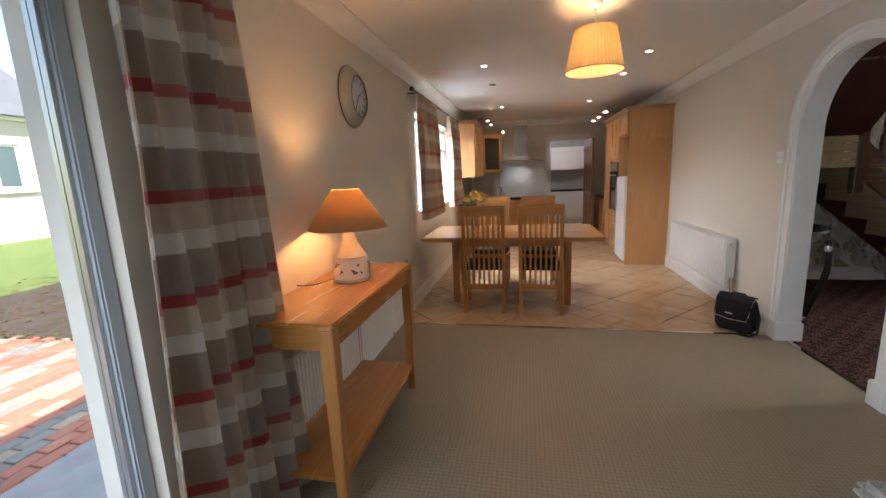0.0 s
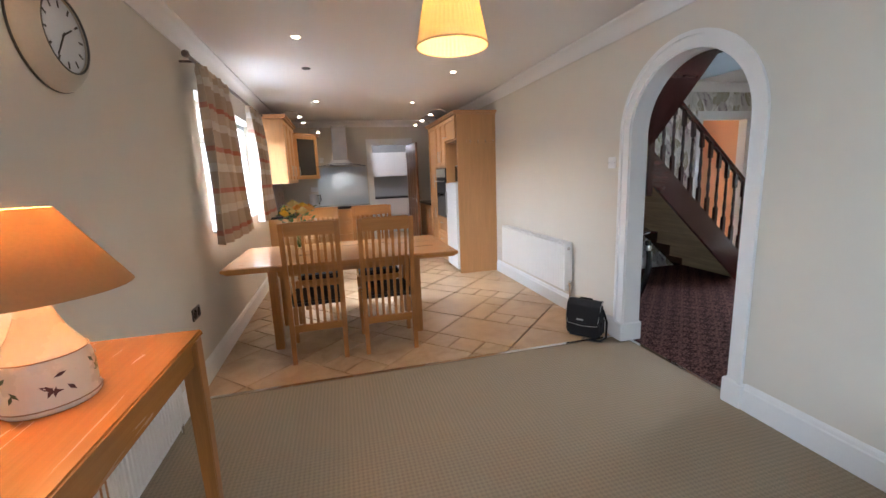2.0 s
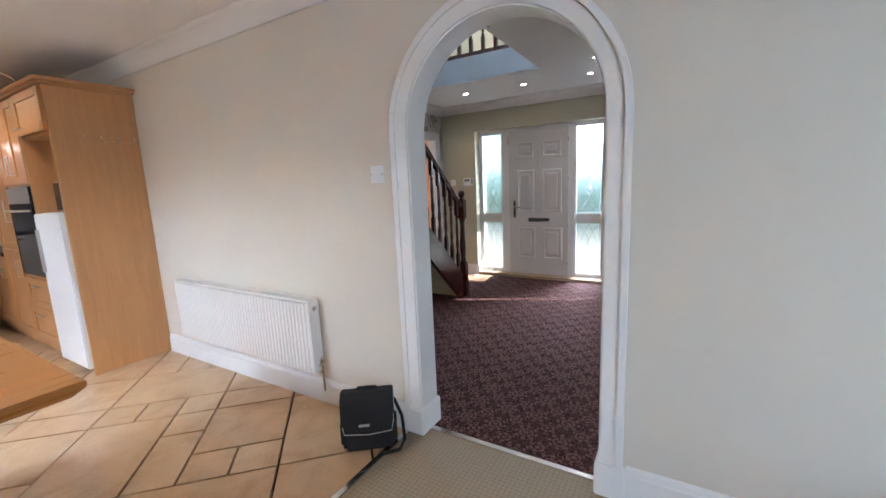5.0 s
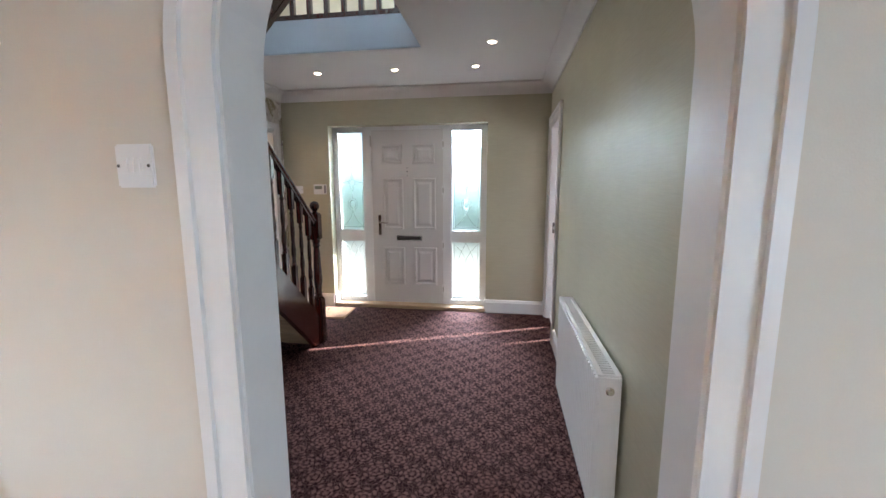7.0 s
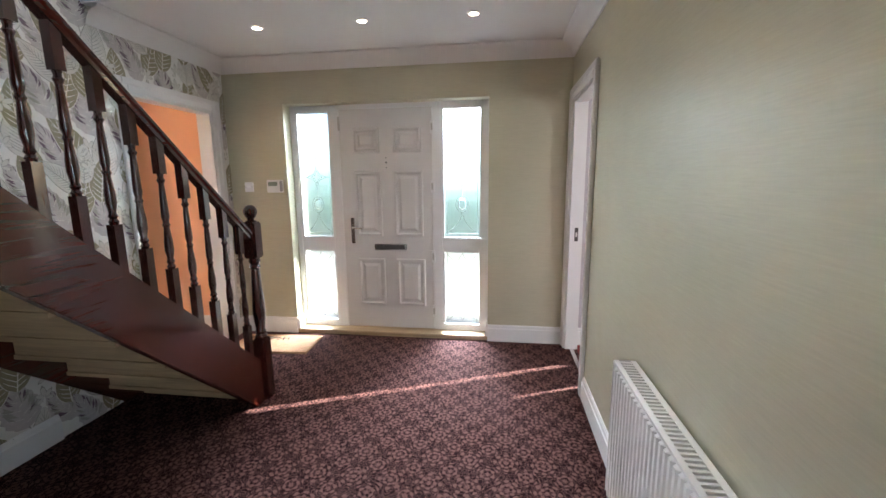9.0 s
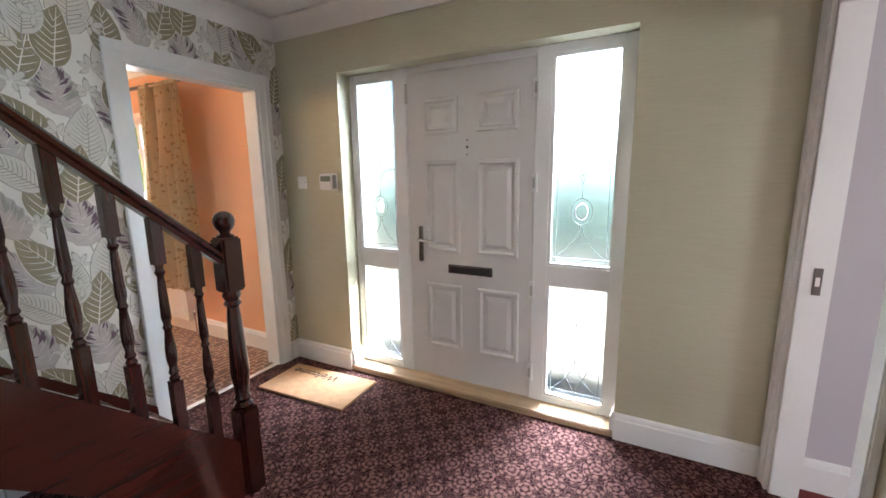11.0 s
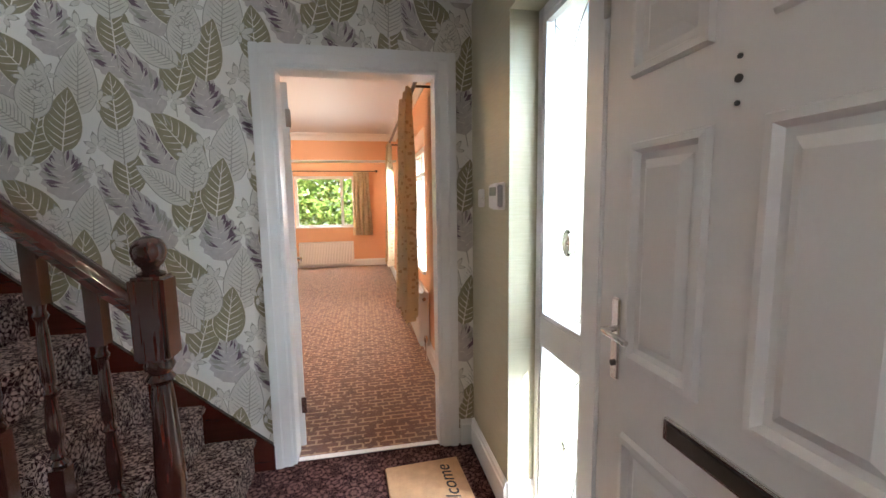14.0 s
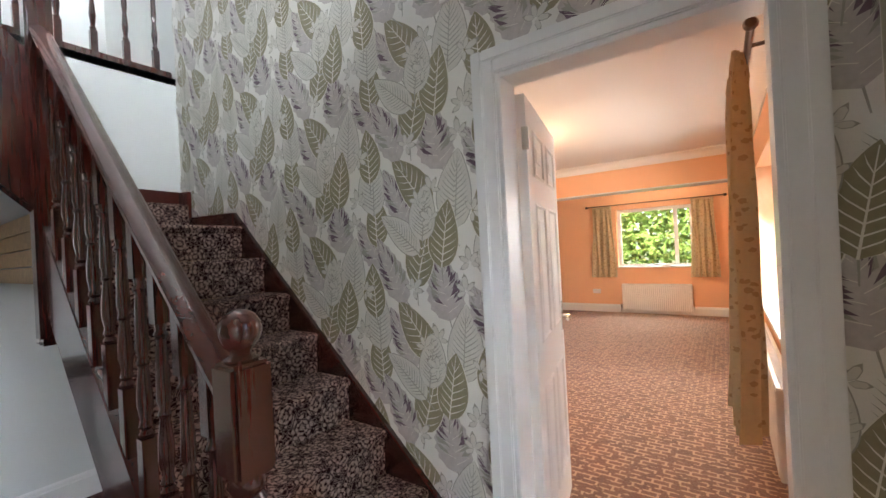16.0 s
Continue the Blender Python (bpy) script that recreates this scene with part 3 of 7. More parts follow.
skirting("baseboard_dining", [((XL, PY1 + 0.05), (XL, 7.3), (1, 0)), ((XR, YB), (XR, AY0 - 0.10), (-1, 0)), ((XR, AY1 + 0.10), (XR, 6.62), (-1, 0))], 0.16)
skirting("baseboard_hall", [((XF, YR), (XF, FY0), (-1, 0)), ((XF, FY1), (XF, YW), (-1, 0)), ((XH, YW), (4.6, YW), (0, -1)), ((DX1 + 0.09, YW), (XF, YW), (0, -1)), ((XH, YR), (RX0 - 0.09, YR), (0, 1)), ((XH, AY1 + 0.1), (XH, YW), (1, 0)),
                            ((XF, FY0), (XF + 0.12, FY0), (0, 1)), ((XF, FY1), (XF + 0.12, FY1), (0, -1))], 0.15)
skirting("baseboard_apricot", [((XF - 0.04, YW + 0.13), (XF - 0.04, YO), (-1, 0)), ((2.85, YO), (XF - 0.04, YO), (0, -1))], 0.15)
skirting("baseboard_grey_room", [((XF, 0.4), (XF, YR - 0.1), (-1, 0))], 0.15)


def door_frame(name, x0, x1, y, ydir, depth, top, label, w=0.075):
    """Lining and moulded architrave round an opening in a wall along x; the architrave is on the ydir side."""
    ob = thing(name, label, "door frame", kind="structure")
    ya, yb = sorted((y, y - ydir * depth))
    for nm, lo, hi in (("lining", (x0 - 0.002, ya - 0.002, 0), (x0 + 0.028, yb + 0.002, top)), ("lining", (x1 - 0.028, ya - 0.002, 0), (x1 + 0.002, yb + 0.002, top)), ("lining", (x0 + 0.028, ya - 0.002, top - 0.028), (x1 - 0.028, yb + 0.002, top + 0.002))):
        bpart(nm, lo, hi, M_TRIM, ob)
    for t, a, b in ((0.018, 0.0, w), (0.026, w * 0.55, w + 0.006)):
        y0, y1 = sorted((y + ydir * 0.0005, y + ydir * t))
        bpart("architrave", (x0 - b + 0.012, y0, 0), (x0 - a + 0.012, y1, top + b - 0.012), M_TRIM, ob, bevel=0.005)
        bpart("architrave", (x1 + a - 0.012, y0, 0), (x1 + b - 0.012, y1, top + b - 0.012), M_TRIM, ob, bevel=0.005)
        bpart("architrave", (x0 - a + 0.012, y0, top + a - 0.012), (x1 + a - 0.012, y1, top + b - 0.012), M_TRIM, ob, bevel=0.005)
    return ob


door_frame("door_frame_apricot", DX0, DX1, YW, -1, 0.125, DZ1, "white moulded door frame in the papered wall", 0.085)
door_frame("door_frame_grey", RX0, RX1, YR, 1, 0.10, DZ1, "white moulded door frame beside the hall radiator", 0.085)
door_frame("door_frame_kitchen", KX0, KX1, YK, -1, 0.12, KZ1, "white painted door frame to the utility room", 0.09)
slab("trim_threshold_apricot", (DX0 + 0.03, YW + 0.02, 0.0), (DX1 - 0.03, YW + 0.05, 0.006), M_TRIM, "pale threshold strip between carpets", "threshold")
slab("trim_threshold_arch", (XR + 0.045, AY0 + 0.02, 0.0), (XR + 0.075, AY1 - 0.02, 0.007), M_CHROME, "brass threshold strip under the arch", "threshold")
slab("trim_threshold_tiles", (XL + 0.02, BORDER - 0.016, 0.0), (XR - 0.02, BORDER + 0.014, 0.008), M_CHROME, "metal strip between carpet and tiles", "threshold")
slab("trim_threshold_grey", (RX0 + 0.03, YR - 0.07, 0.0), (RX1 - 0.03, YR - 0.04, 0.006), M_CHROME, "metal threshold strip between carpets", "threshold")

M_FROST = glass("frosted_glass", 0.28, (0.74, 0.84, 0.89))
_nt = M_FROST.node_tree
add_bump(_nt, _nt.nodes["Principled BSDF"], noise_tex(_nt, coords(_nt), 120, 3), 0.25, 0.004)
M_LEAD = plain("lead_came", (0.22, 0.24, 0.26), 0.6, 0.1, 30, 0.0)
M_DOOR = plain("white_door_paint", (0.70, 0.68, 0.665), 0.36, 0.03, 3, 0.03, 90)
M_SILLWOOD = wood("sill_wood", (0.50, 0.36, 0.22), 0.5, 1)

# ---- hall: front door ----
def front_door():
    ob = thing("door_1", "white panelled front door with frosted leaded side lights", "front door", kind="structure")
    x0, x1 = 6.415, 6.485
    fr = (("frame_post", FY1 - 0.05, FY1, 0.04, FZ1), ("frame_post", 4.895, 4.985, 0.04, FZ1), ("frame_post", 3.965, 4.055, 0.04, FZ1), ("frame_post", FY0, FY0 + 0.065, 0.04, FZ1))
    for nm, ya, yb, za, zb in fr:
        bpart(nm, (x0, ya, za), (x1, yb, zb), M_PVC, ob, bevel=0.006)
    for ya, yb in ((4.985, FY1 - 0.05), (FY0 + 0.065, 3.965)):
        bpart("frame_rail", (x0, ya, FZ1 - 0.05), (x1, yb, FZ1), M_PVC, ob, bevel=0.004)
        bpart("frame_rail", (x0, ya, 0.79), (x1, yb, 0.90), M_PVC, ob, bevel=0.004)
        bpart("frame_rail", (x0, ya, 0.04), (x1, yb, 0.085), M_PVC, ob, bevel=0.004)
        for za, zb in ((0.90, FZ1 - 0.05), (0.085, 0.79)):
            # glazing bead round each pane
            bm = bmesh.new()
            for lo, hi in (((ya, za), (ya + 0.014, zb)), ((yb - 0.014, za), (yb, zb)), ((ya + 0.014, za), (yb - 0.014, za + 0.014)), ((ya + 0.014, zb - 0.014), (yb - 0.014, zb))):
                box(bm, (x0 + 0.004, lo[0], lo[1]), (x0 + 0.03, hi[0], hi[1]))
            part("glazing_bead", bm, M_PVC, ob)
            pane = bpart("pane", (x0 + 0.032, ya, za), (x0 + 0.042, yb, zb), M_FROST, ob, "frosted glass pane", bevel=0)
            pane.visible_shadow = ya > 4.5 and za > 0.5
            leads(ob, x0 + 0.029, ya + 0.014, yb - 0.014, za + 0.014, zb - 0.014)
    bpart("frame_rail", (x0, 4.055, FZ1 - 0.04), (x1, 4.895, FZ1), M_PVC, ob, bevel=0.004)
    # leaf
    xa = 6.425
    bm = bmesh.new()
    box(bm, (xa, 4.053, 0.041), (6.475, 4.897, 2.051))
    leaf = part("door_leaf", bm, M_DOOR, ob, bevel=0.004)
    for ya, yb, za, zb in ((4.53, 4.78, 1.67, 1.89), (4.15, 4.41, 1.67, 1.89), (4.52, 4.77, 0.92, 1.51), (4.14, 4.41, 0.92, 1.51), (4.51, 4.77, 0.26, 0.71), (4.13, 4.40, 0.26, 0.71)):
        bm = bmesh.new()
        steps = ((0.0, 0.0), (0.006, -0.014), (0.022, -0.016), (0.034, 0.004), (0.044, 0.004), (0.072, -0.013))
        rings = []
        for ins, dx in steps:
            rings.append([bm.verts.new((xa - 0.001 + dx, y, z)) for y, z in ((ya + ins, za + ins), (yb - ins, za + ins), (yb - ins, zb - ins), (ya + ins, zb - ins))])
        for a, b in zip(rings, rings[1:]):
            for i in range(4):
                bm.faces.new((a[i], a[(i + 1) % 4], b[(i + 1) % 4], b[i]))
        bm.faces.new(rings[-1])
        part("panel", bm, M_DOOR, leaf)
    slot = bpart("letter_plate", (xa - 0.014, 4.30, 0.79), (xa, 4.605, 0.848), M_CHROME, leaf, "polished metal letter plate", bevel=0.004)
    bpart("letter_flap", (xa - 0.018, 4.318, 0.799), (xa - 0.013, 4.587, 0.839), M_DARKMETAL, leaf, bevel=0.002)
    bm = bmesh.new()
    box(bm, (xa - 0.012, 4.79, 0.85), (xa, 4.825, 1.09))
    part("handle_plate", bm, M_CHROME, leaf, bevel=0.005)
    bm = bmesh.new()
    tube(bm, [(xa - 0.010, 4.808, 1.0), (xa - 0.05, 4.808, 1.0), (xa - 0.056, 4.79, 1.002), (xa - 0.056, 4.73, 1.0), (xa - 0.052, 4.70, 0.995)], 0.009, 10)
    part("lever", bm, M_CHROME, leaf, smooth=True)
    bm = bmesh.new()
    lathe(bm, [(0.009, 0), (0.009, 0.006), (0.004, 0.008)], (0, 0, 0), 10)
    bm.transform(Matrix.Translation((xa - 0.012, 4.808, 0.90)) @ Matrix.Rotation(radians(-90), 4, 'Y'))
    part("keyhole", bm, M_DARKMETAL, leaf)
    for z, r in ((1.625, 0.005), (1.585, 0.008), (1.54, 0.005)):
        bm = bmesh.new()
        lathe(bm, [(r, 0), (r, 0.004), (r * 0.6, 0.006)], (0, 0, 0), 12)
        bm.transform(Matrix.Translation((xa, 4.472, z)) @ Matrix.Rotation(radians(-90), 4, 'Y'))
        part("viewer_hole", bm, M_DARKMETAL, leaf)
    for z in (1.88, 1.37, 0.74, 0.22):
        h = bpart("hinge", (xa - 0.022, 4.035, z - 0.055), (xa - 0.001, 4.068, z + 0.055), M_PVC, leaf, "white hinge", bevel=0.004)
        bpart("hinge_pin", (xa - 0.028, 4.045, z - 0.03), (xa - 0.021, 4.06, z + 0.03), M_STEEL, leaf, bevel=0.002)
    bpart("latch_keep", (xa - 0.014, 4.888, 1.87), (xa - 0.001, 4.905, 1.99), M_STEEL, ob, bevel=0.002)
    bpart("sill", (XF - 0.012, FY0 + 0.002, 0.0), (x1, FY1 - 0.002, 0.04), M_SILLWOOD, ob, "pale wooden door sill", bevel=0.006)
    return ob


def leads(parent, x, y0, y1, z0, z1):
    """Lead lines on a pane: border, ovals, a star and long curves."""
    bm = bmesh.new()
    ym, zm, w, h = (y0 + y1) / 2, (z0 + z1) / 2, (y1 - y0), (z1 - z0)
    r = 0.0022
    tube(bm, [(x, y0 + 0.022, z0), (x, y0 + 0.022, z1)], r, 5)
    tube(bm, [(x, y1 - 0.022, z0), (x, y1 - 0.022, z1)], r, 5)
    tube(bm, [(x, y0, z0 + 0.03), (x, y1, z0 + 0.03)], r, 5)

    def oval(cz, a, b):
        tube(bm, [(x, ym + a * math.cos(t * math.pi / 14), cz + b * math.sin(t * math.pi / 14)) for t in range(29)], r, 5)

    def star(cz, a, b):
        pts = []
        for k in range(4):
            for s in range(5):
                f = s / 4
                ends = ((a, 0), (0, b), (-a, 0), (0, -b))
                p, q = ends[k], ends[(k + 1) % 4]
                bow = 1 - 0.45 * math.sin(math.pi * f)
                pts.append((x, ym + (p[0] * (1 - f) + q[0] * f) * bow, cz + (p[1] * (1 - f) + q[1] * f) * bow))
        tube(bm, pts, r, 5)
    gem = bmesh.new()
    if h > 0.9:
        hi, mid, low = z0 + 0.73 * h, z0 + 0.493 * h, z0 + 0.266 * h
        oval(hi, 0.040, 0.062), oval(hi, 0.062, 0.088)
        oval(low, 0.036, 0.050), oval(low, 0.056, 0.072)
        star(mid, 0.055, 0.062), star(mid, 0.10, 0.10)
        for s in (1, -1):
            tube(bm, [(x, ym + s * 0.10, mid), (x, ym + s * (w / 2 - 0.022), mid)], r, 5)
            tube(bm, [(x, ym + s * (0.005 + (w / 2 - 0.03) * (t / 8) ** 2), low - 0.072 - 0.17 * h * t / 8) for t in range(9)], r, 5)
            tube(bm, [(x, ym + s * (0.005 + (w / 2 - 0.03) * (t / 8) ** 2), hi + 0.088 + 0.17 * h * t / 8) for t in range(9)], r, 5)
        tube(bm, [(x, ym, hi - 0.088), (x, ym, mid + 0.10)], r, 5)
        tube(bm, [(x, ym, mid - 0.10), (x, ym, low + 0.072)], r, 5)
        lathe(gem, [(0.036, 0.0), (0.030, 0.006), (0.0, 0.008)], (0, 0, 0), 20, False)
        gem.transform(Matrix.Translation((x, ym, low)) @ Matrix.Rotation(radians(-90), 4, 'Y') @ Matrix.Diagonal((1.35, 1, 1, 1)))
    else:
        star(zm, 0.06, 0.07), star(zm, 0.10, 0.12)
        for s in (1, -1):
            tube(bm, [(x, ym + s * 0.11 * math.sin(math.pi * t / 12), z0 + 0.03 + (h - 0.04) * t / 12) for t in range(13)], r, 5)
            for d in (1, -1):
                tube(bm, [(x, ym + s * (w / 2 - 0.03) * (t / 8) ** 1.7, zm + d * (h / 2 - 0.03 - (h * 0.30) * (1 - (t / 8)))) for t in range(9)], r, 5)
        lathe(gem, [(0.03, 0.0), (0.024, 0.005), (0.0, 0.006)], (0, 0, 0), 4, False)
        gem.transform(Matrix.Translation((x, ym, zm)) @ Matrix.Rotation(radians(-90), 4, 'Y'))
    part("lead_lines", bm, M_LEAD, parent, "grey lead lines on the glass")
    part("bevelled_glass", gem, M_GLASS, parent)


front_door()


# ---- hall: stairs ----
GOING, RISE, X1 = 0.222, 0.2, 5.13
NY = 5.0


def nosing(k):
    return X1 - GOING * (k - 1), RISE * k - 0.008


def staircase():
    ob = thing("staircase", "mahogany staircase with turned balusters and plum floral carpet", "staircase")
    y0, y1 = NY + 0.02, YW - 0.03
    for k in range(1, 9):
        xk, zk = nosing(k)
        last = k == 8
        xb = XH + 0.004 if last else xk - GOING - 0.02
        bm = bmesh.new()
        box(bm, (xk - GOING - 0.03 if not last else 2.90, y0 + 0.006, zk - 0.035), (xk + 0.004, y1 - 0.006, zk - 0.013))
        box(bm, (xk - 0.022, y0 + 0.006, zk - RISE - 0.012), (xk - 0.007, y1 - 0.006, zk - 0.035))
        part("step", bm, M_PINE, ob, "bare pine underside of the step")
        # carpet wraps tread and riser
        bm = bmesh.new()
        prof = [(xk - GOING - (0.0 if not last else -0.0), zk), (xk + 0.005, zk), (xk + 0.019, zk - 0.006), (xk + 0.024, zk - 0.02), (xk + 0.018, zk - 0.036), (xk + 0.006, zk - 0.046), (xk + 0.004, zk - RISE + 0.002),
                (xk - 0.006, zk - RISE + 0.002), (xk - 0.006, zk - 0.012), (xk - GOING, zk - 0.012)]
        prism(bm, [(a if a > xk - GOING + 0.01 or not last else 2.89, b) for a, b in prof], 1, y0 + 0.001, y1 - 0.001)
        part("stair_carpet", bm, M_CARPET_STAIR, ob, smooth=False, bevel=0)
    # quarter landing and the upper flight
    zl = nosing(9)[1]
    bm = bmesh.new()
    box(bm, (XH + 0.03, NY + 0.09, zl - RISE - 0.02), (2.92, YW - 0.033, zl))
    part("stair_carpet", bm, M_CARPET_STAIR, ob, bevel=0.008)
    for j in range(4):
        z = nosing(10 + j)[1]
        ya = NY + 0.09 - 0.22 * j
        bm = bmesh.new()
        box(bm, (XH + 0.03, ya - 0.24, z - RISE - 0.02), (3.676, ya, z))
        part("stair_carpet", bm, M_CARPET_STAIR, ob, bevel=0.008)
    # boarded underside of winders and upper flight
    for j in range(7):
        bm = bmesh.new()
        za, zb = 1.33 + 0.075 * j, 1.33 + 0.075 * (j + 1) - 0.006
        box(bm, (XH + 0.006, NY - 0.035, za), (3.655, NY - 0.015, zb))
        part("soffit_board", bm, M_PINE, ob, "stained boarding below the winders")
    bm = bmesh.new()
    prism(bm, [(NY, 1.36), (YW - 0.03, 1.36), (YW - 0.03, 1.39), (NY, 1.39)], 0, XH + 0.006, 3.66)
    part("soffit", bm, M_PINE, ob)

    # strings
    def string(name, ya, yb, top, bot, xa, xb):
        bm = bmesh.new()
        prism(bm, [(xa, max(0.004, bot(xa))), (xa, top(xa)), (xb, top(xb)), (xb, bot(xb))] if bot(xa) > 0 else [(xa, 0.004), (xa, top(xa)), (xb, top(xb)), (xb, bot(xb)), (xa - 0.004 + bot(xa) / 0.93, 0.004)], 1, ya, yb)
        return part(name, bm, M_MAHOG_X, ob, bevel=0.004)
    string("outer_string", NY - 0.022, NY + 0.022, lambda x: 0.285 + (5.11 - x) * 0.935, lambda x: 0.02 + (5.02 - x) * 0.935, 5.12, 3.70)
    string("wall_string", YW - 0.032, YW - 0.004, lambda x: 0.864 + (4.415 - x) * 0.888, lambda x: 0.50 + (4.415 - x) * 0.888, 5.235, 3.495)
    bm = bmesh.new()
    prism(bm, [(3.495, 1.30), (3.495, 1.681), (2.90, 1.70), (2.90, 1.885), (XH + 0.004, 1.895), (XH + 0.004, 1.30)], 1, YW - 0.032, YW - 0.004)
    part("wall_string", bm, M_MAHOG_X, ob, bevel=0.004)
    bm = bmesh.new()
    prism(bm, [(YW - 0.032, 1.60), (YW - 0.032, 1.895), (5.14, 1.91), (4.20, 2.85), (4.20, 2.5), (4.97, 1.75), (4.97, 1.60)], 0, XH + 0.002, XH + 0.028)
    part("wall_string", bm, M_MAHOG_X, ob)
    bm = bmesh.new()
    prism(bm, [(NY, 1.60), (NY, 2.25), (4.05, 3.05), (4.05, 2.55), (4.10, 2.50)], 0, 3.678, 3.722)
    part("upper_string", bm, M_MAHOG, ob, bevel=0.004)
    bm = bmesh.new()
    prism(bm, [(NY - 0.04, 1.62), (NY - 0.04, 1.65), (4.12, 2.52), (4.12, 2.49)], 0, XH + 0.006, 3.678)
    part("upper_soffit", bm, M_MAHOG, ob)

    # newels
    def newel(at, z0, z1, block0, block1, ball=True):
        bm = bmesh.new()
        s = 0.043
        def sq(za, zb):
            e = 0.008
            v = [bm.verts.new((at[0] + a * s, at[1] + b * s, z)) for z in (za, zb) for a, b in ((-1, -1), (1, -1), (1, 1), (-1, 1))]
            for f in ((0, 1, 5, 4), (1, 2, 6, 5), (2, 3, 7, 6), (3, 0, 4, 7), (3, 2, 1, 0), (4, 5, 6, 7)):
                bm.faces.new([v[i] for i in f])
        sq(z0, block0)
        sq(block1, z1)
        bmesh.ops.bevel(bm, geom=list(bm.edges), offset=0.009, segments=2, affect='EDGES')
        h = block1 - block0
        if h > 0.05:
            lathe(bm, [(0.030, -0.01), (0.040, 0.012), (0.028, 0.03), (0.036, 0.045), (0.028, 0.06), (0.040, h * 0.32), (0.037, h * 0.45), (0.028, h * 0.80), (0.024, h - 0.07), (0.036, h - 0.055), (0.027, h - 0.04), (0.038, h - 0.018), (0.030, h + 0.01)], (at[0], at[1], block0), 18, False)
        if ball:
            lathe(bm, [(0.030, -0.005), (0.034, 0.006), (0.020, 0.014), (0.022, 0.022), (0.032, 0.032), (0.040, 0.050), (0.0425, 0.064), (0.040, 0.079), (0.030, 0.095), (0.014, 0.104), (0.0, 0.106)], (at[0], at[1], z1), 20, False)
        return part("newel_post", bm, M_MAHOG, ob, smooth=True)
    newel((5.165, NY), 0.0, 1.18, 0.42, 0.95)
    newel((3.70, NY), 1.08, 3.05, 1.10, 1.10, False)
    newel((3.70, 4.0), 2.45, 3.75, 2.9, 3.4)

    # handrails
    def rail(a, b):
        bm = bmesh.new()
        d = Vector(b) - Vector(a)
        side = Vector((-d.y, d.x, 0)).normalized()
        up = Vector((0, 0, 1))
        prof = [(-0.022, -0.032), (0.022, -0.032), (0.024, -0.012), (0.033, -0.002), (0.034, 0.014), (0.024, 0.028), (0.0, 0.034), (-0.024, 0.028), (-0.034, 0.014), (-0.033, -0.002), (-0.024, -0.012)]
        va = [bm.verts.new(Vector(a) + side * p + up * q) for p, q in prof]
        vb = [bm.verts.new(Vector(b) + side * p + up * q) for p, q in prof]
        n = len(prof)
        for i in range(n):
            bm.faces.new((va[i], va[(i + 1) % n], vb[(i + 1) % n], vb[i]))
        bm.faces.new(va[::-1]), bm.faces.new(vb)
        part("handrail", bm, M_MAHOG_X, ob, smooth=True)
    rail((5.125, NY, 1.10), (3.735, NY, 2.355))
    rail((3.70, NY - 0.03, 2.95), (3.70, 4.04, 3.62))

    # balusters
    def baluster_mesh(z_lo, z_hi, slope):
        bm = bmesh.new()
        s, h = 0.0185, z_hi - z_lo
        for za, zb, sa, sb in ((0, 0.20, 0, 0), (h - 0.15, h, 0, 0)):
            v = [bm.verts.new((a * s, b * s, z + (slope * a * s if (z == 0 or z == h) else 0))) for z in (za, zb) for a, b in ((-1, -1), (1, -1), (1, 1), (-1, 1))]
            for f in ((0, 1, 5, 4), (1, 2, 6, 5), (2, 3, 7, 6), (3, 0, 4, 7), (3, 2, 1, 0), (4, 5, 6, 7)):
                bm.faces.new([v[i] for i in f])
        k = h - 0.35
        lathe(bm, [(0.013, -0.004), (0.019, 0.012), (0.012, 0.024), (0.018, 0.034), (0.013, 0.05), (0.0195, 0.09), (0.019, 0.13), (0.012, 0.20), (0.017, 0.212), (0.012, 0.225), (0.0175, 0.25), (0.0135, k - 0.08), (0.011, k - 0.045), (0.018, k - 0.03), (0.012, k - 0.018), (0.015, k + 0.004)], (0, 0, 0.20), 10, False)
        bmesh.ops.recalc_face_normals(bm, faces=bm.faces)
        me = bpy.data.meshes.new("baluster")
        bm.to_mesh(me)
        bm.free()
        me.materials.append(M_MAHOG)
        for p in me.polygons:
            p.use_smooth = True
        me.set_sharp_from_angle(angle=radians(40))
        return me
    me = baluster_mesh(0, 0.80, -0.9)
    for i in range(10):
        x = 5.03 - 0.128 * i
        b = new("baluster", me)
        b.parent = ob
        zb = 0.285 + (5.11 - x) * 0.935 - 0.01
        b.location = (x, NY, zb)
        b.scale = (1, 1, (1.075 + (5.125 - x) * 0.903 - 0.03 - zb + 0.02) / 0.80)
    for i in range(6):
        y = NY - 0.12 - 0.13 * i
        b = new("baluster", me)
        b.parent = ob
        b.location = (3.70, y, 2.24 + (NY - y) * 0.87)
        b.scale = (1, 1, 0.85)
    return ob


staircase()


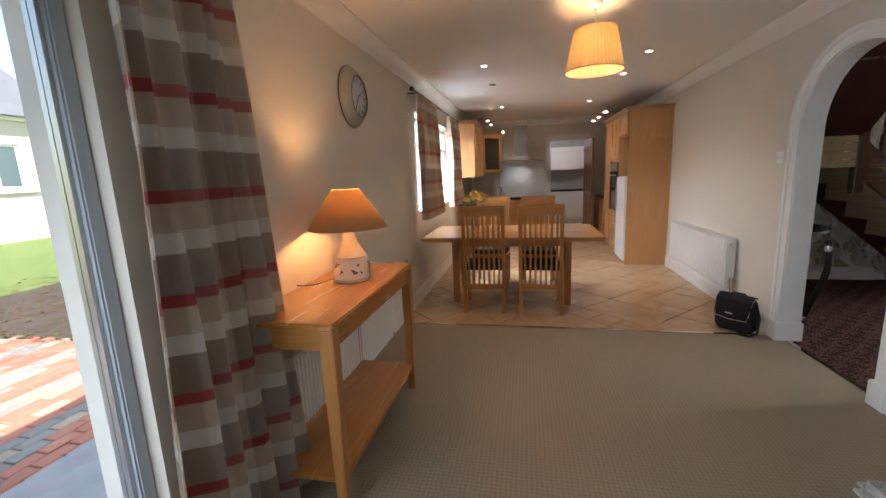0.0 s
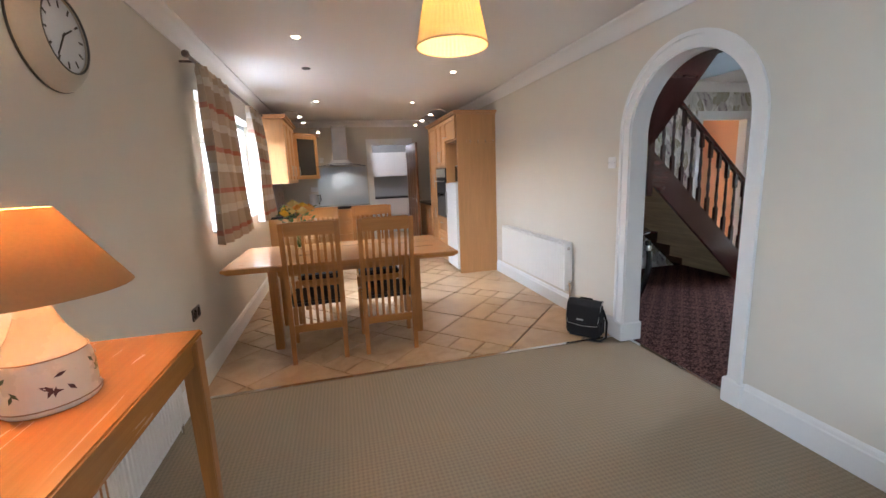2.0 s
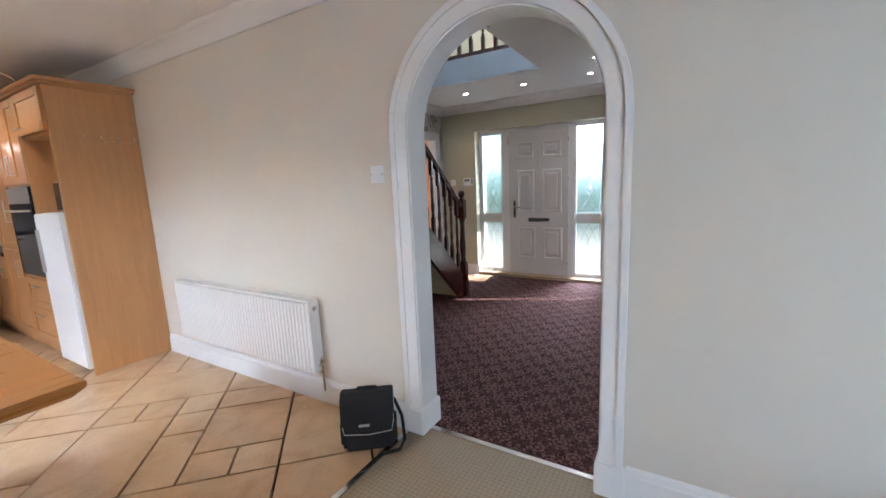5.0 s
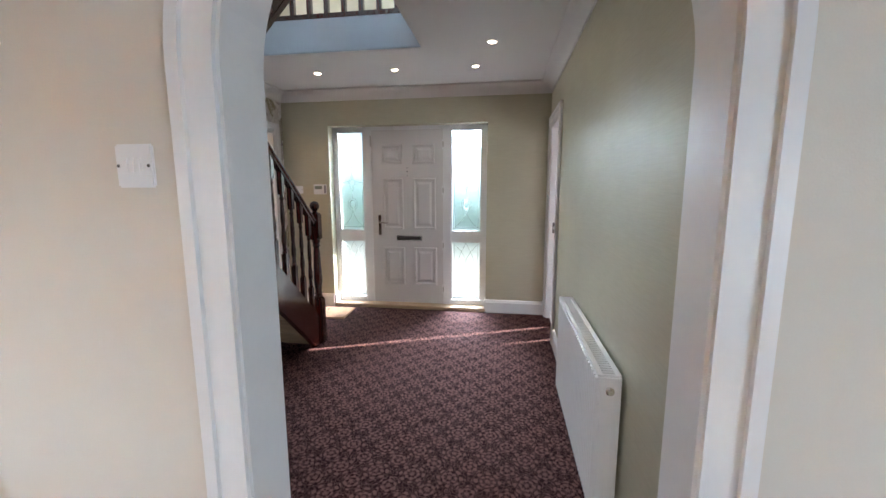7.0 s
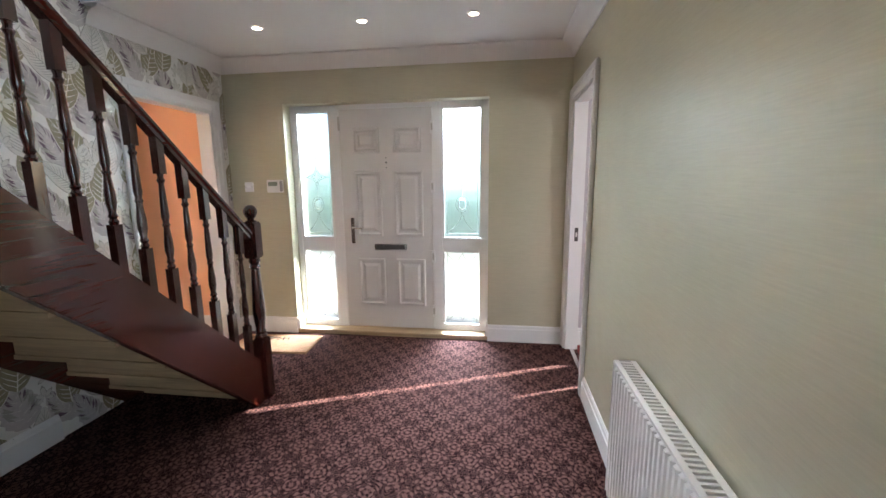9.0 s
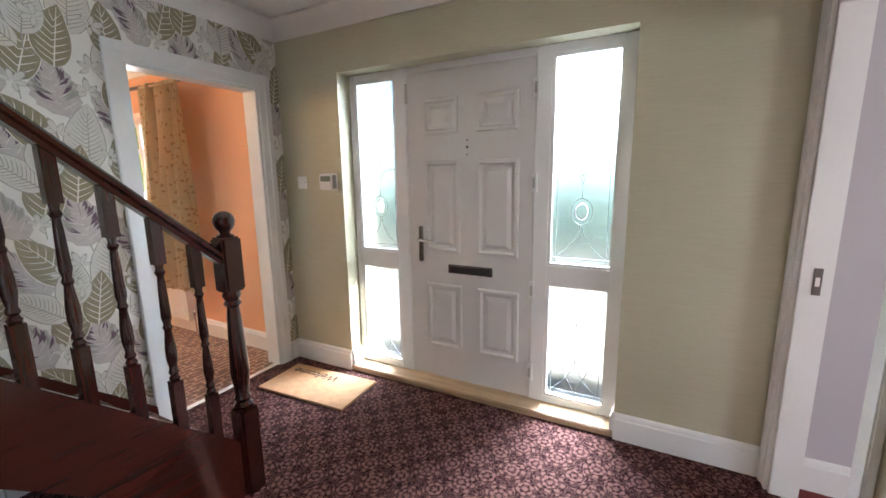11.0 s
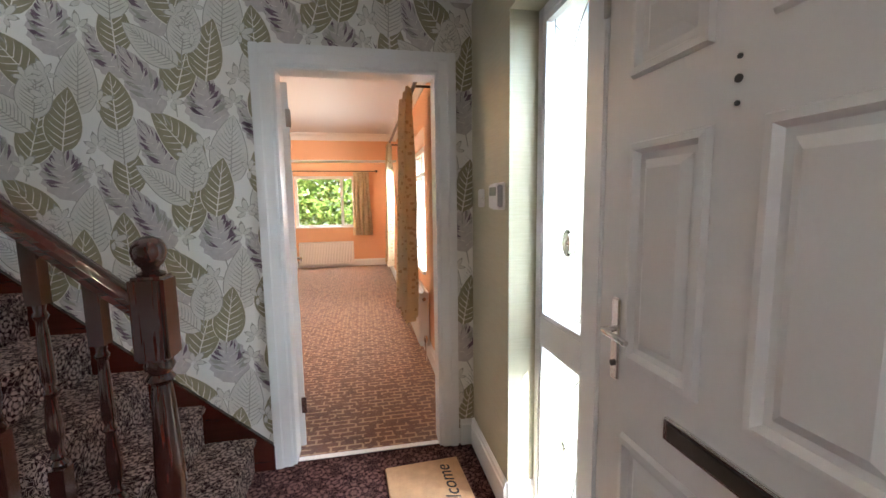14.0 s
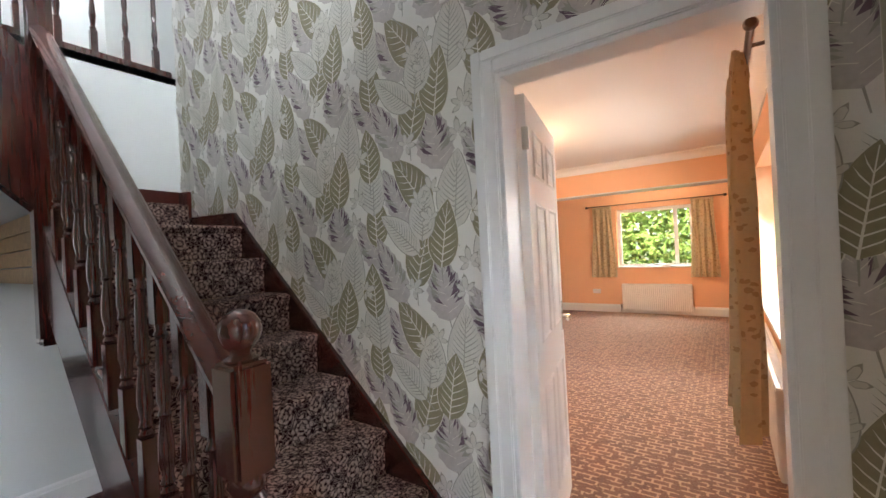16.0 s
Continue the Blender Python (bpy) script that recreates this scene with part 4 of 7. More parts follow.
def gallery(name, a, b, z, label):
    """Landing balustrade on a straight edge, with base board, turned balusters and rail."""
    ob = thing(name, label, "balustrade")
    a, b = Vector(a), Vector(b)
    along_x = abs(b.x - a.x) > abs(b.y - a.y)
    w = Vector((0, 0.035, 0)) if along_x else Vector((0.035, 0, 0))
    lo, hi = Vector((min(a.x, b.x), min(a.y, b.y), 0)), Vector((max(a.x, b.x), max(a.y, b.y), 0))
    bpart("base_rail", lo - w + Vector((0, 0, z)), hi + w + Vector((0, 0, z + 0.045)), M_MAHOG, ob, bevel=0.006)
    bpart("handrail", lo - w + Vector((0, 0, z + 0.86)), hi + w + Vector((0, 0, z + 0.915)), M_MAHOG, ob, bevel=0.012)
    n = max(2, int((b - a).length / 0.145))
    bm = bmesh.new()
    s = 0.0185
    box(bm, (-s, -s, 0), (s, s, 0.14)), box(bm, (-s, -s, 0.69), (s, s, 0.815))
    lathe(bm, [(0.013, 0), (0.019, 0.015), (0.012, 0.03), (0.0195, 0.10), (0.012, 0.20), (0.0175, 0.23), (0.0125, 0.50), (0.018, 0.53), (0.013, 0.55)], (0, 0, 0.14), 8, False)
    bmesh.ops.recalc_face_normals(bm, faces=bm.faces)
    me = bpy.data.meshes.new("baluster")
    bm.to_mesh(me)
    bm.free()
    me.materials.append(M_MAHOG)
    for i in range(n):
        p = a.lerp(b, (i + 0.5) / n)
        o = new("baluster", me)
        o.parent = ob
        o.location = (p.x, p.y, z + 0.045)
    return ob


gallery("landing_balustrade", (WELL_X + 0.04, 4.0, 0), (WELL_X + 0.04, YW - 0.02, 0), ZF2, "dark mahogany balustrade along the upstairs landing")
gallery("landing_balustrade", (XH - 0.04, 5.02, 0), (XH - 0.04, YW - 0.02, 0), ZF2, "dark mahogany balustrade above the winders")


# ---- hall: printed leaves of the wallpaper ----
def wallpaper_leaves():
    """Half-drop repeat of olive leaves, pale outlined leaves, streaked mauve leaves and small sprigs."""
    rng = random.Random(4)
    mats = [plain("leaf_olive", (0.29, 0.26, 0.165), 0.45, 0.14, 30), plain("leaf_pale", (0.67, 0.65, 0.595), 0.45, 0.07, 30), plain("leaf_mauve", (0.15, 0.095, 0.13), 0.45, 0.3, 40),
            plain("leaf_cream", (0.81, 0.785, 0.71), 0.45, 0.05, 30), plain("leaf_outline", (0.37, 0.36, 0.31), 0.45, 0.1, 30), plain("leaf_lilac", (0.54, 0.50, 0.48), 0.45, 0.12, 40)]
    OLIVE, PALE, MAUVE, CREAM, LINE, LILAC = range(6)
    verts, faces, mi = [], [], []

    def put(pts, m, d):
        # keep to the wall and clear of the doorway
        cx = sum(p[0] for p in pts) / len(pts)
        cz = sum(p[1] for p in pts) / len(pts)
        if cx < XH + 0.003 or cx > XF - 0.003 or cz < 0.02 or cz > 4.9 or (DX0 - 0.02 < cx < DX1 + 0.02 and cz < DZ1 + 0.02):
            return
        base = len(verts)
        for x, z in pts:
            x = min(max(x, XH + 0.002), XF - 0.002)
            if z < DZ1 and DX0 < x < DX1:
                if cz >= DZ1:
                    z = DZ1
                else:
                    x = DX0 if cx < (DX0 + DX1) / 2 else DX1
            verts.append((x, YW - d, max(z, 0.0)))
        faces.append(tuple(range(base, base + len(pts))))
        mi.append(m)

    def leaf(cx, cz, ang, ln, wd, style, lift):
        ca, sa = math.cos(ang), math.sin(ang)
        x, z = cx - ca * ln / 2, cz - sa * ln / 2
        bend = rng.uniform(-0.10, 0.10)

        def tr(u, v):
            v = v + bend * ln * (u / ln) * (1 - u / ln) * 2
            return (x + u * ca - v * sa, z + u * sa + v * ca)

        def half(t):
            return wd * 0.5 * math.sin(math.pi * min(1, t ** 0.72)) ** 0.80 if 0 < t < 1 else 0.0
        n = 14
        d0 = 0.0010 + lift

        def body(m, grow, d, jag=0.0):
            a = [half(i / n) * (1 + jag * (1 if i % 2 else -1)) + (grow if 0 < i < n else 0) for i in range(n + 1)]
            put([tr(ln * i / n, a[i]) for i in range(n + 1)] + [tr(ln * i / n, -a[i] * 0.96) for i in range(n - 1, 0, -1)], m, d)

        def vein(t, t2, s, w, m, d):
            v2 = half(t2) * 0.88
            tm, vm = t + (t2 - t) * 0.5, v2 * 0.58
            put([tr(ln * t, 0), tr(ln * t + w * 1.5, 0), tr(ln * tm + w, s * vm), tr(ln * t2, s * v2), tr(ln * tm, s * (vm + w * 0.5))], m, d)
        if style == MAUVE:
            body(LILAC, 0.0, d0, 0.07)
            for k in range(15):
                t = 0.25 + 0.05 * k
                for s in (1, -1):
                    t2 = min(0.98, t + rng.uniform(0.10, 0.22))
                    f = rng.uniform(0.75, 1.0)
                    a0, a1 = half(t) * rng.uniform(0.15, 0.45), half(t2) * f
                    w = rng.uniform(0.009, 0.017)
                    put([tr(ln * t, s * a0), tr(ln * (t + t2) / 2 + w, s * (a0 + a1) * 0.55), tr(ln * t2, s * a1), tr(ln * (t + t2) / 2 - w * 0.7, s * (a0 + a1) * 0.6)], MAUVE if rng.random() < 0.35 + 0.05 * k else LINE, d0 + 0.0004)
            for k in range(9):
                t = 0.12 + 0.09 * k
                vein(t, min(0.97, t + 0.15), 1 if k % 2 else -1, 0.0016, CREAM, d0 + 0.0007)
        else:
            body(LINE if style == PALE else CREAM, 0.0035, d0)
            body(style, -0.0005, d0 + 0.0003)
            vm = CREAM if style == OLIVE else LINE
            vw = 0.0045 if style == OLIVE else 0.0040
            put([tr(0, vw * 0.7), tr(ln * 0.95, vw * 0.25), tr(ln * 0.95, -vw * 0.25), tr(0, -vw * 0.7)], vm, d0 + 0.0006)
            k = 7 if style == OLIVE else 12
            for i in range(k):
                t = 0.08 + 0.74 * i / k
                for s in (1, -1):
                    vein(t, min(0.97, t + 0.17), s, vw * 0.75, vm, d0 + 0.0006)
        put([tr(0.01, 0.003), tr(0.01, -0.003), tr(-ln * 0.22, -0.012), tr(-ln * 0.22, -0.008)], LINE, d0)

    def sprig(cx, cz, ang, lift):
        for k, (da, ln) in enumerate(((0, 0.075), (0.9, 0.06), (-0.9, 0.06), (1.9, 0.055), (-2.0, 0.05))):
            a = ang + da
            ca, sa = math.cos(a), math.sin(a)
            for g, m, d in ((1.0, LINE, 0.0), (0.82, PALE, 0.0003)):
                pts = [(0.06, 0), (0.35, 0.2 * g), (0.7, 0.17 * g), (0.98 * g, 0), (0.7, -0.17 * g), (0.35, -0.2 * g)]
                put([(cx + ln * (u * ca - v * sa), cz + ln * (u * sa + v * ca)) for u, v in pts], m, 0.001 + lift + d)
    S = 0.80
    W, H = 0.75 * S, 0.77 * S
    motif = ((0.00, 0.00, 100, 0.30, 0.20, MAUVE), (0.11, -0.28, 84, 0.34, 0.18, PALE), (0.245, -0.125, 122, 0.29, 0.145, MAUVE), (0.30, 0.01, 92, 0.27, 0.15, OLIVE), (0.30, 0.215, 88, 0.31, 0.18, PALE),
             (0.465, 0.125, 118, 0.31, 0.145, MAUVE), (0.57, 0.175, 128, 0.34, 0.165, OLIVE), (0.64, -0.18, 73, 0.35, 0.165, OLIVE), (0.41, -0.275, 118, 0.35, 0.16, MAUVE), (0.48, -0.085, 140, 0.29, 0.13, PALE),
             (0.27, -0.395, 92, 0.27, 0.15, OLIVE), (0.03, 0.27, 80, 0.30, 0.16, OLIVE), (0.66, 0.02, 80, 0.26, 0.15, PALE))
    for ix in range(7):
        for iz in range(-1, 10):
            ox, oz = XH + ix * W - 0.1, iz * H - (0.40 * S if ix % 2 else 0)
            for k, (mx, mz, ang, ln, wd, st) in enumerate(motif):
                leaf(ox + mx * S, oz + mz * S, radians(ang), ln * S * 1.17, wd * S * 1.17, st, 0.0005 * k)
            for mx, mz, ang in ((0.62, 0.08, 60), (0.14, -0.02, 95), (0.56, -0.385, 45), (0.20, -0.40, 20), (-0.04, -0.27, 110), (0.17, 0.12, 100), (0.70, -0.02, 150)):
                sprig(ox + mx * S, oz + mz * S, radians(ang), 0.0078)
    me = bpy.data.meshes.new("wallpaper_leaves")
    me.from_pydata(verts, [], faces)
    for m in mats:
        me.materials.append(m)
    me.polygons.foreach_set("material_index", mi)
    ob = new("wallpaper_leaves", me)
    return tagged(ob, "olive, pale and mauve leaves printed on the wallpaper", "wallpaper pattern", kind="stuff")


wallpaper_leaves()


# ---- radiators ----
def radiator(name, label, length, height, depth, m, valve_end=1):
    """Ribbed panel radiator; length along local x, back at local y 0, front at y depth."""
    ob = thing(name, label, "radiator", at=m)
    bm = bmesh.new()
    n = int(length / 0.034)
    step = (length - 0.06) / n
    prof = [(0.03 - 0.02, depth - 0.012)]
    for i in range(n):
        x = 0.03 + i * step
        prof += [(x, depth - 0.012), (x + step * 0.22, depth), (x + step * 0.66, depth), (x + step * 0.88, depth - 0.012)]
    prof.append((length - 0.01, depth - 0.012))
    z0, z1 = 0.02, height - 0.03
    levels = ((0.0, depth - 0.03), (0.012, None), (height - 0.022, None), (height - 0.008, depth - 0.03))
    rows = []
    for z, flat in levels:
        rows.append([bm.verts.new((x, y if flat is None else flat, z)) for x, y in prof])
    for a, b in zip(rows, rows[1:]):
        for i in range(len(prof) - 1):
            bm.faces.new((a[i], a[i + 1], b[i + 1], b[i]))
    part("front_panel", bm, M_RAD, ob, "white ribbed front panel")
    bpart("back_panel", (0.01, 0.02, 0.0), (length - 0.01, 0.035, height - 0.01), M_RAD, ob, bevel=0.003)
    for x in (0.0, length - 0.012):
        bpart("side_cover", (x, 0.012, 0.0), (x + 0.012, depth - 0.004, height), M_RAD, ob, bevel=0.005)
    bm = bmesh.new()
    k = int(length / 0.022)
    for i in range(k):
        x = 0.014 + (length - 0.028) * i / k
        box(bm, (x, 0.03, height - 0.006), (x + 0.009, depth - 0.02, height + 0.001))
    box(bm, (0.012, 0.012, height - 0.008), (length - 0.012, 0.032, height + 0.002))
    box(bm, (0.012, depth - 0.022, height - 0.008), (length - 0.012, depth - 0.004, height + 0.002))
    part("top_grille", bm, M_RAD, ob)
    xv = length + 0.03 if valve_end > 0 else -0.03
    bm = bmesh.new()
    lathe(bm, [(0.011, 0), (0.011, 0.05), (0.016, 0.055), (0.018, 0.075), (0.013, 0.10), (0.0, 0.103)], (xv, depth * 0.5, 0.005), 12, False)
    tube(bm, [(xv, depth * 0.5, 0.04), (length - 0.005 if valve_end > 0 else 0.005, depth * 0.5, 0.045)], 0.010, 8)
    tube(bm, [(xv, depth * 0.5, 0.01), (xv, depth * 0.5, -0.12)], 0.0075, 8)
    part("valve", bm, M_CHROME, ob, "chrome radiator valve", smooth=True)
    bm = bmesh.new()
    s = 1 if valve_end > 0 else -1
    xe = length if valve_end > 0 else 0.0
    lathe(bm, [(0.016, -0.002), (0.016, 0.008), (0.010, 0.010), (0.010, 0.016)], (0, 0, 0), 12)
    bm.transform(Matrix.Translation((xe, depth * 0.55, height - 0.055)) @ Matrix.Rotation(radians(90 * s), 4, 'Y'))
    part("plug", bm, M_CHROME, ob, smooth=True)
    return ob


R90 = lambda x, y, z, a: pose(x, y, z, 0, 0, a)
# front of each faces into its room
radiator("radiator", "white ribbed radiator on the dining room wall below the light switch", 1.56, 0.475, 0.105, R90(XR, 4.66, 0.23, 90), -1)
radiator("radiator", "white ribbed radiator along the olive hall wall", 1.14, 0.60, 0.10, R90(4.46, YR + 0.002, 0.10, 180) @ Matrix.Rotation(math.pi, 4, 'Z') @ Matrix.Translation((-1.14, 0, 0)), -1)
radiator("radiator", "white ribbed radiator behind the console table", 1.70, 0.46, 0.09, R90(XL + 0.002, 3.60, 0.10, -90), -1)
radiator("radiator", "white radiator below the apricot room front window", 1.9, 0.47, 0.10, R90(XF - 0.04, 7.15, 0.13, 90), -1)
radiator("radiator", "white radiator below the far apricot room window", 1.14, 0.49, 0.09, R90(5.49, YO, 0.06, 180), 1)


# ---- hall: small things ----
def doormat():
    ob = thing("doormat", "tan coir doormat with welcome lettering on the carpet", "doormat", at=pose(5.995, 5.41, 0.002, 0, 0, 3))
    bm = bmesh.new()
    box(bm, (-0.19, -0.355, 0), (0.19, 0.355, 0.016))
    part("mat", bm, plain("coir", (0.42, 0.24, 0.125), 0.95, 0.22, 18, 0.9, 240), ob, bevel=0.004)
    cu = bpy.data.curves.new("lettering", 'FONT')
    cu.body, cu.size, cu.align_x, cu.align_y, cu.extrude, cu.shear = "Welcome", 0.10, 'CENTER', 'CENTER', 0.0008, 0.25
    tmp = bpy.data.objects.new("lettering_text", cu)
    scene.collection.objects.link(tmp)
    bpy.context.view_layer.update()
    me = bpy.data.meshes.new_from_object(tmp)
    bpy.data.objects.remove(tmp)
    me.materials.clear()
    me.materials.append(M_BLACK)
    lt = new("lettering", me)
    lt.parent = ob
    lt.matrix_basis = pose(0.10, 0.10, 0.0172, 0, 0, 90)
    return ob


doormat()


def wall_plate(name, label, cat, at, size, nrm, kind="switch"):
    """Small plate on a wall. nrm: way out of the wall. size: along wall, height."""
    rz = math.degrees(math.atan2(nrm[0], -nrm[1]))
    ob = thing(name, label, cat, at=pose(at[0], at[1], at[2], 0, 0, rz))
    w, h = size
    body = M_PVC if kind != "dark" else M_DARKMETAL
    bpart("plate", (-w / 2, -0.010, -h / 2), (w / 2, 0, h / 2), body, ob, bevel=0.004)
    if kind == "switch":
        for dx in (-0.17, 0.0, 0.17):
            bpart("rocker", (dx * w - w * 0.083, -0.016, -h * 0.18), (dx * w + w * 0.083, -0.009, h * 0.18), M_PVC, ob, bevel=0.003)
        for dx in (-0.40, 0.40):
            bm = bmesh.new()
            lathe(bm, [(0.0035, 0), (0.0035, 0.001)], (0, 0, 0), 8)
            bm.transform(Matrix.Translation((dx * w, -0.0108, 0)) @ Matrix.Rotation(radians(90), 4, 'X'))
            part("screw", bm, M_DARKMETAL, ob)
    elif kind == "dark":
        for dx in (-0.24, 0.24):
            bpart("socket_face", (dx * w - w * 0.17, -0.014, -h * 0.30), (dx * w + w * 0.17, -0.009, h * 0.22), M_BLACK, ob, bevel=0.002)
            bpart("rocker", (dx * w - w * 0.06, -0.018, h * 0.24), (dx * w + w * 0.06, -0.009, h * 0.38), M_BLACK, ob, bevel=0.002)
    elif kind == "panel":
        bpart("screen", (-w * 0.36, -0.0275, h * 0.02), (w * 0.20, -0.009, h * 0.34), plain("lcd_grey", (0.20, 0.24, 0.20), 0.3), ob, bevel=0.001)
        bpart("cover", (-w * 0.46, -0.026, -h * 0.46), (w * 0.30, -0.009, h * 0.46), M_PVC, ob, bevel=0.006)
        bpart("dial", (w * 0.33, -0.028, -h * 0.40), (w * 0.47, -0.009, h * 0.40), plain("grey_plastic", (0.3, 0.3, 0.32), 0.5), ob, bevel=0.004)
    else:
        for dx in (-0.22, 0.22):
            bpart("socket_face", (dx * w - w * 0.16, -0.013, -h * 0.3), (dx * w + w * 0.16, -0.009, h * 0.3), M_PVC, ob, bevel=0.002)
    return ob


wall_plate("light_switch", "white plastic light switch beside the arch", "switch", (XR, 4.125, 1.44), (0.09, 0.09), (-1, 0))
wall_plate("light_switch", "white plastic light switch on the olive wall", "switch", (XF, 5.73, 1.38), (0.088, 0.088), (-1, 0))
wall_plate("thermostat", "white wall thermostat with a small grey screen", "thermostat", (XF, 5.475, 1.385), (0.16, 0.115), (-1, 0), "panel")
wall_plate("wall_socket", "dark metal double socket low on the cream wall", "socket", (XL, 4.22, 0.535), (0.146, 0.086), (1, 0), "dark")
wall_plate("wall_socket", "white double socket on the apricot wall", "socket", (3.87, YO, 0.40), (0.146, 0.086), (0, -1), "white")


def downlight(at, z, lit=True):
    ob = thing("downlight", "small round recessed ceiling spotlight, switched on" if lit else "small round recessed ceiling fitting, unlit", "spotlight", "ceiling spotlights", at=pose(at[0], at[1], z))
    bm = bmesh.new()
    lathe(bm, [(0.026, -0.001), (0.030, -0.006), (0.041, -0.005), (0.043, 0.0)], (0, 0, 0), 20, False)
    part("ring", bm, M_STEEL if lit else M_DARKMETAL, ob, smooth=True)
    bm = bmesh.new()
    lathe(bm, [(0.027, -0.003), (0.0, -0.0035)], (0, 0, 0), 16, False)
    part("lens", bm, M_LAMPGLOW if lit else M_DARKMETAL, ob)
    return ob


HALL_SPOTS = ((5.63, 5.13), (5.63, 4.38), (5.63, 3.64), (5.05, 3.475), (3.9, 3.475))
DINING_SPOTS = ((0.22, 4.70), (1.75, 4.73), (1.72, 5.62), (0.24, 7.36), (1.60, 7.40))
for p in HALL_SPOTS:
    downlight(p, ZC)
for p in DINING_SPOTS:
    downlight(p, ZC)
downlight((0.23, 5.61), ZC, False)


def strike_plate():
    ob = thing("door_latch_plate", "dark metal latch plate on the door frame", "latch plate", at=pose(RX1 - 0.028, YR - 0.012, 0.98))
    bpart("plate", (-0.004, -0.055, -0.055), (0.0, -0.027, 0.055), M_DARKMETAL, ob, bevel=0.001)
    bpart("slot", (-0.006, -0.048, -0.018), (-0.003, -0.034, 0.018), M_STEEL, ob, bevel=0)


strike_plate()


def panel_door(name, label, hinge, angle, width=0.762, height=1.975, sign=1, material=None):
    """Six panel internal door; hinge at the origin, leaf along local x."""
    ob = thing(name, label, "door", at=pose(hinge[0], hinge[1], 0.008, 0, 0, angle), kind="structure")
    mt = material or M_TRIM
    bm = bmesh.new()
    box(bm, (0, -0.02, 0), (width, 0.02, height))
    leaf = part("door_leaf", bm, mt, ob, bevel=0.003)
    cols = ((0.11, width / 2 - 0.045), (width / 2 + 0.045, width - 0.11))
    for xa, xb in cols:
        for za, zb in ((0.22, 0.78), (0.96, 1.55), (1.66, 1.86)):
            for s in (1, -1):
                bm = bmesh.new()
                rings = []
                for ins, d in ((0, 0.001), (0.012, 0.007), (0.026, -0.006), (0.05, -0.006), (0.075, 0.003)):
                    rings.append([bm.verts.new((x, s * (0.0205 + d), z)) for x, z in ((xa + ins, za + ins), (xb - ins, za + ins), (xb - ins, zb - ins), (xa + ins, zb - ins))])
                for a, b in zip(rings, rings[1:]):
                    for i in range(4):
                        bm.faces.new((a[i], a[(i + 1) % 4], b[(i + 1) % 4], b[i]))
                bm.faces.new(rings[-1])
                part("panel", bm, mt, leaf)
    for s in (1, -1):
        bm = bmesh.new()
        tube(bm, [(width - 0.06, s * 0.02, 0.98), (width - 0.06, s * 0.065, 0.98), (width - 0.09, s * 0.07, 0.98), (width - 0.17, s * 0.066, 0.98)], 0.009, 8)
        part("handle", bm, M_CHROME, leaf, "chrome lever handle", smooth=True)
        bpart("handle_plate", (width - 0.08, min(s * 0.0205, s * 0.026), 0.90), (width - 0.04, max(s * 0.0205, s * 0.026), 1.06), M_CHROME, leaf, bevel=0.003)
    for z in (0.2, 1.75):
        bpart("hinge", (-0.014, -0.03, z), (0.004, -0.004, z + 0.09), M_CHROME, leaf, bevel=0.002)
    return ob


panel_door("door_2", "white six panel door standing open into the apricot room", (DX0 + 0.035, YW + 0.15), 101)

# ---- curtains ----
def check_cloth(name, period, tone=1.0, through=0.25):
    """Woven check: red line, beige, cream and taupe bands, with softer bands the other way."""
    m, nt, b = nodes_of(name)
    v = coords(nt, which="UV")
    sep = nt.nodes.new("ShaderNodeSeparateXYZ")
    nt.links.new(v, sep.inputs[0])
    weave = noise_tex(nt, coords(nt, (400, 400, 400)), 1.0, 2)
    fz = math_node(nt, 'FRACT', math_node(nt, 'DIVIDE', math_node(nt, 'ADD', sep.outputs[1], 0.045), period))
    band = ramp(nt, fz, ((0.0, (0.50, 0.03, 0.045)), (0.12, (0.70, 0.57, 0.47)), (0.40, (0.90, 0.87, 0.82)), (0.60, (0.47, 0.38, 0.31))))
    n = band.node
    n.color_ramp.interpolation = 'CONSTANT'
    fu = math_node(nt, 'FRACT', math_node(nt, 'DIVIDE', sep.outputs[0], 0.46))
    warp = ramp(nt, fu, ((0.0, (0.84, 0.79, 0.72)), (0.60, (0.32, 0.25, 0.20))))
    warp.node.color_ramp.interpolation = 'CONSTANT'
    col = mix_col(nt, 0.24, band, warp)
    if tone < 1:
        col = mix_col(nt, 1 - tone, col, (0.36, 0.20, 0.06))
    col = mix_col(nt, math_node(nt, 'MULTIPLY', weave, 0.22), col, (0.12, 0.09, 0.06))
    nt.links.new(col, b.inputs["Base Color"])
    b.inputs["Roughness"].default_value = 0.9
    b.inputs["Sheen Weight"].default_value = 0.2
    add_bump(nt, b, weave, 0.2, 0.002)
    tr = nt.nodes.new("ShaderNodeBsdfTranslucent")
    nt.links.new(col, tr.inputs["Color"])
    mx = nt.nodes.new("ShaderNodeMixShader")
    mx.inputs[0].default_value = through
    out = nt.nodes["Material Output"]
    nt.links.new(b.outputs[0], mx.inputs[1])
    nt.links.new(tr.outputs[0], mx.inputs[2])
    nt.links.new(mx.outputs[0], out.inputs[0])
    return m


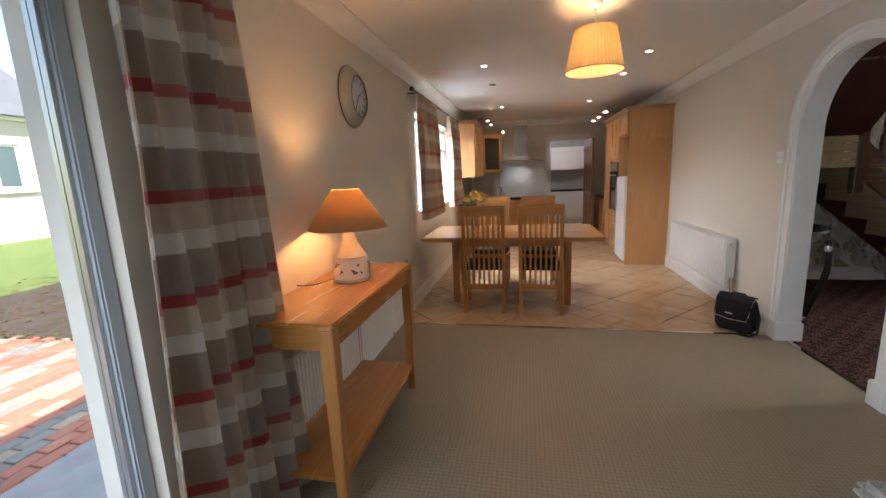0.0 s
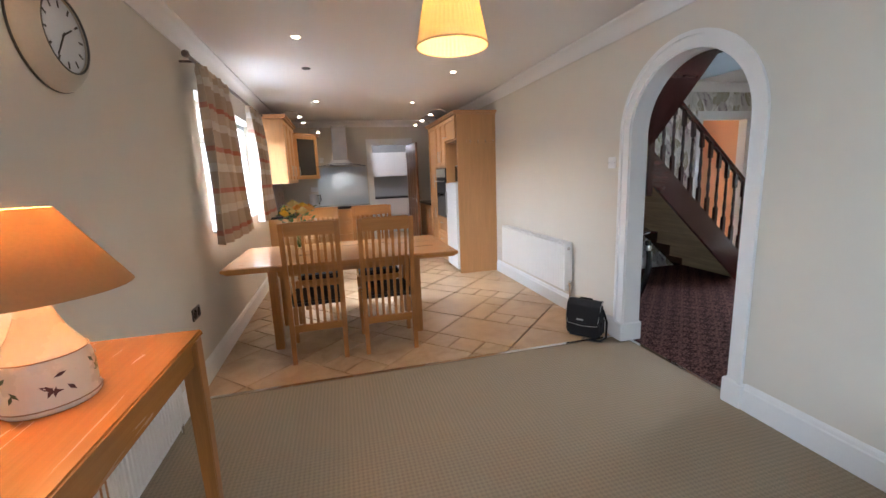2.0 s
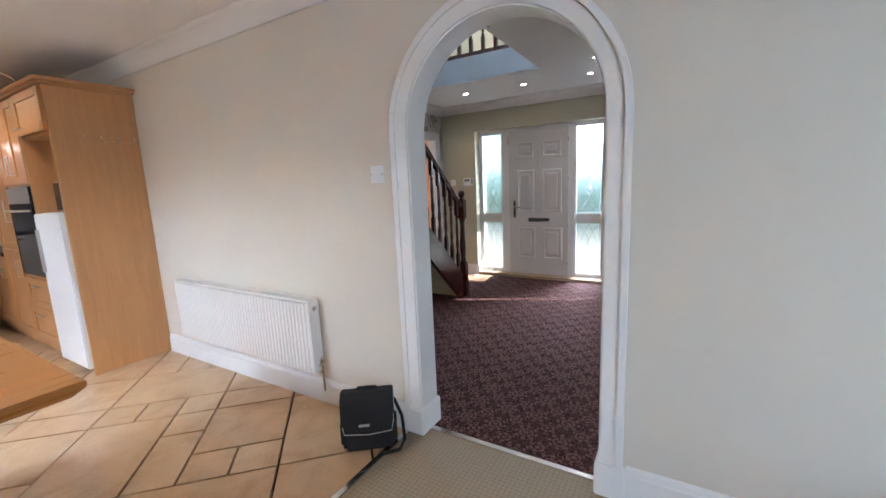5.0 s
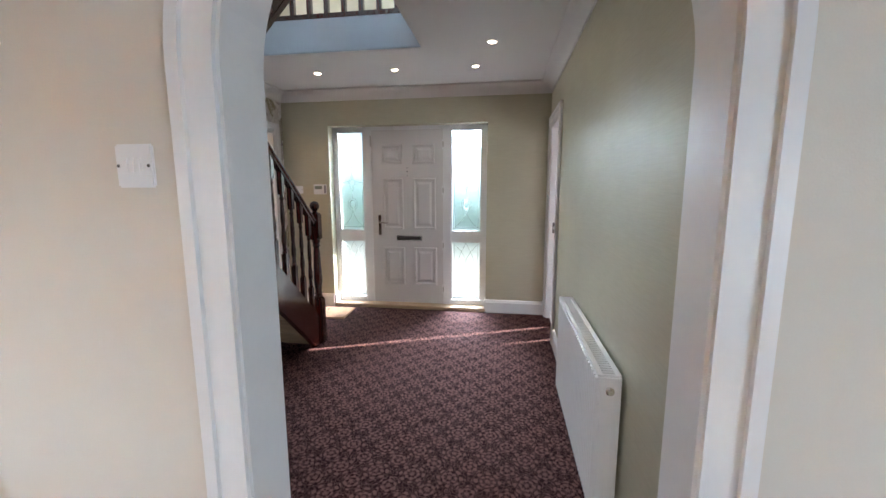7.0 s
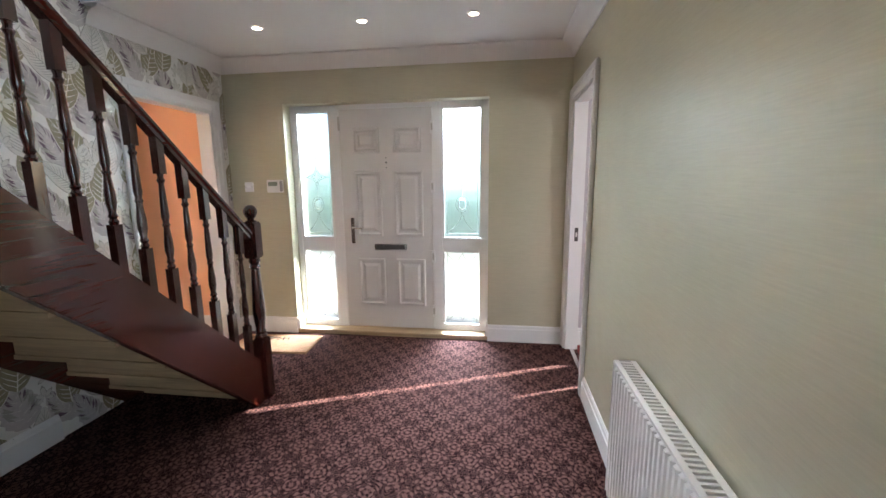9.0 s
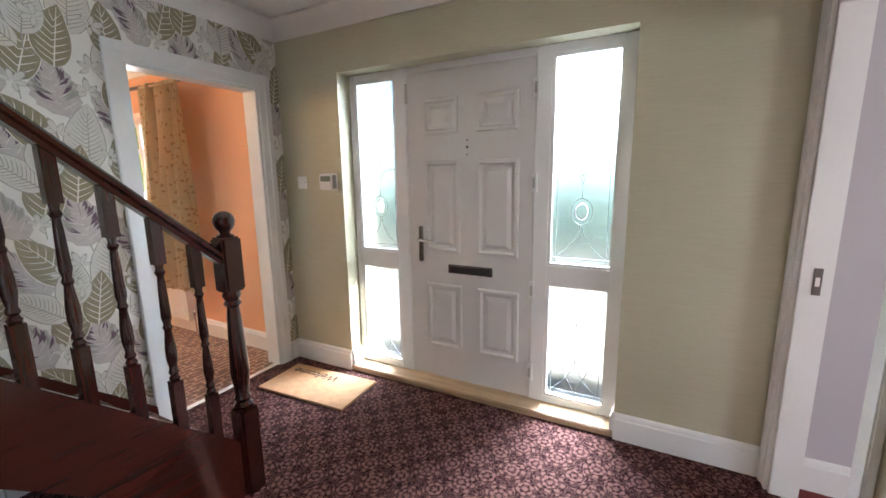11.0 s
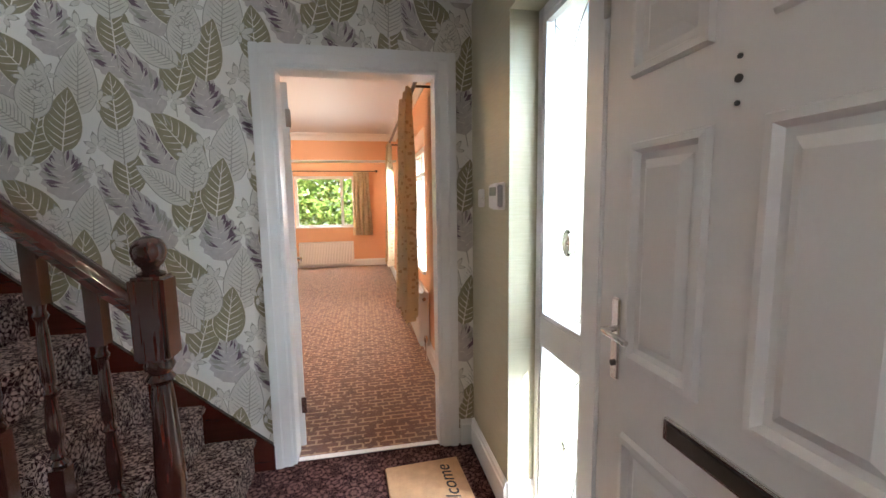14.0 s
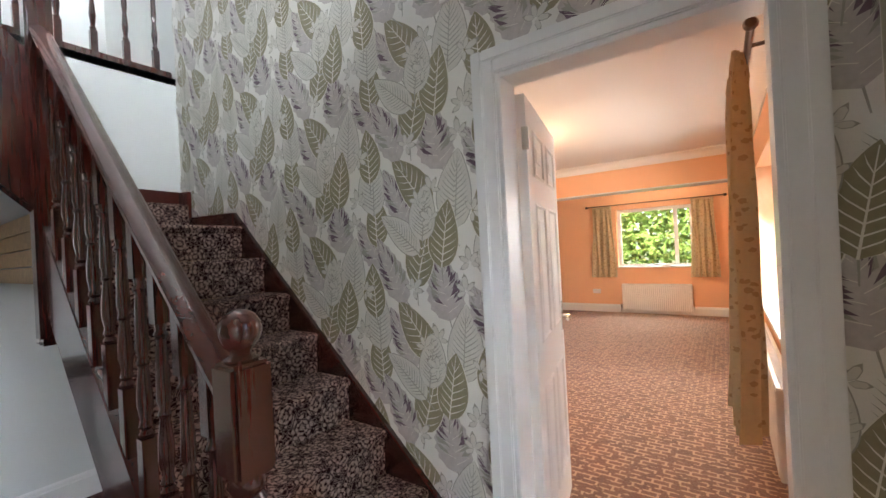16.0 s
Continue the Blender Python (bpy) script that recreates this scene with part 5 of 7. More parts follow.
def floral_cloth():
    m, nt, b = nodes_of("gold_floral_cloth")
    v = coords(nt, which="UV")
    vor = nt.nodes.new("ShaderNodeTexVoronoi")
    vor.inputs["Scale"].default_value = 24
    nt.links.new(v, vor.inputs["Vector"])
    n1 = noise_tex(nt, v, 42, 4, 0.6, 1.0)
    spot_f = math_node(nt, 'LESS_THAN', math_node(nt, 'ADD', vor.outputs[0], math_node(nt, 'MULTIPLY', n1, 0.5)), 0.55)
    col = mix_col(nt, math_node(nt, 'MULTIPLY', spot_f, 0.7), mix_col(nt, n1, (0.62, 0.52, 0.34), (0.78, 0.68, 0.48)), (0.45, 0.30, 0.16))
    nt.links.new(col, b.inputs["Base Color"])
    b.inputs["Roughness"].default_value = 0.85
    tr = nt.nodes.new("ShaderNodeBsdfTranslucent")
    nt.links.new(col, tr.inputs["Color"])
    mx = nt.nodes.new("ShaderNodeMixShader")
    mx.inputs[0].default_value = 0.45
    nt.links.new(b.outputs[0], mx.inputs[1])
    nt.links.new(tr.outputs[0], mx.inputs[2])
    nt.links.new(mx.outputs[0], nt.nodes["Material Output"].inputs[0])
    return m


def curtain(name, label, m, width, top, bottom, material, pleats=7, depth=0.05, flare=(0.0, 0.0), gather=0.75, pull=0.0, seed=1, cloth=2.0):
    """Hanging cloth with folds: local x along the rail, local y out of the wall. gather: width at the head over width at the hem."""
    ob = thing(name, label, "curtain", at=m)
    rng = random.Random(seed)
    nu, nv = pleats * 10, 26
    ph = [rng.uniform(-0.5, 0.5) for _ in range(pleats + 1)]
    amp = [rng.uniform(0.7, 1.15) for _ in range(pleats + 1)]
    bm = bmesh.new()
    uv = bm.loops.layers.uv.new("UVMap")
    rows = []
    for layer in (0.0, 0.004):
        grid = []
        for j in range(nv + 1):
            t = j / nv
            z = top + (bottom - top) * t
            row = []
            for i in range(nu + 1):
                u = i / nu
                k = min(pleats - 1, int(u * pleats))
                w = width * (gather + (1 - gather) * min(1, t * 1.15))
                x = (u - 0.5) * w + flare[0] * (1 - u) * t ** 2 + flare[1] * u * t ** 2
                x += 0.012 * math.sin(5 * t + 9 * u + ph[k])
                head = 1 - 0.5 * math.exp(-t * 22)
                y = depth * amp[k] * head * math.cos(2 * math.pi * pleats * u + ph[k] * 0.6 * t) * (0.55 + 0.45 * t) + 0.012 * math.sin(6 * t + 4 * u * pleats)
                if t < 0.05:
                    y += 0.012 * math.sin(2 * math.pi * pleats * 3 * u)
                row.append(bm.verts.new((x, y - layer + pull * t, z)))
            grid.append(row)
        rows.append(grid)
    for li, grid in enumerate(rows):
        for j in range(nv):
            for i in range(nu):
                f = bm.faces.new((grid[j][i], grid[j][i + 1], grid[j + 1][i + 1], grid[j + 1][i]))
                for lp, (a, c) in zip(f.loops, ((i, j), (i + 1, j), (i + 1, j + 1), (i, j + 1))):
                    lp[uv].uv = (a / nu * width * cloth, c / nv * (top - bottom))
    a, b = rows
    for j in range(nv):
        for i in (0, nu):
            bm.faces.new((a[j][i], a[j + 1][i], b[j + 1][i], b[j][i]))
    part("cloth", bm, material, ob, smooth=True)
    # heading tape
    bm = bmesh.new()
    pts = [((i / nu - 0.5) * width * gather, 0.012, top - 0.02) for i in range(0, nu + 1, 4)]
    tube(bm, pts, 0.012, 6)
    part("heading", bm, material, ob)
    return ob


def curtain_pole(name, label, a, b, wall, radius=0.014):
    ob = thing(name, label, "curtain pole")
    bm = bmesh.new()
    tube(bm, [a, b], radius, 12)
    part("pole", bm, M_POLE, ob, smooth=True)
    for e, s in ((a, -1), (b, 1)):
        d = (Vector(b) - Vector(a)).normalized() * s
        bm = bmesh.new()
        lathe(bm, [(0.0, 0.05), (0.018, 0.046), (0.026, 0.03), (0.022, 0.012), (0.013, 0.0)], (0, 0, 0), 12, False)
        bm.transform(Matrix.Translation(e) @ d.to_track_quat('Z', 'Y').to_matrix().to_4x4())
        part("finial", bm, M_POLE, ob, smooth=True)
    for f in (0.06, 0.94):
        p = Vector(a).lerp(Vector(b), f)
        bm = bmesh.new()
        tube(bm, [p, (p.x + wall[0], p.y + wall[1], p.z)], 0.009, 8)
        part("bracket", bm, M_POLE, ob)
    return ob


M_POLE = wood("dark_pole", (0.10, 0.055, 0.03), 0.35, 1)
M_CHECK = check_cloth("check_curtain_cloth", 0.315, through=0.60)
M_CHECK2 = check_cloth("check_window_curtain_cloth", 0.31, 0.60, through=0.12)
M_FLORAL = floral_cloth()
curtain("patio_curtain", "floor length check curtain in cream, taupe and red", pose(XL + 0.13, 1.585, 0, 0, 0, -90), 0.66, 2.30, 0.02, M_CHECK, 5, 0.042, (0.0, 0.0), 0.70, 0.06, 3, 1.5)
curtain_pole("curtain_pole", "dark curtain pole over the patio door", (XL + 0.10, -1.9, 2.30), (XL + 0.10, 1.86, 2.30), (-0.10, 0))
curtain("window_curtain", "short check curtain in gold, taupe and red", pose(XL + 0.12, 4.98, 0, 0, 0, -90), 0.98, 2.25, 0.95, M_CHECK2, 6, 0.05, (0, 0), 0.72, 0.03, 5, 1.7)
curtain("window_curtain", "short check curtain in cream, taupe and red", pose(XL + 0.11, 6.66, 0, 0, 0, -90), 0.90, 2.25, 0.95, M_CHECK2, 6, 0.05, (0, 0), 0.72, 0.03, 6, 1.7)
curtain_pole("curtain_pole", "dark curtain pole over the dining window", (XL + 0.10, 4.48, 2.26), (XL + 0.10, 7.15, 2.26), (-0.10, 0))
curtain("apricot_curtain", "gold patterned pleated curtain beside the front window", pose(XF - 0.23, 6.97, 0, 0, 0, 90), 0.64, 2.17, 0.50, M_FLORAL, 7, 0.065, (0, 0), 0.8, 0.03, 7, 1.8)
curtain("apricot_curtain", "gold patterned pleated curtain beside the front window", pose(XF - 0.20, 9.55, 0, 0, 0, 90), 0.50, 2.17, 0.50, M_FLORAL, 5, 0.05, (0, 0), 0.8, 0.03, 8, 1.8)
curtain_pole("curtain_pole", "wooden curtain pole over the front window", (XF - 0.20, 6.52, 2.17), (XF - 0.20, 9.8, 2.17), (0.16, 0))
curtain("far_curtain", "short pale gold curtain at the far window", pose(4.06, YO - 0.09, 0, 0, 0, 180), 0.44, 2.04, 0.68, M_FLORAL, 4, 0.04, (0, 0), 0.8, 0, 9, 1.8)
curtain("far_curtain", "short pale gold curtain at the far window", pose(5.70, YO - 0.09, 0, 0, 0, 180), 0.40, 2.04, 0.68, M_FLORAL, 4, 0.04, (0, 0), 0.8, 0, 10, 1.8)
curtain_pole("curtain_pole", "thin white curtain rail over the far window", (3.8, YO - 0.09, 2.05), (6.0, YO - 0.09, 2.05), (0, 0.09), 0.009)


# ---- windows ----
def window(name, label, axis, a0, a1, z0, z1, at, depth, mullions, transom=None, clear=True):
    """PVC window in a wall; axis 1: runs along y at x=at, axis 0: along x at y=at."""
    ob = thing(name, label, "window", kind="structure")

    def bx(nm, u0, u1, za, zb, d0, d1, mt, bev=0.004, lab=""):
        lo, hi = ((at + d0, u0, za), (at + d1, u1, zb)) if axis == 1 else ((u0, at + d0, za), (u1, at + d1, zb))
        return bpart(nm, lo, hi, mt, ob, lab, bevel=bev)
    f = 0.06
    bx("window_frame", a0, a0 + f, z0, z1, 0, depth, M_PVC)
    bx("window_frame", a1 - f, a1, z0, z1, 0, depth, M_PVC)
    bx("window_frame", a0 + f, a1 - f, z0, z0 + f, 0, depth, M_PVC)
    bx("window_frame", a0 + f, a1 - f, z1 - f, z1, 0, depth, M_PVC)
    edges = [a0 + f] + [x for mm in mullions for x in (mm - 0.03, mm + 0.03)] + [a1 - f]
    for mm in mullions:
        bx("mullion", mm - 0.03, mm + 0.03, z0 + f, z1 - f, 0, depth, M_PVC)
    for i in range(0, len(edges), 2):
        if transom:
            bx("transom", edges[i], edges[i + 1], transom - 0.025, transom + 0.025, 0, depth, M_PVC)
        p = bx("pane", edges[i], edges[i + 1], z0 + f, z1 - f, depth * 0.45, depth * 0.45 + 0.006, M_GLASS, 0)
        p.visible_shadow = not clear
    return ob


window("window_1", "white window behind the check curtains", 1, WY0, WY1, WZ0, WZ1, XL - 0.20, 0.07, (5.6, 6.4), 1.80)
window("window_2", "white front window of the apricot room", 1, OWY0, OWY1, OWZ0, OWZ1, XF + 0.14, 0.07, (8.1, 8.8), 1.70, False)
window("window_3", "white far window of the apricot room", 0, FWX0, FWX1, FWZ0, FWZ1, YO + 0.12, 0.07, (5.27,), None)
window("window_4", "upstairs landing window", 1, 4.0, 5.2, 3.45, 4.7, XF + 0.14, 0.07, (4.6,), None)
slab("trim_window_board", (XL - 0.13, WY0 + 0.003, WZ0 - 0.0), (XL + 0.03, WY1 - 0.003, WZ0 + 0.022), M_TRIM, "white window board", "window board")
slab("trim_apricot_sill", (XF - 0.07, OWY0 + 0.003, OWZ0), (XF + 0.14, OWY1 - 0.003, OWZ0 + 0.03), M_TRIM, "white window sill", "window sill")
slab("trim_far_sill", (FWX0 + 0.003, YO - 0.04, FWZ0), (FWX1 - 0.003, YO + 0.12, FWZ0 + 0.025), M_TRIM, "white window sill", "window sill")


def patio_door():
    ob = thing("door_3", "sliding patio door with its white frame tinted for shade", "patio door", kind="structure")
    x0, x1 = XL - 0.14, XL - 0.05
    for ya, yb in ((PY1 - 0.05, PY1), (PY0, PY0 + 0.09), (-0.32, -0.20)):
        bpart("frame_post", (x0, ya, 0.0), (x1, yb, PZ1), M_PATIOFRAME, ob, bevel=0.006)
    bpart("frame_seal", (x0 + 0.02, PY1 - 0.062, 0.05), (x1 - 0.02, PY1 - 0.05, PZ1 - 0.06), M_STEEL, ob, bevel=0.002)
    for ya, yb in ((PY0 + 0.09, -0.32), (-0.20, PY1 - 0.062)):
        bpart("frame_rail", (x0, ya, 0.0), (x1, yb, 0.07), M_PATIOFRAME, ob, bevel=0.004)
        bpart("frame_rail", (x0, ya, PZ1 - 0.07), (x1, yb, PZ1), M_PATIOFRAME, ob, bevel=0.004)
        p = bpart("pane", (x0 + 0.04, ya, 0.07), (x0 + 0.046, yb, PZ1 - 0.07), M_GLASS, ob, bevel=0)
        p.visible_shadow = False
    return ob


# white frame coloured blue grey to carry the shade under a blue sky
M_PATIOFRAME = plain("shade_tinted_aluminium", (0.42, 0.46, 0.50), 0.35, 0.03, 2, 0.0)
patio_door()


# ---- dining end ----
def console_table():
    ob = thing("console_table", "honey oak console table with a low shelf", "console table")
    x0, x1, y0, y1 = XL + 0.035, -0.095, 1.735, 2.86
    bm = bmesh.new()
    box(bm, (x0, y0, 0.84), (x1, y1, 0.865))
    part("tabletop", bm, M_OAK_Y, ob, "glossy honey oak top", bevel=0.006)
    xa, xb, ya, yb = x0 + 0.03, x1 - 0.035, y0 + 0.035, y1 - 0.035
    for x, y in ((xa, ya), (xb, ya), (xa, yb), (xb, yb)):
        bm = bmesh.new()
        s0, s1 = 0.021, 0.029
        v = [bm.verts.new((x + a * s, y + b * s, z)) for s, z in ((s0, 0.0), (s1, 0.62), (s1, 0.84)) for a, b in ((-1, -1), (1, -1), (1, 1), (-1, 1))]
        for k in (0, 4):
            for i in range(4):
                bm.faces.new((v[k + i], v[k + (i + 1) % 4], v[k + 4 + (i + 1) % 4], v[k + 4 + i]))
        bm.faces.new(v[3::-1]), bm.faces.new(v[8:])
        part("leg", bm, M_OAK_Z, ob, bevel=0.003)
    bpart("apron", (xb - 0.012, ya + 0.028, 0.745), (xb + 0.012, yb - 0.028, 0.84), M_OAK_Y, ob)
    bpart("apron", (xa - 0.012, ya + 0.028, 0.745), (xa + 0.012, yb - 0.028, 0.84), M_OAK_Y, ob)
    for y in (ya, yb):
        bpart("apron", (xa + 0.028, y - 0.012, 0.745), (xb - 0.028, y + 0.012, 0.84), M_OAK, ob)
    bpart("shelf", (xa - 0.015, ya - 0.012, 0.155), (xb + 0.015, yb + 0.012, 0.178), M_OAK_Y, ob, bevel=0.004)
    return ob


console_table()
LAMP = (-0.315, 2.42, 0.865)


def shade_material(name, col, strength, thr=0.55):
    m, nt, b = nodes_of(name)
    v = coords(nt, (60, 60, 60))
    w = noise_tex(nt, v, 2, 3)
    c = mix_col(nt, w, tuple(x * 0.85 for x in col), col)
    nt.links.new(c, b.inputs["Base Color"])
    b.inputs["Roughness"].default_value = 0.9
    tr = nt.nodes.new("ShaderNodeBsdfTranslucent")
    nt.links.new(c, tr.inputs["Color"])
    mx = nt.nodes.new("ShaderNodeMixShader")
    mx.inputs[0].default_value = thr
    nt.links.new(b.outputs[0], mx.inputs[1])
    nt.links.new(tr.outputs[0], mx.inputs[2])
    nt.links.new(mx.outputs[0], nt.nodes["Material Output"].inputs[0])
    return m


def table_lamp():
    ob = thing("table_lamp", "lit table lamp with cream ceramic base and tan shade", "table lamp", at=pose(*LAMP) @ Matrix.Scale(1.12, 4))
    M_CER = plain("cream_ceramic", (0.70, 0.62, 0.50), 0.28, 0.05, 8, 0.0)
    bm = bmesh.new()
    lathe(bm, [(0.085, 0.0), (0.090, 0.006), (0.090, 0.012), (0.086, 0.02), (0.088, 0.06), (0.084, 0.10), (0.078, 0.118), (0.070, 0.132), (0.050, 0.165), (0.036, 0.20), (0.028, 0.235), (0.026, 0.262), (0.030, 0.272), (0.018, 0.278)], seg=28)
    base = part("base", bm, M_CER, ob, "cream glazed ceramic base", smooth=True)
    for z in (0.118, 0.014):
        bm = bmesh.new()
        r = 0.0795 if z > 0.1 else 0.0905
        tube(bm, [(r * math.cos(a * math.pi / 12), r * math.sin(a * math.pi / 12), z) for a in range(25)], 0.0016, 5)
        part("band", bm, plain("tan_glaze", (0.30, 0.17, 0.08), 0.4), base)
    rng = random.Random(2)
    mb, mg = plain("brown_glaze", (0.10, 0.03, 0.025), 0.4), plain("green_glaze", (0.07, 0.09, 0.03), 0.4)
    for k in range(6):
        a0 = k * math.pi / 3 + 0.2
        bm = bmesh.new()
        for j in range(7):
            a, z = a0 + rng.uniform(-0.26, 0.26), 0.075 + rng.uniform(-0.028, 0.022)
            r = 0.0872
            ln, wd = 0.012, 0.0045
            tilt = rng.uniform(0, 3.1)
            pts = []
            for u, w in ((-ln, 0), (0, wd), (ln, 0), (0, -wd)):
                du, dz = u * math.cos(tilt) - w * math.sin(tilt), u * math.sin(tilt) + w * math.cos(tilt)
                aa = a + du / r
                rr = 0.0885 - 0.0008
                pts.append(bm.verts.new((rr * math.cos(aa) * 1.006, rr * math.sin(aa) * 1.006, z + dz)))
            bm.faces.new(pts)
        part("painted_sprig", bm, mb if k % 2 else mg, base)
    bm = bmesh.new()
    z0, z1, r0, r1 = 0.257, 0.440, 0.188, 0.067
    n = 40
    rings = [[bm.verts.new((r * math.cos(2 * math.pi * i / n), r * math.sin(2 * math.pi * i / n), z)) for i in range(n)] for r, z in ((r0, z0), (r1, z1), (r1 - 0.003, z1), (r0 - 0.003, z0))]
    for a, b in ((0, 1), (1, 2), (2, 3), (3, 0)):
        for i in range(n):
            bm.faces.new((rings[a][i], rings[a][(i + 1) % n], rings[b][(i + 1) % n], rings[b][i]))
    part("shade", bm, shade_material("tan_lamp_shade", (0.42, 0.27, 0.13), 0, 0.35), ob, "tan fabric cone shade", smooth=True)
    bm = bmesh.new()
    lathe(bm, [(0.0, 0.352), (0.014, 0.347), (0.024, 0.328), (0.020, 0.302), (0.012, 0.288), (0.012, 0.278)], seg=14, caps=False)
    part("bulb", bm, glow("lit_bulb", (1.0, 0.62, 0.30), 3.0), ob, smooth=True)
    bm = bmesh.new()
    tube(bm, [(-0.085, 0.02, 0.008), (-0.11, -0.05, 0.005), (-0.13, -0.12, 0.005), (-0.17, -0.15, 0.006), (-0.212, -0.15, 0.006)], 0.003, 6)
    part("flex", bm, M_DARKMETAL, ob)
    return ob


table_lamp()
bulb("table_lamp_bulb", (LAMP[0], LAMP[1], LAMP[2] + 0.415), 2.6, (1.0, 0.52, 0.21), 0.022)


def wall_clock():
    ob = thing("wall_clock", "round wall clock with a wide cream rim", "wall clock", at=pose(XL, 3.19, 1.975, 0, 90, 0))
    bm = bmesh.new()
    lathe(bm, [(0.195, 0.0), (0.205, 0.006), (0.206, 0.014), (0.198, 0.026), (0.172, 0.052), (0.150, 0.066), (0.141, 0.068), (0.137, 0.064), (0.135, 0.056)], seg=48, caps=False)
    # dark ring added behind the rim in place of the clock's wall shadow
    back = bmesh.new()
    lathe(back, [(0.199, 0.0), (0.2085, 0.002), (0.2085, 0.009), (0.203, 0.010)], seg=48, caps=False)
    part("shadow_ring", back, M_DARKMETAL, ob, "dark ring standing in for shadow at the back edge", smooth=True)
    bezel = bmesh.new()
    tube(bezel, [(0.137 * math.cos(a * math.pi / 24), 0.137 * math.sin(a * math.pi / 24), 0.066) for a in range(49)], 0.004, 6)
    part("bezel", bezel, M_DARKMETAL, ob, "thin dark bezel", smooth=True)
    part("rim", bm, plain("cream_rim", (0.46, 0.40, 0.31), 0.4), ob, smooth=True)
    bm = bmesh.new()
    lathe(bm, [(0.136, 0.054), (0.0, 0.055)], seg=40, caps=False)
    part("face", bm, plain("clock_face", (0.62, 0.64, 0.66), 0.4), ob)
    md = plain("clock_ink", (0.03, 0.025, 0.02), 0.5)
    for k in range(12):
        bm = bmesh.new()
        a = k * math.pi / 6
        box(bm, (0.095, -0.004, 0.0555), (0.120, 0.004, 0.057))
        bm.transform(Matrix.Rotation(a, 4, 'Z'))
        part("hour_mark", bm, md, ob)
    for a, ln in ((2.1, 0.065), (-0.6, 0.10)):
        bm = bmesh.new()
        box(bm, (-0.012, -0.003, 0.057), (ln, 0.003, 0.059))
        bm.transform(Matrix.Rotation(a, 4, 'Z'))
        part("clock_hand", bm, md, ob)
    return ob


wall_clock()


def pendant():
    ob = thing("pendant_lamp", "lit pendant lamp with a cream pleated drum shade", "pendant lamp", at=pose(1.075, 3.40, 0))
    bm = bmesh.new()
    n = 96
    z0, z1, r0, r1 = 2.05, 2.31, 0.186, 0.132

    def rr(i, r):
        return r * (1.0 + 0.006 * (1 if i % 2 else -1))
    rings = [[bm.verts.new((rr(i, r) * math.cos(2 * math.pi * i / n), rr(i, r) * math.sin(2 * math.pi * i / n), z)) for i in range(n)] for r, z in ((r0, z0), (r1, z1), (r1 - 0.003, z1), (r0 - 0.003, z0))]
    for a, b in ((0, 1), (1, 2), (2, 3), (3, 0)):
        for i in range(n):
            bm.faces.new((rings[a][i], rings[a][(i + 1) % n], rings[b][(i + 1) % n], rings[b][i]))
    sh = part("shade", bm, shade_material("cream_lamp_shade", (0.86, 0.70, 0.44), 0, 0.55), ob, "cream pleated fabric shade")
    for z, r in ((z0, r0), (z1, r1)):
        bm = bmesh.new()
        tube(bm, [(r * math.cos(a * math.pi / 24), r * math.sin(a * math.pi / 24), z) for a in range(49)], 0.005, 6)
        part("trim_ring", bm, plain("cream_braid", (0.62, 0.45, 0.26), 0.9), sh)
    bm = bmesh.new()
    tube(bm, [(0, 0, 2.25), (0, 0, ZC - 0.04)], 0.004, 6)
    part("flex", bm, M_PVC, ob)
    bm = bmesh.new()
    lathe(bm, [(0.05, 0.0), (0.045, -0.02), (0.012, -0.04)], (0, 0, ZC), 20, False)
    part("ceiling_rose", bm, M_PVC, ob, smooth=True)
    bm = bmesh.new()
    lathe(bm, [(0.0, -0.10), (0.02, -0.094), (0.03, -0.07), (0.024, -0.04), (0.014, -0.02), (0.016, 0.03)], (0, 0, 2.22), 14, False)
    part("bulb", bm, glow("lit_pendant_bulb", (1.0, 0.70, 0.38), 3.0), ob, smooth=True)
    return ob


pendant()
bulb("pendant_bulb", (1.075, 3.40, 2.15), 5.5, (1.0, 0.62, 0.30), 0.035)


def dining_table():
    ob = thing("dining_table", "light oak dining table on square legs", "dining table")
    x0, x1, y0, y1 = -0.46, 1.375, 4.455, 5.48
    bm = bmesh.new()
    prism(bm, [(x0, 0.765), (x1, 0.765), (x1, 0.742), (x1 - 0.045, 0.722), (x0 + 0.045, 0.722), (x0, 0.742)], 1, y0, y1)
    part("tabletop", bm, M_OAK, ob, "polished light oak top", bevel=0.004)
    for x, s in ((-0.14, 1), (1.05, -1)):
        for y in (y0 + 0.27, y1 - 0.17):
            bm = bmesh.new()
            box(bm, (x - 0.036, y - 0.036, 0), (x + 0.036, y + 0.036, 0.722))
            part("leg", bm, M_OAK_Z, ob, bevel=0.006)
        bpart("cross_rail", (x - 0.022, y0 + 0.306, 0.62), (x + 0.022, y1 - 0.206, 0.722), M_OAK_Y, ob)
    for y in (y0 + 0.27, y1 - 0.17):
        bpart("apron", (-0.104, y - 0.012, 0.63), (1.014, y + 0.012, 0.722), M_OAK, ob)
    return ob


dining_table()


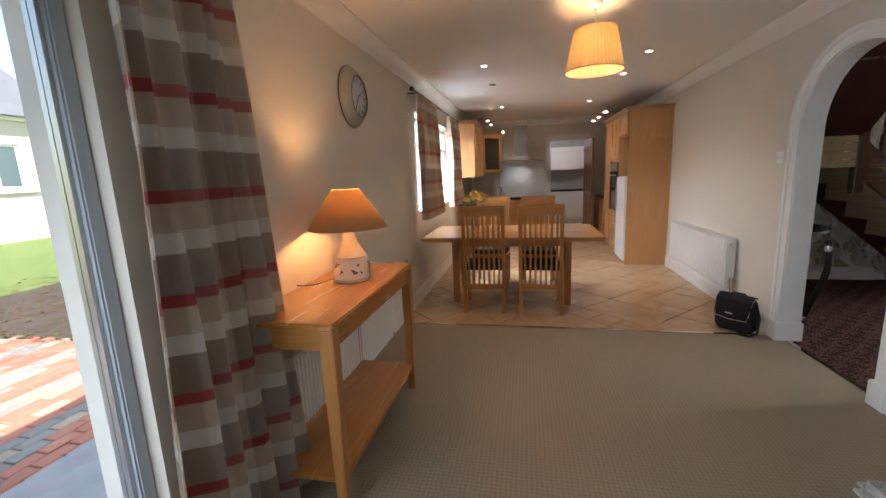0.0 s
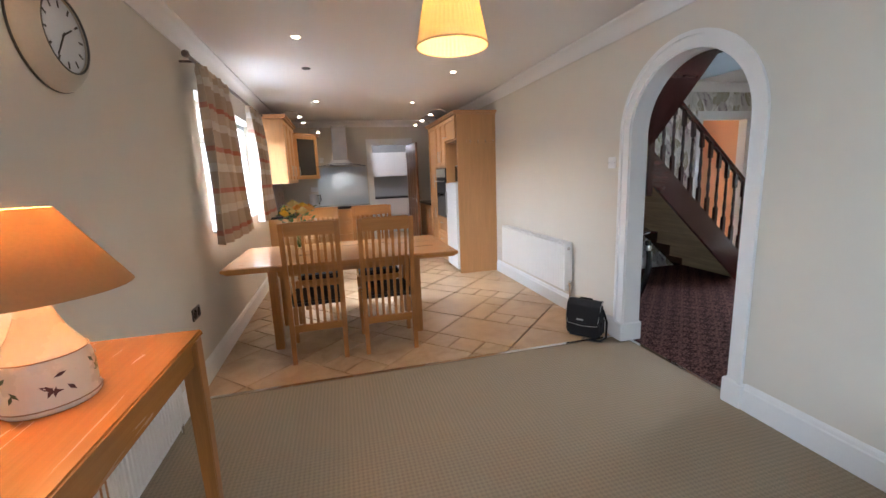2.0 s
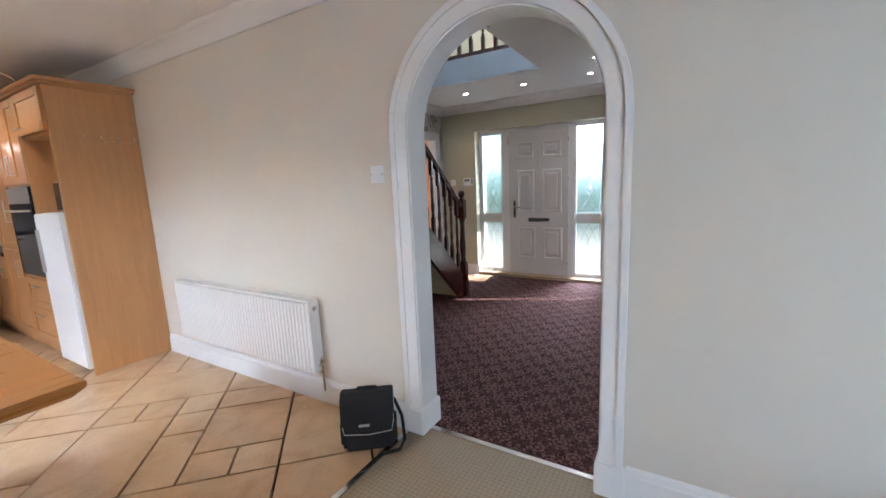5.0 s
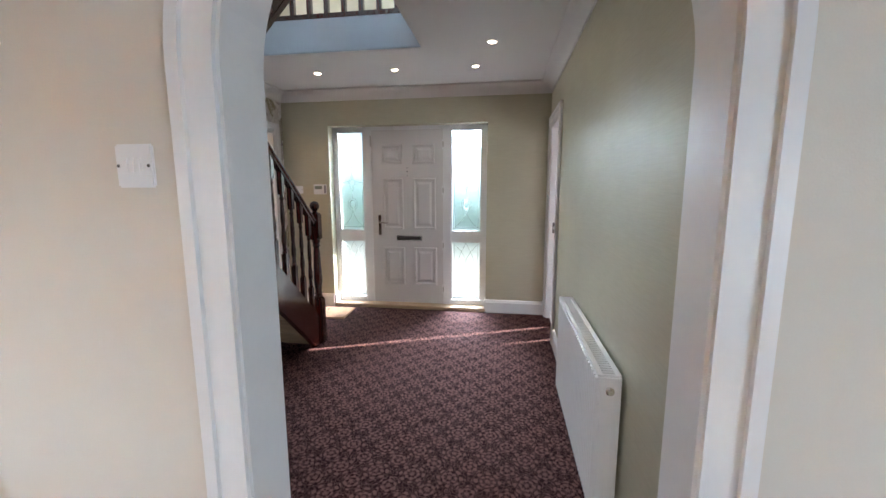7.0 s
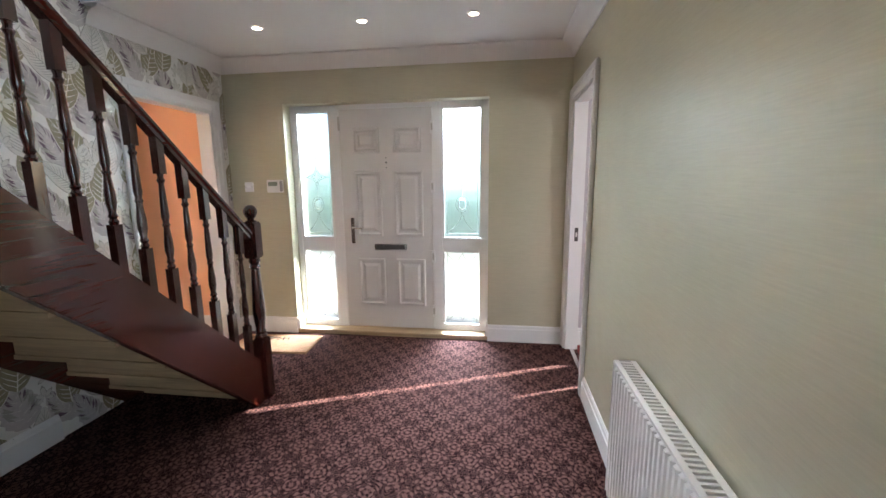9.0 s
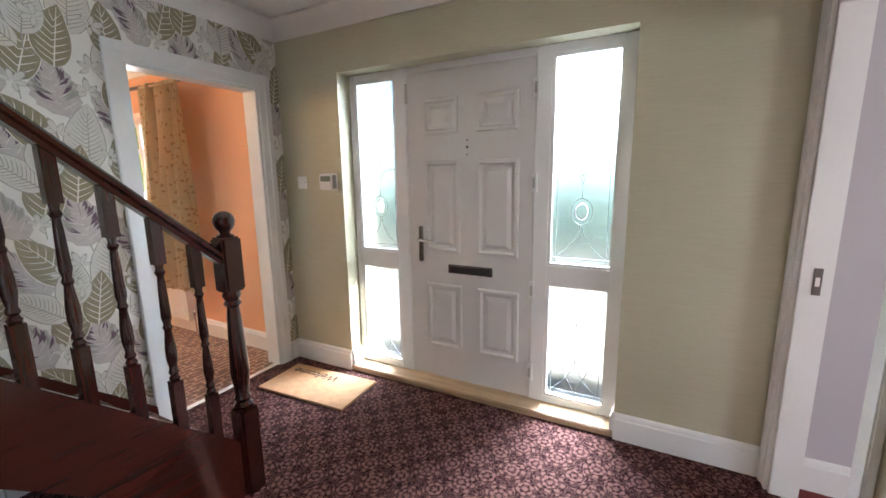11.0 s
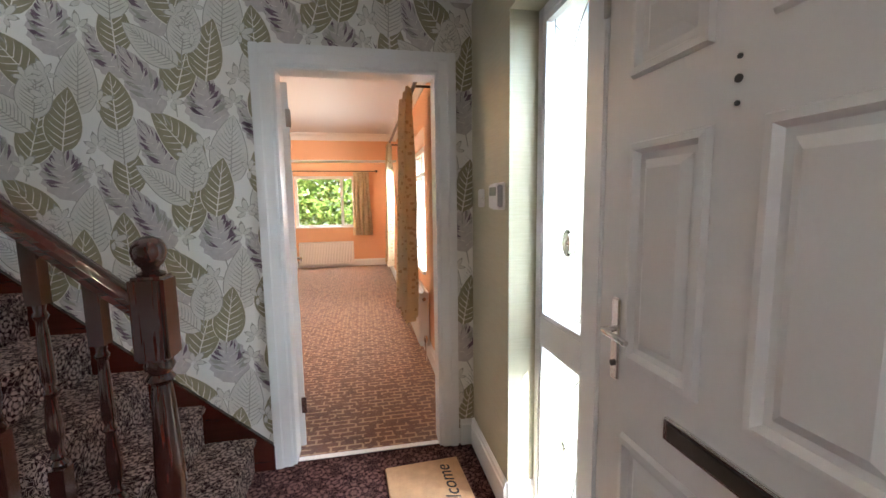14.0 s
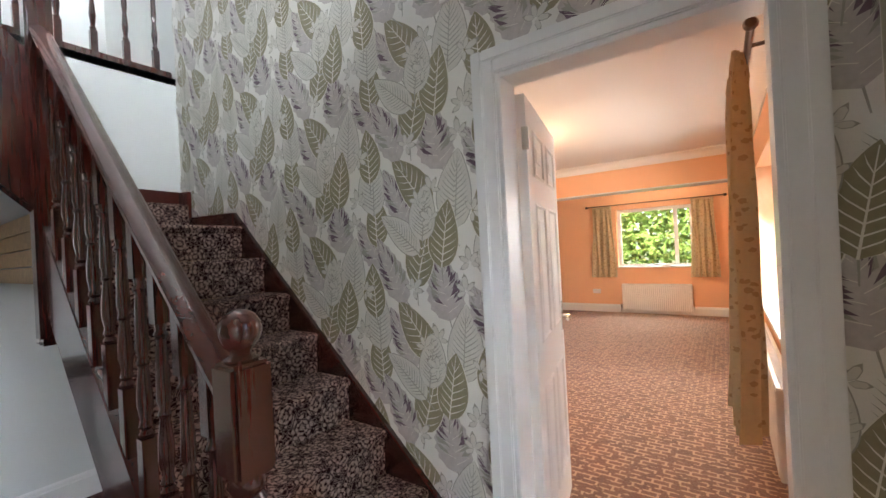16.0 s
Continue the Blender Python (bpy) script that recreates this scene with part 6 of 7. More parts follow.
def dining_chair():
    ob = thing("dining_chair", "light oak slat back dining chair with dark leather seat", "chair", "chairs round the table")
    w = 0.195
    # local y: forwards, back posts at y 0
    def lean(z):
        return 0.0 if z < 0.45 else -0.075 * (z - 0.45) / 0.65
    for s in (-1, 1):
        bm = bmesh.new()
        prev = None
        for z in (0.0, 0.22, 0.45, 0.70, 1.10):
            off = lean(z) - (0.03 * (0.45 - z) / 0.45 if z < 0.45 else 0)
            ring = [bm.verts.new((s * w + a * 0.018, off + b * 0.015, z)) for a, b in ((-1, -1), (1, -1), (1, 1), (-1, 1))]
            if prev:
                for i in range(4):
                    bm.faces.new((prev[i], prev[(i + 1) % 4], ring[(i + 1) % 4], ring[i]))
            else:
                bm.faces.new(ring[::-1])
            prev = ring
        bm.faces.new(prev)
        part("back_leg", bm, M_OAK_Z, ob, bevel=0.003)
        bm = bmesh.new()
        box(bm, (s * (w + 0.012) - 0.018, 0.40, 0), (s * (w + 0.012) + 0.018, 0.436, 0.44))
        part("front_leg", bm, M_OAK_Z, ob, bevel=0.004)
        bpart("side_rail", (s * (w + 0.004) - 0.010, 0.016, 0.385), (s * (w + 0.004) + 0.010, 0.40, 0.44), M_OAK_Y, ob)
    bpart("front_rail", (-w, 0.408, 0.385), (w, 0.428, 0.44), M_OAK, ob)
    bpart("lower_back_rail", (-w + 0.018, -0.014, 0.245), (w - 0.018, 0.004, 0.305), M_OAK, ob)
    bm = bmesh.new()
    prism(bm, [(lean(1.0) - 0.013, 1.0), (lean(1.0) + 0.013, 1.0), (lean(1.10) + 0.011, 1.105), (lean(1.10) - 0.011, 1.105)], 0, -w + 0.018, w - 0.018)
    part("top_rail", bm, M_OAK, ob, bevel=0.004)
    for i in range(7):
        x = -w + 0.018 + (2 * w - 0.036) * (i + 0.5) / 7
        bm = bmesh.new()
        prev = None
        for z in (0.30, 0.45, 0.75, 1.002):
            ring = [bm.verts.new((x + a * 0.0105, lean(z) + 0.012 * math.sin((z - 0.3) * 4.4) + b * 0.006 - (0.006 if z < 0.45 else 0), z)) for a, b in ((-1, -1), (1, -1), (1, 1), (-1, 1))]
            if prev:
                for k in range(4):
                    bm.faces.new((prev[k], prev[(k + 1) % 4], ring[(k + 1) % 4], ring[k]))
            prev = ring
        part("slat", bm, M_OAK_Z, ob)
    bm = bmesh.new()
    box(bm, (-w - 0.005, 0.012, 0.44), (w + 0.005, 0.44, 0.485))
    part("seat", bm, M_LEATHER, ob, "dark brown leather seat pad", bevel=0.016)
    return ob


chair = dining_chair()
chair.matrix_basis = pose(0.765, 4.39, 0, 0, 0, 0)
copy_thing(chair, pose(0.205, 4.39, 0, 0, 0, 1.5))
copy_thing(chair, pose(0.77, 5.66, 0, 0, 0, 180))
copy_thing(chair, pose(0.20, 5.70, 0, 0, 0, 178))


def flower_vase():
    ob = thing("flower_vase", "glass vase of yellow roses on the dining table", "vase of flowers", at=pose(0.05, 5.12, 0.765) @ Matrix.Diagonal((0.82, 0.82, 1.0, 1.0)))
    rng = random.Random(8)
    bm = bmesh.new()
    lathe(bm, [(0.04, 0.0), (0.042, 0.01), (0.035, 0.08), (0.045, 0.18), (0.058, 0.215), (0.054, 0.215), (0.042, 0.18), (0.031, 0.08), (0.034, 0.015)], seg=20)
    part("vase", bm, glass("vase_glass", 0.02, (0.9, 0.93, 0.9)), ob, "clear glass vase", smooth=True)
    mats = (plain("rose_yellow", (0.80, 0.50, 0.05), 0.6, 0.15, 30), plain("rose_cream", (0.80, 0.68, 0.30), 0.6, 0.12, 30), plain("rose_apricot", (0.75, 0.36, 0.08), 0.6, 0.12, 30))
    ml = plain("rose_leaf", (0.05, 0.13, 0.03), 0.5, 0.35, 20)
    stem = plain("stem_green", (0.07, 0.14, 0.04), 0.6)
    heads = []
    for k in range(13):
        a, r = k * 2.4, 0.03 + 0.115 * math.sqrt((k + 0.5) / 13)
        heads.append((r * math.cos(a) + 0.02, r * math.sin(a), 0.41 - 0.9 * r * r * 3 + rng.uniform(-0.02, 0.02)))
    for k, (hx, hy, hz) in enumerate(heads):
        bm = bmesh.new()
        s = rng.uniform(0.038, 0.052)
        for ring in range(4):
            cnt = 4 + ring
            for j in range(cnt):
                a = 2 * math.pi * j / cnt + ring * 0.7 + rng.uniform(-0.2, 0.2)
                rad = s * (0.22 + 0.26 * ring)
                wd = s * (0.42 + 0.10 * ring)
                top = s * (0.95 - 0.16 * ring)
                c, sn = math.cos(a), math.sin(a)
                pts = []
                for u, v, o in ((-0.6, -0.5, 0.5), (0.6, -0.5, 0.5), (1.0, 0.4, 1.0), (0.5, 1.0, 1.12), (-0.5, 1.0, 1.12), (-1.0, 0.4, 1.0)):
                    px, py = rad * o, u * wd
                    pts.append(bm.verts.new((hx + px * c - py * sn, hy + px * sn + py * c, hz + v * top)))
                bm.faces.new(pts)
        part("flower", bm, mats[(k * 7) % 3], ob)
        bm = bmesh.new()
        tube(bm, [(hx, hy, hz - 0.03), (hx * 0.4, hy * 0.4, 0.21), (hx * 0.1, hy * 0.1, 0.03)], 0.0025, 5)
        part("stem", bm, stem, ob)
    bm = bmesh.new()
    for k in range(70):
        a, r = rng.uniform(0, 6.28), rng.uniform(0.05, 0.18)
        p = Vector((r * math.cos(a) + 0.01, r * math.sin(a), 0.25 + rng.uniform(0, 0.15)))
        d = Vector((math.cos(a) + rng.uniform(-0.6, 0.6), math.sin(a) + rng.uniform(-0.6, 0.6), rng.uniform(-0.5, 0.8))).normalized()
        sd = d.cross(Vector((rng.uniform(-1, 1), rng.uniform(-1, 1), 1))).normalized() * 0.016
        L = rng.uniform(0.045, 0.075)
        nrm = d.cross(sd).normalized() * 0.005
        v = [bm.verts.new(q) for q in (p, p + d * L * 0.4 + sd + nrm, p + d * L, p + d * L * 0.4 - sd + nrm, p + d * L * 0.45)]
        bm.faces.new((v[0], v[1], v[4])), bm.faces.new((v[1], v[2], v[4])), bm.faces.new((v[2], v[3], v[4])), bm.faces.new((v[3], v[0], v[4]))
    part("leaves", bm, ml, ob)
    return ob


flower_vase()


def shoulder_bag():
    ob = thing("shoulder_bag", "black padded shoulder bag leaning by the skirting", "bag", at=pose(2.385, 4.125, 0, 0, 0, -52) @ Matrix.Scale(0.93, 4))
    bm = bmesh.new()
    prism(bm, [(-0.075, 0.0), (0.085, 0.0), (0.09, 0.06), (0.075, 0.26), (0.05, 0.315), (-0.02, 0.325), (-0.05, 0.29), (-0.07, 0.1)], 0, -0.145, 0.145)
    bmesh.ops.bevel(bm, geom=list(bm.edges), offset=0.022, segments=3, affect='EDGES')
    part("body", bm, M_BLACK, ob, smooth=True)
    bm = bmesh.new()
    prism(bm, [(-0.075, 0.13), (-0.088, 0.14), (-0.068, 0.30), (-0.02, 0.342), (0.05, 0.330), (0.05, 0.318), (-0.02, 0.328), (-0.055, 0.292)], 0, -0.148, 0.148)
    part("flap", bm, M_BLACK, ob, bevel=0.005)
    bm = bmesh.new()
    tube(bm, [(-0.14, -0.085, 0.17), (-0.13, -0.091, 0.13), (0.0, -0.093, 0.118), (0.13, -0.091, 0.13), (0.142, -0.083, 0.18), (0.15, -0.05, 0.30), (0.15, 0.0, 0.338)], 0.0028, 6)
    part("piping", bm, plain("grey_piping", (0.45, 0.44, 0.42), 0.5), ob)
    bpart("maker_badge", (-0.05, -0.0905, 0.165), (0.01, -0.0835, 0.178), plain("badge_grey", (0.4, 0.4, 0.4), 0.5), ob, bevel=0)
    for s in (-1, 1):
        bpart("side_pocket", (s * 0.145 - 0.014, -0.05, 0.03), (s * 0.145 + 0.014, 0.06, 0.17), M_BLACK, ob, bevel=0.01)
    bm = bmesh.new()
    tube(bm, [(0.15, 0.02, 0.26), (0.19, 0.0, 0.16), (0.20, -0.04, 0.03), (0.17, -0.10, 0.012), (0.08, -0.12, 0.012)], 0.010, 6)
    part("strap", bm, M_BLACK, ob)
    bm = bmesh.new()
    tube(bm, [(-0.06, 0.02, 0.325), (-0.05, 0.02, 0.345), (0.05, 0.02, 0.345), (0.06, 0.02, 0.325)], 0.008, 6)
    part("grab_loop", bm, M_BLACK, ob)
    return ob


shoulder_bag()

# ---- hall: dark side table near the arch ----
def hall_table():
    ob = thing("side_table", "black lacquered half round side table with chrome trim", "side table", at=pose(XH + 0.024, 4.42, 0))
    ml = plain("black_lacquer", (0.012, 0.011, 0.012), 0.15, 0.1, 6, 0.0)
    n = 20

    def half(bm, rx, ry, z0, z1):
        pts = [(rx * math.sin(math.pi * i / n), -ry * math.cos(math.pi * i / n)) for i in range(n + 1)]
        prism(bm, pts, 2, z0, z1)
    bm = bmesh.new()
    half(bm, 0.34, 0.40, 0.835, 0.862)
    part("tabletop", bm, ml, ob, "black gloss half round top", bevel=0.005)
    bm = bmesh.new()
    half(bm, 0.30, 0.35, 0.765, 0.835)
    part("apron", bm, ml, ob)
    bm = bmesh.new()
    tube(bm, [(0.342 * math.sin(math.pi * i / n), -0.402 * math.cos(math.pi * i / n), 0.849) for i in range(n + 1)], 0.006, 6)
    part("edge_trim", bm, M_CHROME, ob, "chrome edge strip", smooth=True)
    for lx, ly in ((0.245, -0.26), (0.245, 0.26), (0.05, -0.31), (0.05, 0.31)):
        bm = bmesh.new()
        pts = []
        for t in range(13):
            f = t / 12
            r = 1.0 + 0.10 * math.sin(math.pi * f * 1.6) - 0.18 * f
            pts.append((lx * r, ly * r, 0.765 * (1 - f) + 0.018 * f))
        tube(bm, pts, 0.024, 8)
        leg = part("leg", bm, ml, ob, "curved black leg", smooth=True)
        for k in (1, 11):
            bm = bmesh.new()
            p = Vector(pts[k])
            lathe(bm, [(0.027, -0.022), (0.030, 0.0), (0.027, 0.022)], tuple(p), 10)
            part("collar", bm, M_CHROME, leg, "chrome collar", smooth=True)
    return ob


hall_table()


# ---- dining end: low stone topped stool near the path ----
def low_table():
    ob = thing("low_table", "low round edged grey marble table on a dark base", "low table", at=pose(2.14, 1.525, 0, 0, 0, 0))
    m, nt, b = nodes_of("grey_marble")
    v = coords(nt)
    n1 = noise_tex(nt, v, 9, 8, 0.7, 1.2)
    nt.links.new(ramp(nt, n1, ((0.35, (0.22, 0.21, 0.20)), (0.5, (0.42, 0.41, 0.39)), (0.66, (0.62, 0.62, 0.60)))), b.inputs["Base Color"])
    b.inputs["Roughness"].default_value = 0.3
    bm = bmesh.new()
    box(bm, (-0.42, -0.55, 0.26), (0.42, 0.36, 0.34))
    bmesh.ops.bevel(bm, geom=list(bm.edges), offset=0.035, segments=4, affect='EDGES')
    part("tabletop", bm, m, ob, "grey veined marble top", smooth=True)
    bm = bmesh.new()
    box(bm, (-0.45, -0.48, 0.0), (0.40, 0.22, 0.262))
    part("base", bm, M_LEATHER, ob, bevel=0.04)
    return ob


low_table()


# ---- kitchen ----
M_WORKTOP = plain("dark_worktop", (0.022, 0.018, 0.018), 0.25, 0.3, 60, 0.02, 200)


def cab_door(parent, origin, u, w, z0, z1, n, material=None, handle=None, glazed=None):
    """Shaker door: stiles, rails and panel. origin: lower corner on the plan, u: way along, n: way out (unit vectors on the plan)."""
    mt = material or M_BEECH
    door = new("door")
    door.parent = parent
    o = Vector((origin[0], origin[1], 0))
    uu, nn = Vector((u[0], u[1], 0)), Vector((n[0], n[1], 0))

    def piece(nm, a, b, za, zb, d0, d1, mat, lab=""):
        bm = bmesh.new()
        vs = [bm.verts.new(o + uu * s + nn * d + Vector((0, 0, z))) for s in (a, b) for d in (d0, d1) for z in (za, zb)]
        for f in ((0, 1, 3, 2), (4, 6, 7, 5), (0, 4, 5, 1), (2, 3, 7, 6), (0, 2, 6, 4), (1, 5, 7, 3)):
            bm.faces.new([vs[i] for i in f])
        return part(nm, bm, mat, door, lab, bevel=0.0025 if mat is not M_GLASS else 0)
    s = 0.06
    g = 0.0025
    piece("stile", g, s, z0 + g, z1 - g, 0, 0.02, mt)
    piece("stile", w - s, w - g, z0 + g, z1 - g, 0, 0.02, mt)
    piece("rail", s, w - s, z0 + g, z0 + s, 0, 0.02, mt)
    piece("rail", s, w - s, z1 - s, z1 - g, 0, 0.02, mt)
    piece("panel", s, w - s, z0 + s, z1 - s, 0.002, 0.009, glazed or mt)
    if handle:
        hu, hz0, hz1 = handle
        bm = bmesh.new()
        p = o + uu * hu + nn * 0.02
        if hz0 == hz1:
            a, c = p - uu * 0.06, p + uu * 0.06
        else:
            a, c = p.copy(), p.copy()
        a.z, c.z = hz0, hz1
        q = nn * 0.028
        tube(bm, [a, a + q, c + q, c], 0.005, 6)
        part("handle", bm, M_STEEL, door, "steel bar handle", smooth=True)
    return door


def cabinet(name, label, lo, hi, n, doors, material=None, plinth=0.0, group=""):
    """Carcass box with doors given as (start, width, z0, z1, handle, glazed) along the front."""
    mt = material or M_BEECH
    ob = thing(name, label, "cabinet", group)
    bpart("body", (lo[0], lo[1], lo[2] + plinth), hi, mt, ob, bevel=0.002)
    if plinth:
        c = 0.05
        bpart("plinth", (lo[0] + (c if n[0] < 0 else 0), lo[1] + (c if n[1] < 0 else 0), lo[2]), (hi[0] - (c if n[0] > 0 else 0), hi[1] - (c if n[1] > 0 else 0), lo[2] + plinth), mt, ob)
    for d in doors:
        s, w, z0, z1, hd = d[:5]
        gl = d[5] if len(d) > 5 else None
        if n[0]:
            org = (hi[0] if n[0] > 0 else lo[0], lo[1] + s)
            u = (0, 1)
        else:
            org = (lo[0] + s, hi[1] if n[1] > 0 else lo[1])
            u = (1, 0)
        cab_door(ob, org, u, w, z0, z1, n, mt, hd, gl)
    return ob


# tall run against the arch wall: end panel, appliance niche, oven tower, larder
TX, TT = 2.03, 2.19
def tall_run():
    ob = thing("tall_cabinet_end", "beech end panel of the tall kitchen units with hooks", "cabinet")
    bpart("side_panel", (TX + 0.01, 6.64, 0.0), (XR - 0.004, 6.665, TT), M_BEECH, ob, bevel=0.002)
    bm = bmesh.new()
    for lo, hi in (((TX - 0.03, 6.60, TT), (XR - 0.004, 8.38, TT + 0.02)), ((TX - 0.05, 6.575, TT + 0.02), (XR - 0.004, 8.40, TT + 0.045))):
        box(bm, lo, hi)
    part("cornice", bm, M_BEECH, ob, bevel=0.006)
    bpart("back_panel", (XR - 0.02, 6.665, 0.0), (XR - 0.004, 7.27, TT), M_BEECH, ob)
    bpart("side_panel", (TX + 0.01, 7.25, 0.0), (XR - 0.02, 7.27, TT), M_BEECH, ob)
    bpart("shelf", (TX + 0.02, 6.665, 1.86), (XR - 0.02, 7.25, 1.88), M_BEECH, ob)
    cab_door(ob, (TX + 0.01, 6.665), (0, 1), 0.585, 1.88, TT - 0.005, (-1, 0), None, (0.5, 1.93, 1.93))
    rack = bpart("hook_rail", (2.17, 6.628, 1.81), (2.585, 6.64, 1.86), M_BEECH, ob, bevel=0.003)
    for i in range(4):
        bm = bmesh.new()
        x = 2.215 + 0.11 * i
        tube(bm, [(x, 6.63, 1.84), (x, 6.605, 1.838), (x, 6.592, 1.822), (x, 6.598, 1.806), (x, 6.61, 1.808)], 0.004, 6)
        lathe(bm, [(0.009, -0.004), (0.009, 0.004)], (x, 6.61, 1.842), 8)
        part("hook", bm, M_CHROME, rack, "chrome coat hook", smooth=True)


tall_run()


def fridge():
    ob = thing("fridge", "white under counter fridge standing in the niche", "fridge")
    bpart("body", (TX + 0.03, 6.68, 0.03), (XR - 0.03, 7.235, 1.28), M_WHITEGOODS, ob, bevel=0.006)
    bpart("door", (TX - 0.015, 6.68, 0.05), (TX + 0.028, 7.235, 1.275), M_WHITEGOODS, ob, bevel=0.008)
    bpart("handle", (TX - 0.035, 7.17, 0.8), (TX - 0.015, 7.20, 1.15), M_STEEL, ob, bevel=0.004)
    bpart("foot", (TX + 0.06, 6.70, 0.0), (XR - 0.06, 7.21, 0.03), M_BLACK, ob)


fridge()


def small_box_appliance():
    ob = thing("microwave", "small dark fronted microwave on top of the fridge", "microwave")
    bpart("body", (2.16, 6.72, 1.281), (2.50, 7.16, 1.53), M_STEEL, ob, bevel=0.006)
    bpart("door", (2.145, 6.80, 1.295), (2.162, 7.15, 1.515), M_BLACKGLASS, ob, bevel=0.004)
    bpart("control_panel", (2.148, 6.73, 1.295), (2.162, 6.795, 1.515), M_DARKMETAL, ob, bevel=0.003)


small_box_appliance()


def oven_tower():
    ob = cabinet("oven_tower", "beech tall unit with a built in black oven", (TX + 0.02, 7.272, 0.0), (XR - 0.004, 7.86, TT), (-1, 0),
                 [(0.0, 0.294, 1.52, TT - 0.005, (0.25, 1.60, 1.75)), (0.294, 0.294, 1.52, TT - 0.005, (0.045, 1.60, 1.75)), (0.0, 0.588, 0.44, 0.71, (0.29, 0.64, 0.64)), (0.0, 0.588, 0.14, 0.44, (0.29, 0.38, 0.38))], plinth=0.12)
    ov = bpart("oven", (TX - 0.004, 7.285, 0.74), (TX + 0.03, 7.85, 1.50), M_BLACKGLASS, ob, "black glass built in oven", bevel=0.004)
    bpart("control_panel", (TX - 0.008, 7.29, 1.36), (TX - 0.003, 7.845, 1.49), M_STEEL, ov, bevel=0.002)
    bm = bmesh.new()
    tube(bm, [(TX - 0.006, 7.34, 1.30), (TX - 0.045, 7.34, 1.30), (TX - 0.045, 7.80, 1.30), (TX - 0.006, 7.80, 1.30)], 0.009, 8)
    part("oven_handle", bm, M_STEEL, ov, smooth=True)


oven_tower()
cabinet("larder_cabinet", "tall beech larder unit beside the oven", (TX + 0.02, 7.862, 0.0), (XR - 0.004, 8.36, TT), (-1, 0), [(0.0, 0.498, 0.95, TT - 0.005, (0.05, 1.2, 1.4)), (0.0, 0.498, 0.14, 0.945, (0.05, 0.7, 0.85))], plinth=0.12)
cabinet("base_cabinet", "beech base unit below the dark worktop", (TX + 0.02, 8.362, 0.0), (XR - 0.004, YK - 0.004, 0.86), (-1, 0), [(0.0, 0.51, 0.14, 0.85, (0.06, 0.65, 0.8)), (0.51, 0.51, 0.14, 0.85, (0.45, 0.65, 0.8))], plinth=0.12)
tagged(slab("worktop", (TX - 0.01, 8.364, 0.862), (XR - 0.004, YK - 0.004, 0.90), M_WORKTOP, "dark stone effect worktop by the larder", "worktop"), kind="thing")
cabinet("wall_cabinet", "dark stained wall unit by the utility door", (2.28, 8.42, 1.45), (XR - 0.004, YK - 0.004, 2.15), (-1, 0), [(0.0, 0.48, 1.455, 2.145, (0.05, 1.5, 1.65)), (0.48, 0.49, 1.455, 2.145, (0.44, 1.5, 1.65))])

# run along the window wall and the kitchen end
LX = XL + 0.33
cabinet("wall_cabinet", "beech wall unit on the window wall", (XL + 0.004, 7.34, 1.36), (LX, 8.70, 2.24), (1, 0), [(0.0, 0.45, 1.365, 2.235, (0.40, 1.47, 1.62)), (0.45, 0.45, 1.365, 2.235, (0.05, 1.47, 1.62)), (0.90, 0.46, 1.365, 2.235, (0.05, 1.47, 1.62))])
bm_c = bmesh.new()
box(bm_c, (XL + 0.004, 7.30, 2.242), (LX + 0.05, 8.70, 2.27))
box(bm_c, (XL + 0.004, 7.28, 2.27), (LX + 0.07, 8.70, 2.292))
tagged(finish("cabinet_cornice", bm_c, M_BEECH, bevel=0.006), "beech cornice moulding on the wall units", "cornice")


def corner_cabinet():
    ob = thing("corner_cabinet", "beech corner wall cabinet with a glazed door", "cabinet")
    p = [(XL + 0.004, 8.702), (LX, 8.702), (0.11, YK - 0.336), (0.11, YK - 0.004), (XL + 0.004, YK - 0.004)]
    bm = bmesh.new()
    prism(bm, p, 2, 1.42, 2.17)
    part("body", bm, M_BEECH, ob, bevel=0.002)
    bm = bmesh.new()
    prism(bm, [(XL + 0.004, 8.702), (LX + 0.05, 8.702), (0.16, YK - 0.36), (0.16, YK - 0.004), (XL + 0.004, YK - 0.004)], 2, 2.172, 2.20)
    part("cornice", bm, M_BEECH, ob, bevel=0.005)
    d = Vector((0.11 - LX, YK - 0.336 - 8.702))
    w = d.length
    u = d / w
    cab_door(ob, (LX + 0.002, 8.704), (u.x, u.y), w, 1.425, 2.165, (u.y, -u.x), None, (0.05, 1.47, 1.62), plain("leaded_dark_glass", (0.05, 0.045, 0.04), 0.08))


corner_cabinet()
cabinet("base_cabinet", "beech base units along the window wall", (XL + 0.004, 7.45, 0.0), (XL + 0.58, 8.80, 0.86), (1, 0), [(0.0, 0.45, 0.14, 0.85, (0.40, 0.65, 0.8)), (0.45, 0.45, 0.14, 0.85, (0.05, 0.65, 0.8)), (0.90, 0.44, 0.14, 0.85, (0.05, 0.65, 0.8))], plinth=0.12)
cabinet("drawer_cabinet", "beech drawer unit below the hob", (XL + 0.60, YK - 0.58, 0.0), (0.99, YK - 0.004, 0.86), (0, -1),
        [(0.0, 0.46, z0, z1, (0.23, (z0 + z1) / 2, (z0 + z1) / 2)) for z0, z1 in ((0.14, 0.40), (0.40, 0.63), (0.63, 0.85))] + [(0.46, 0.46, z0, z1, (0.23, (z0 + z1) / 2, (z0 + z1) / 2)) for z0, z1 in ((0.14, 0.40), (0.40, 0.63), (0.63, 0.85))], plinth=0.12)
bm_w = bmesh.new()
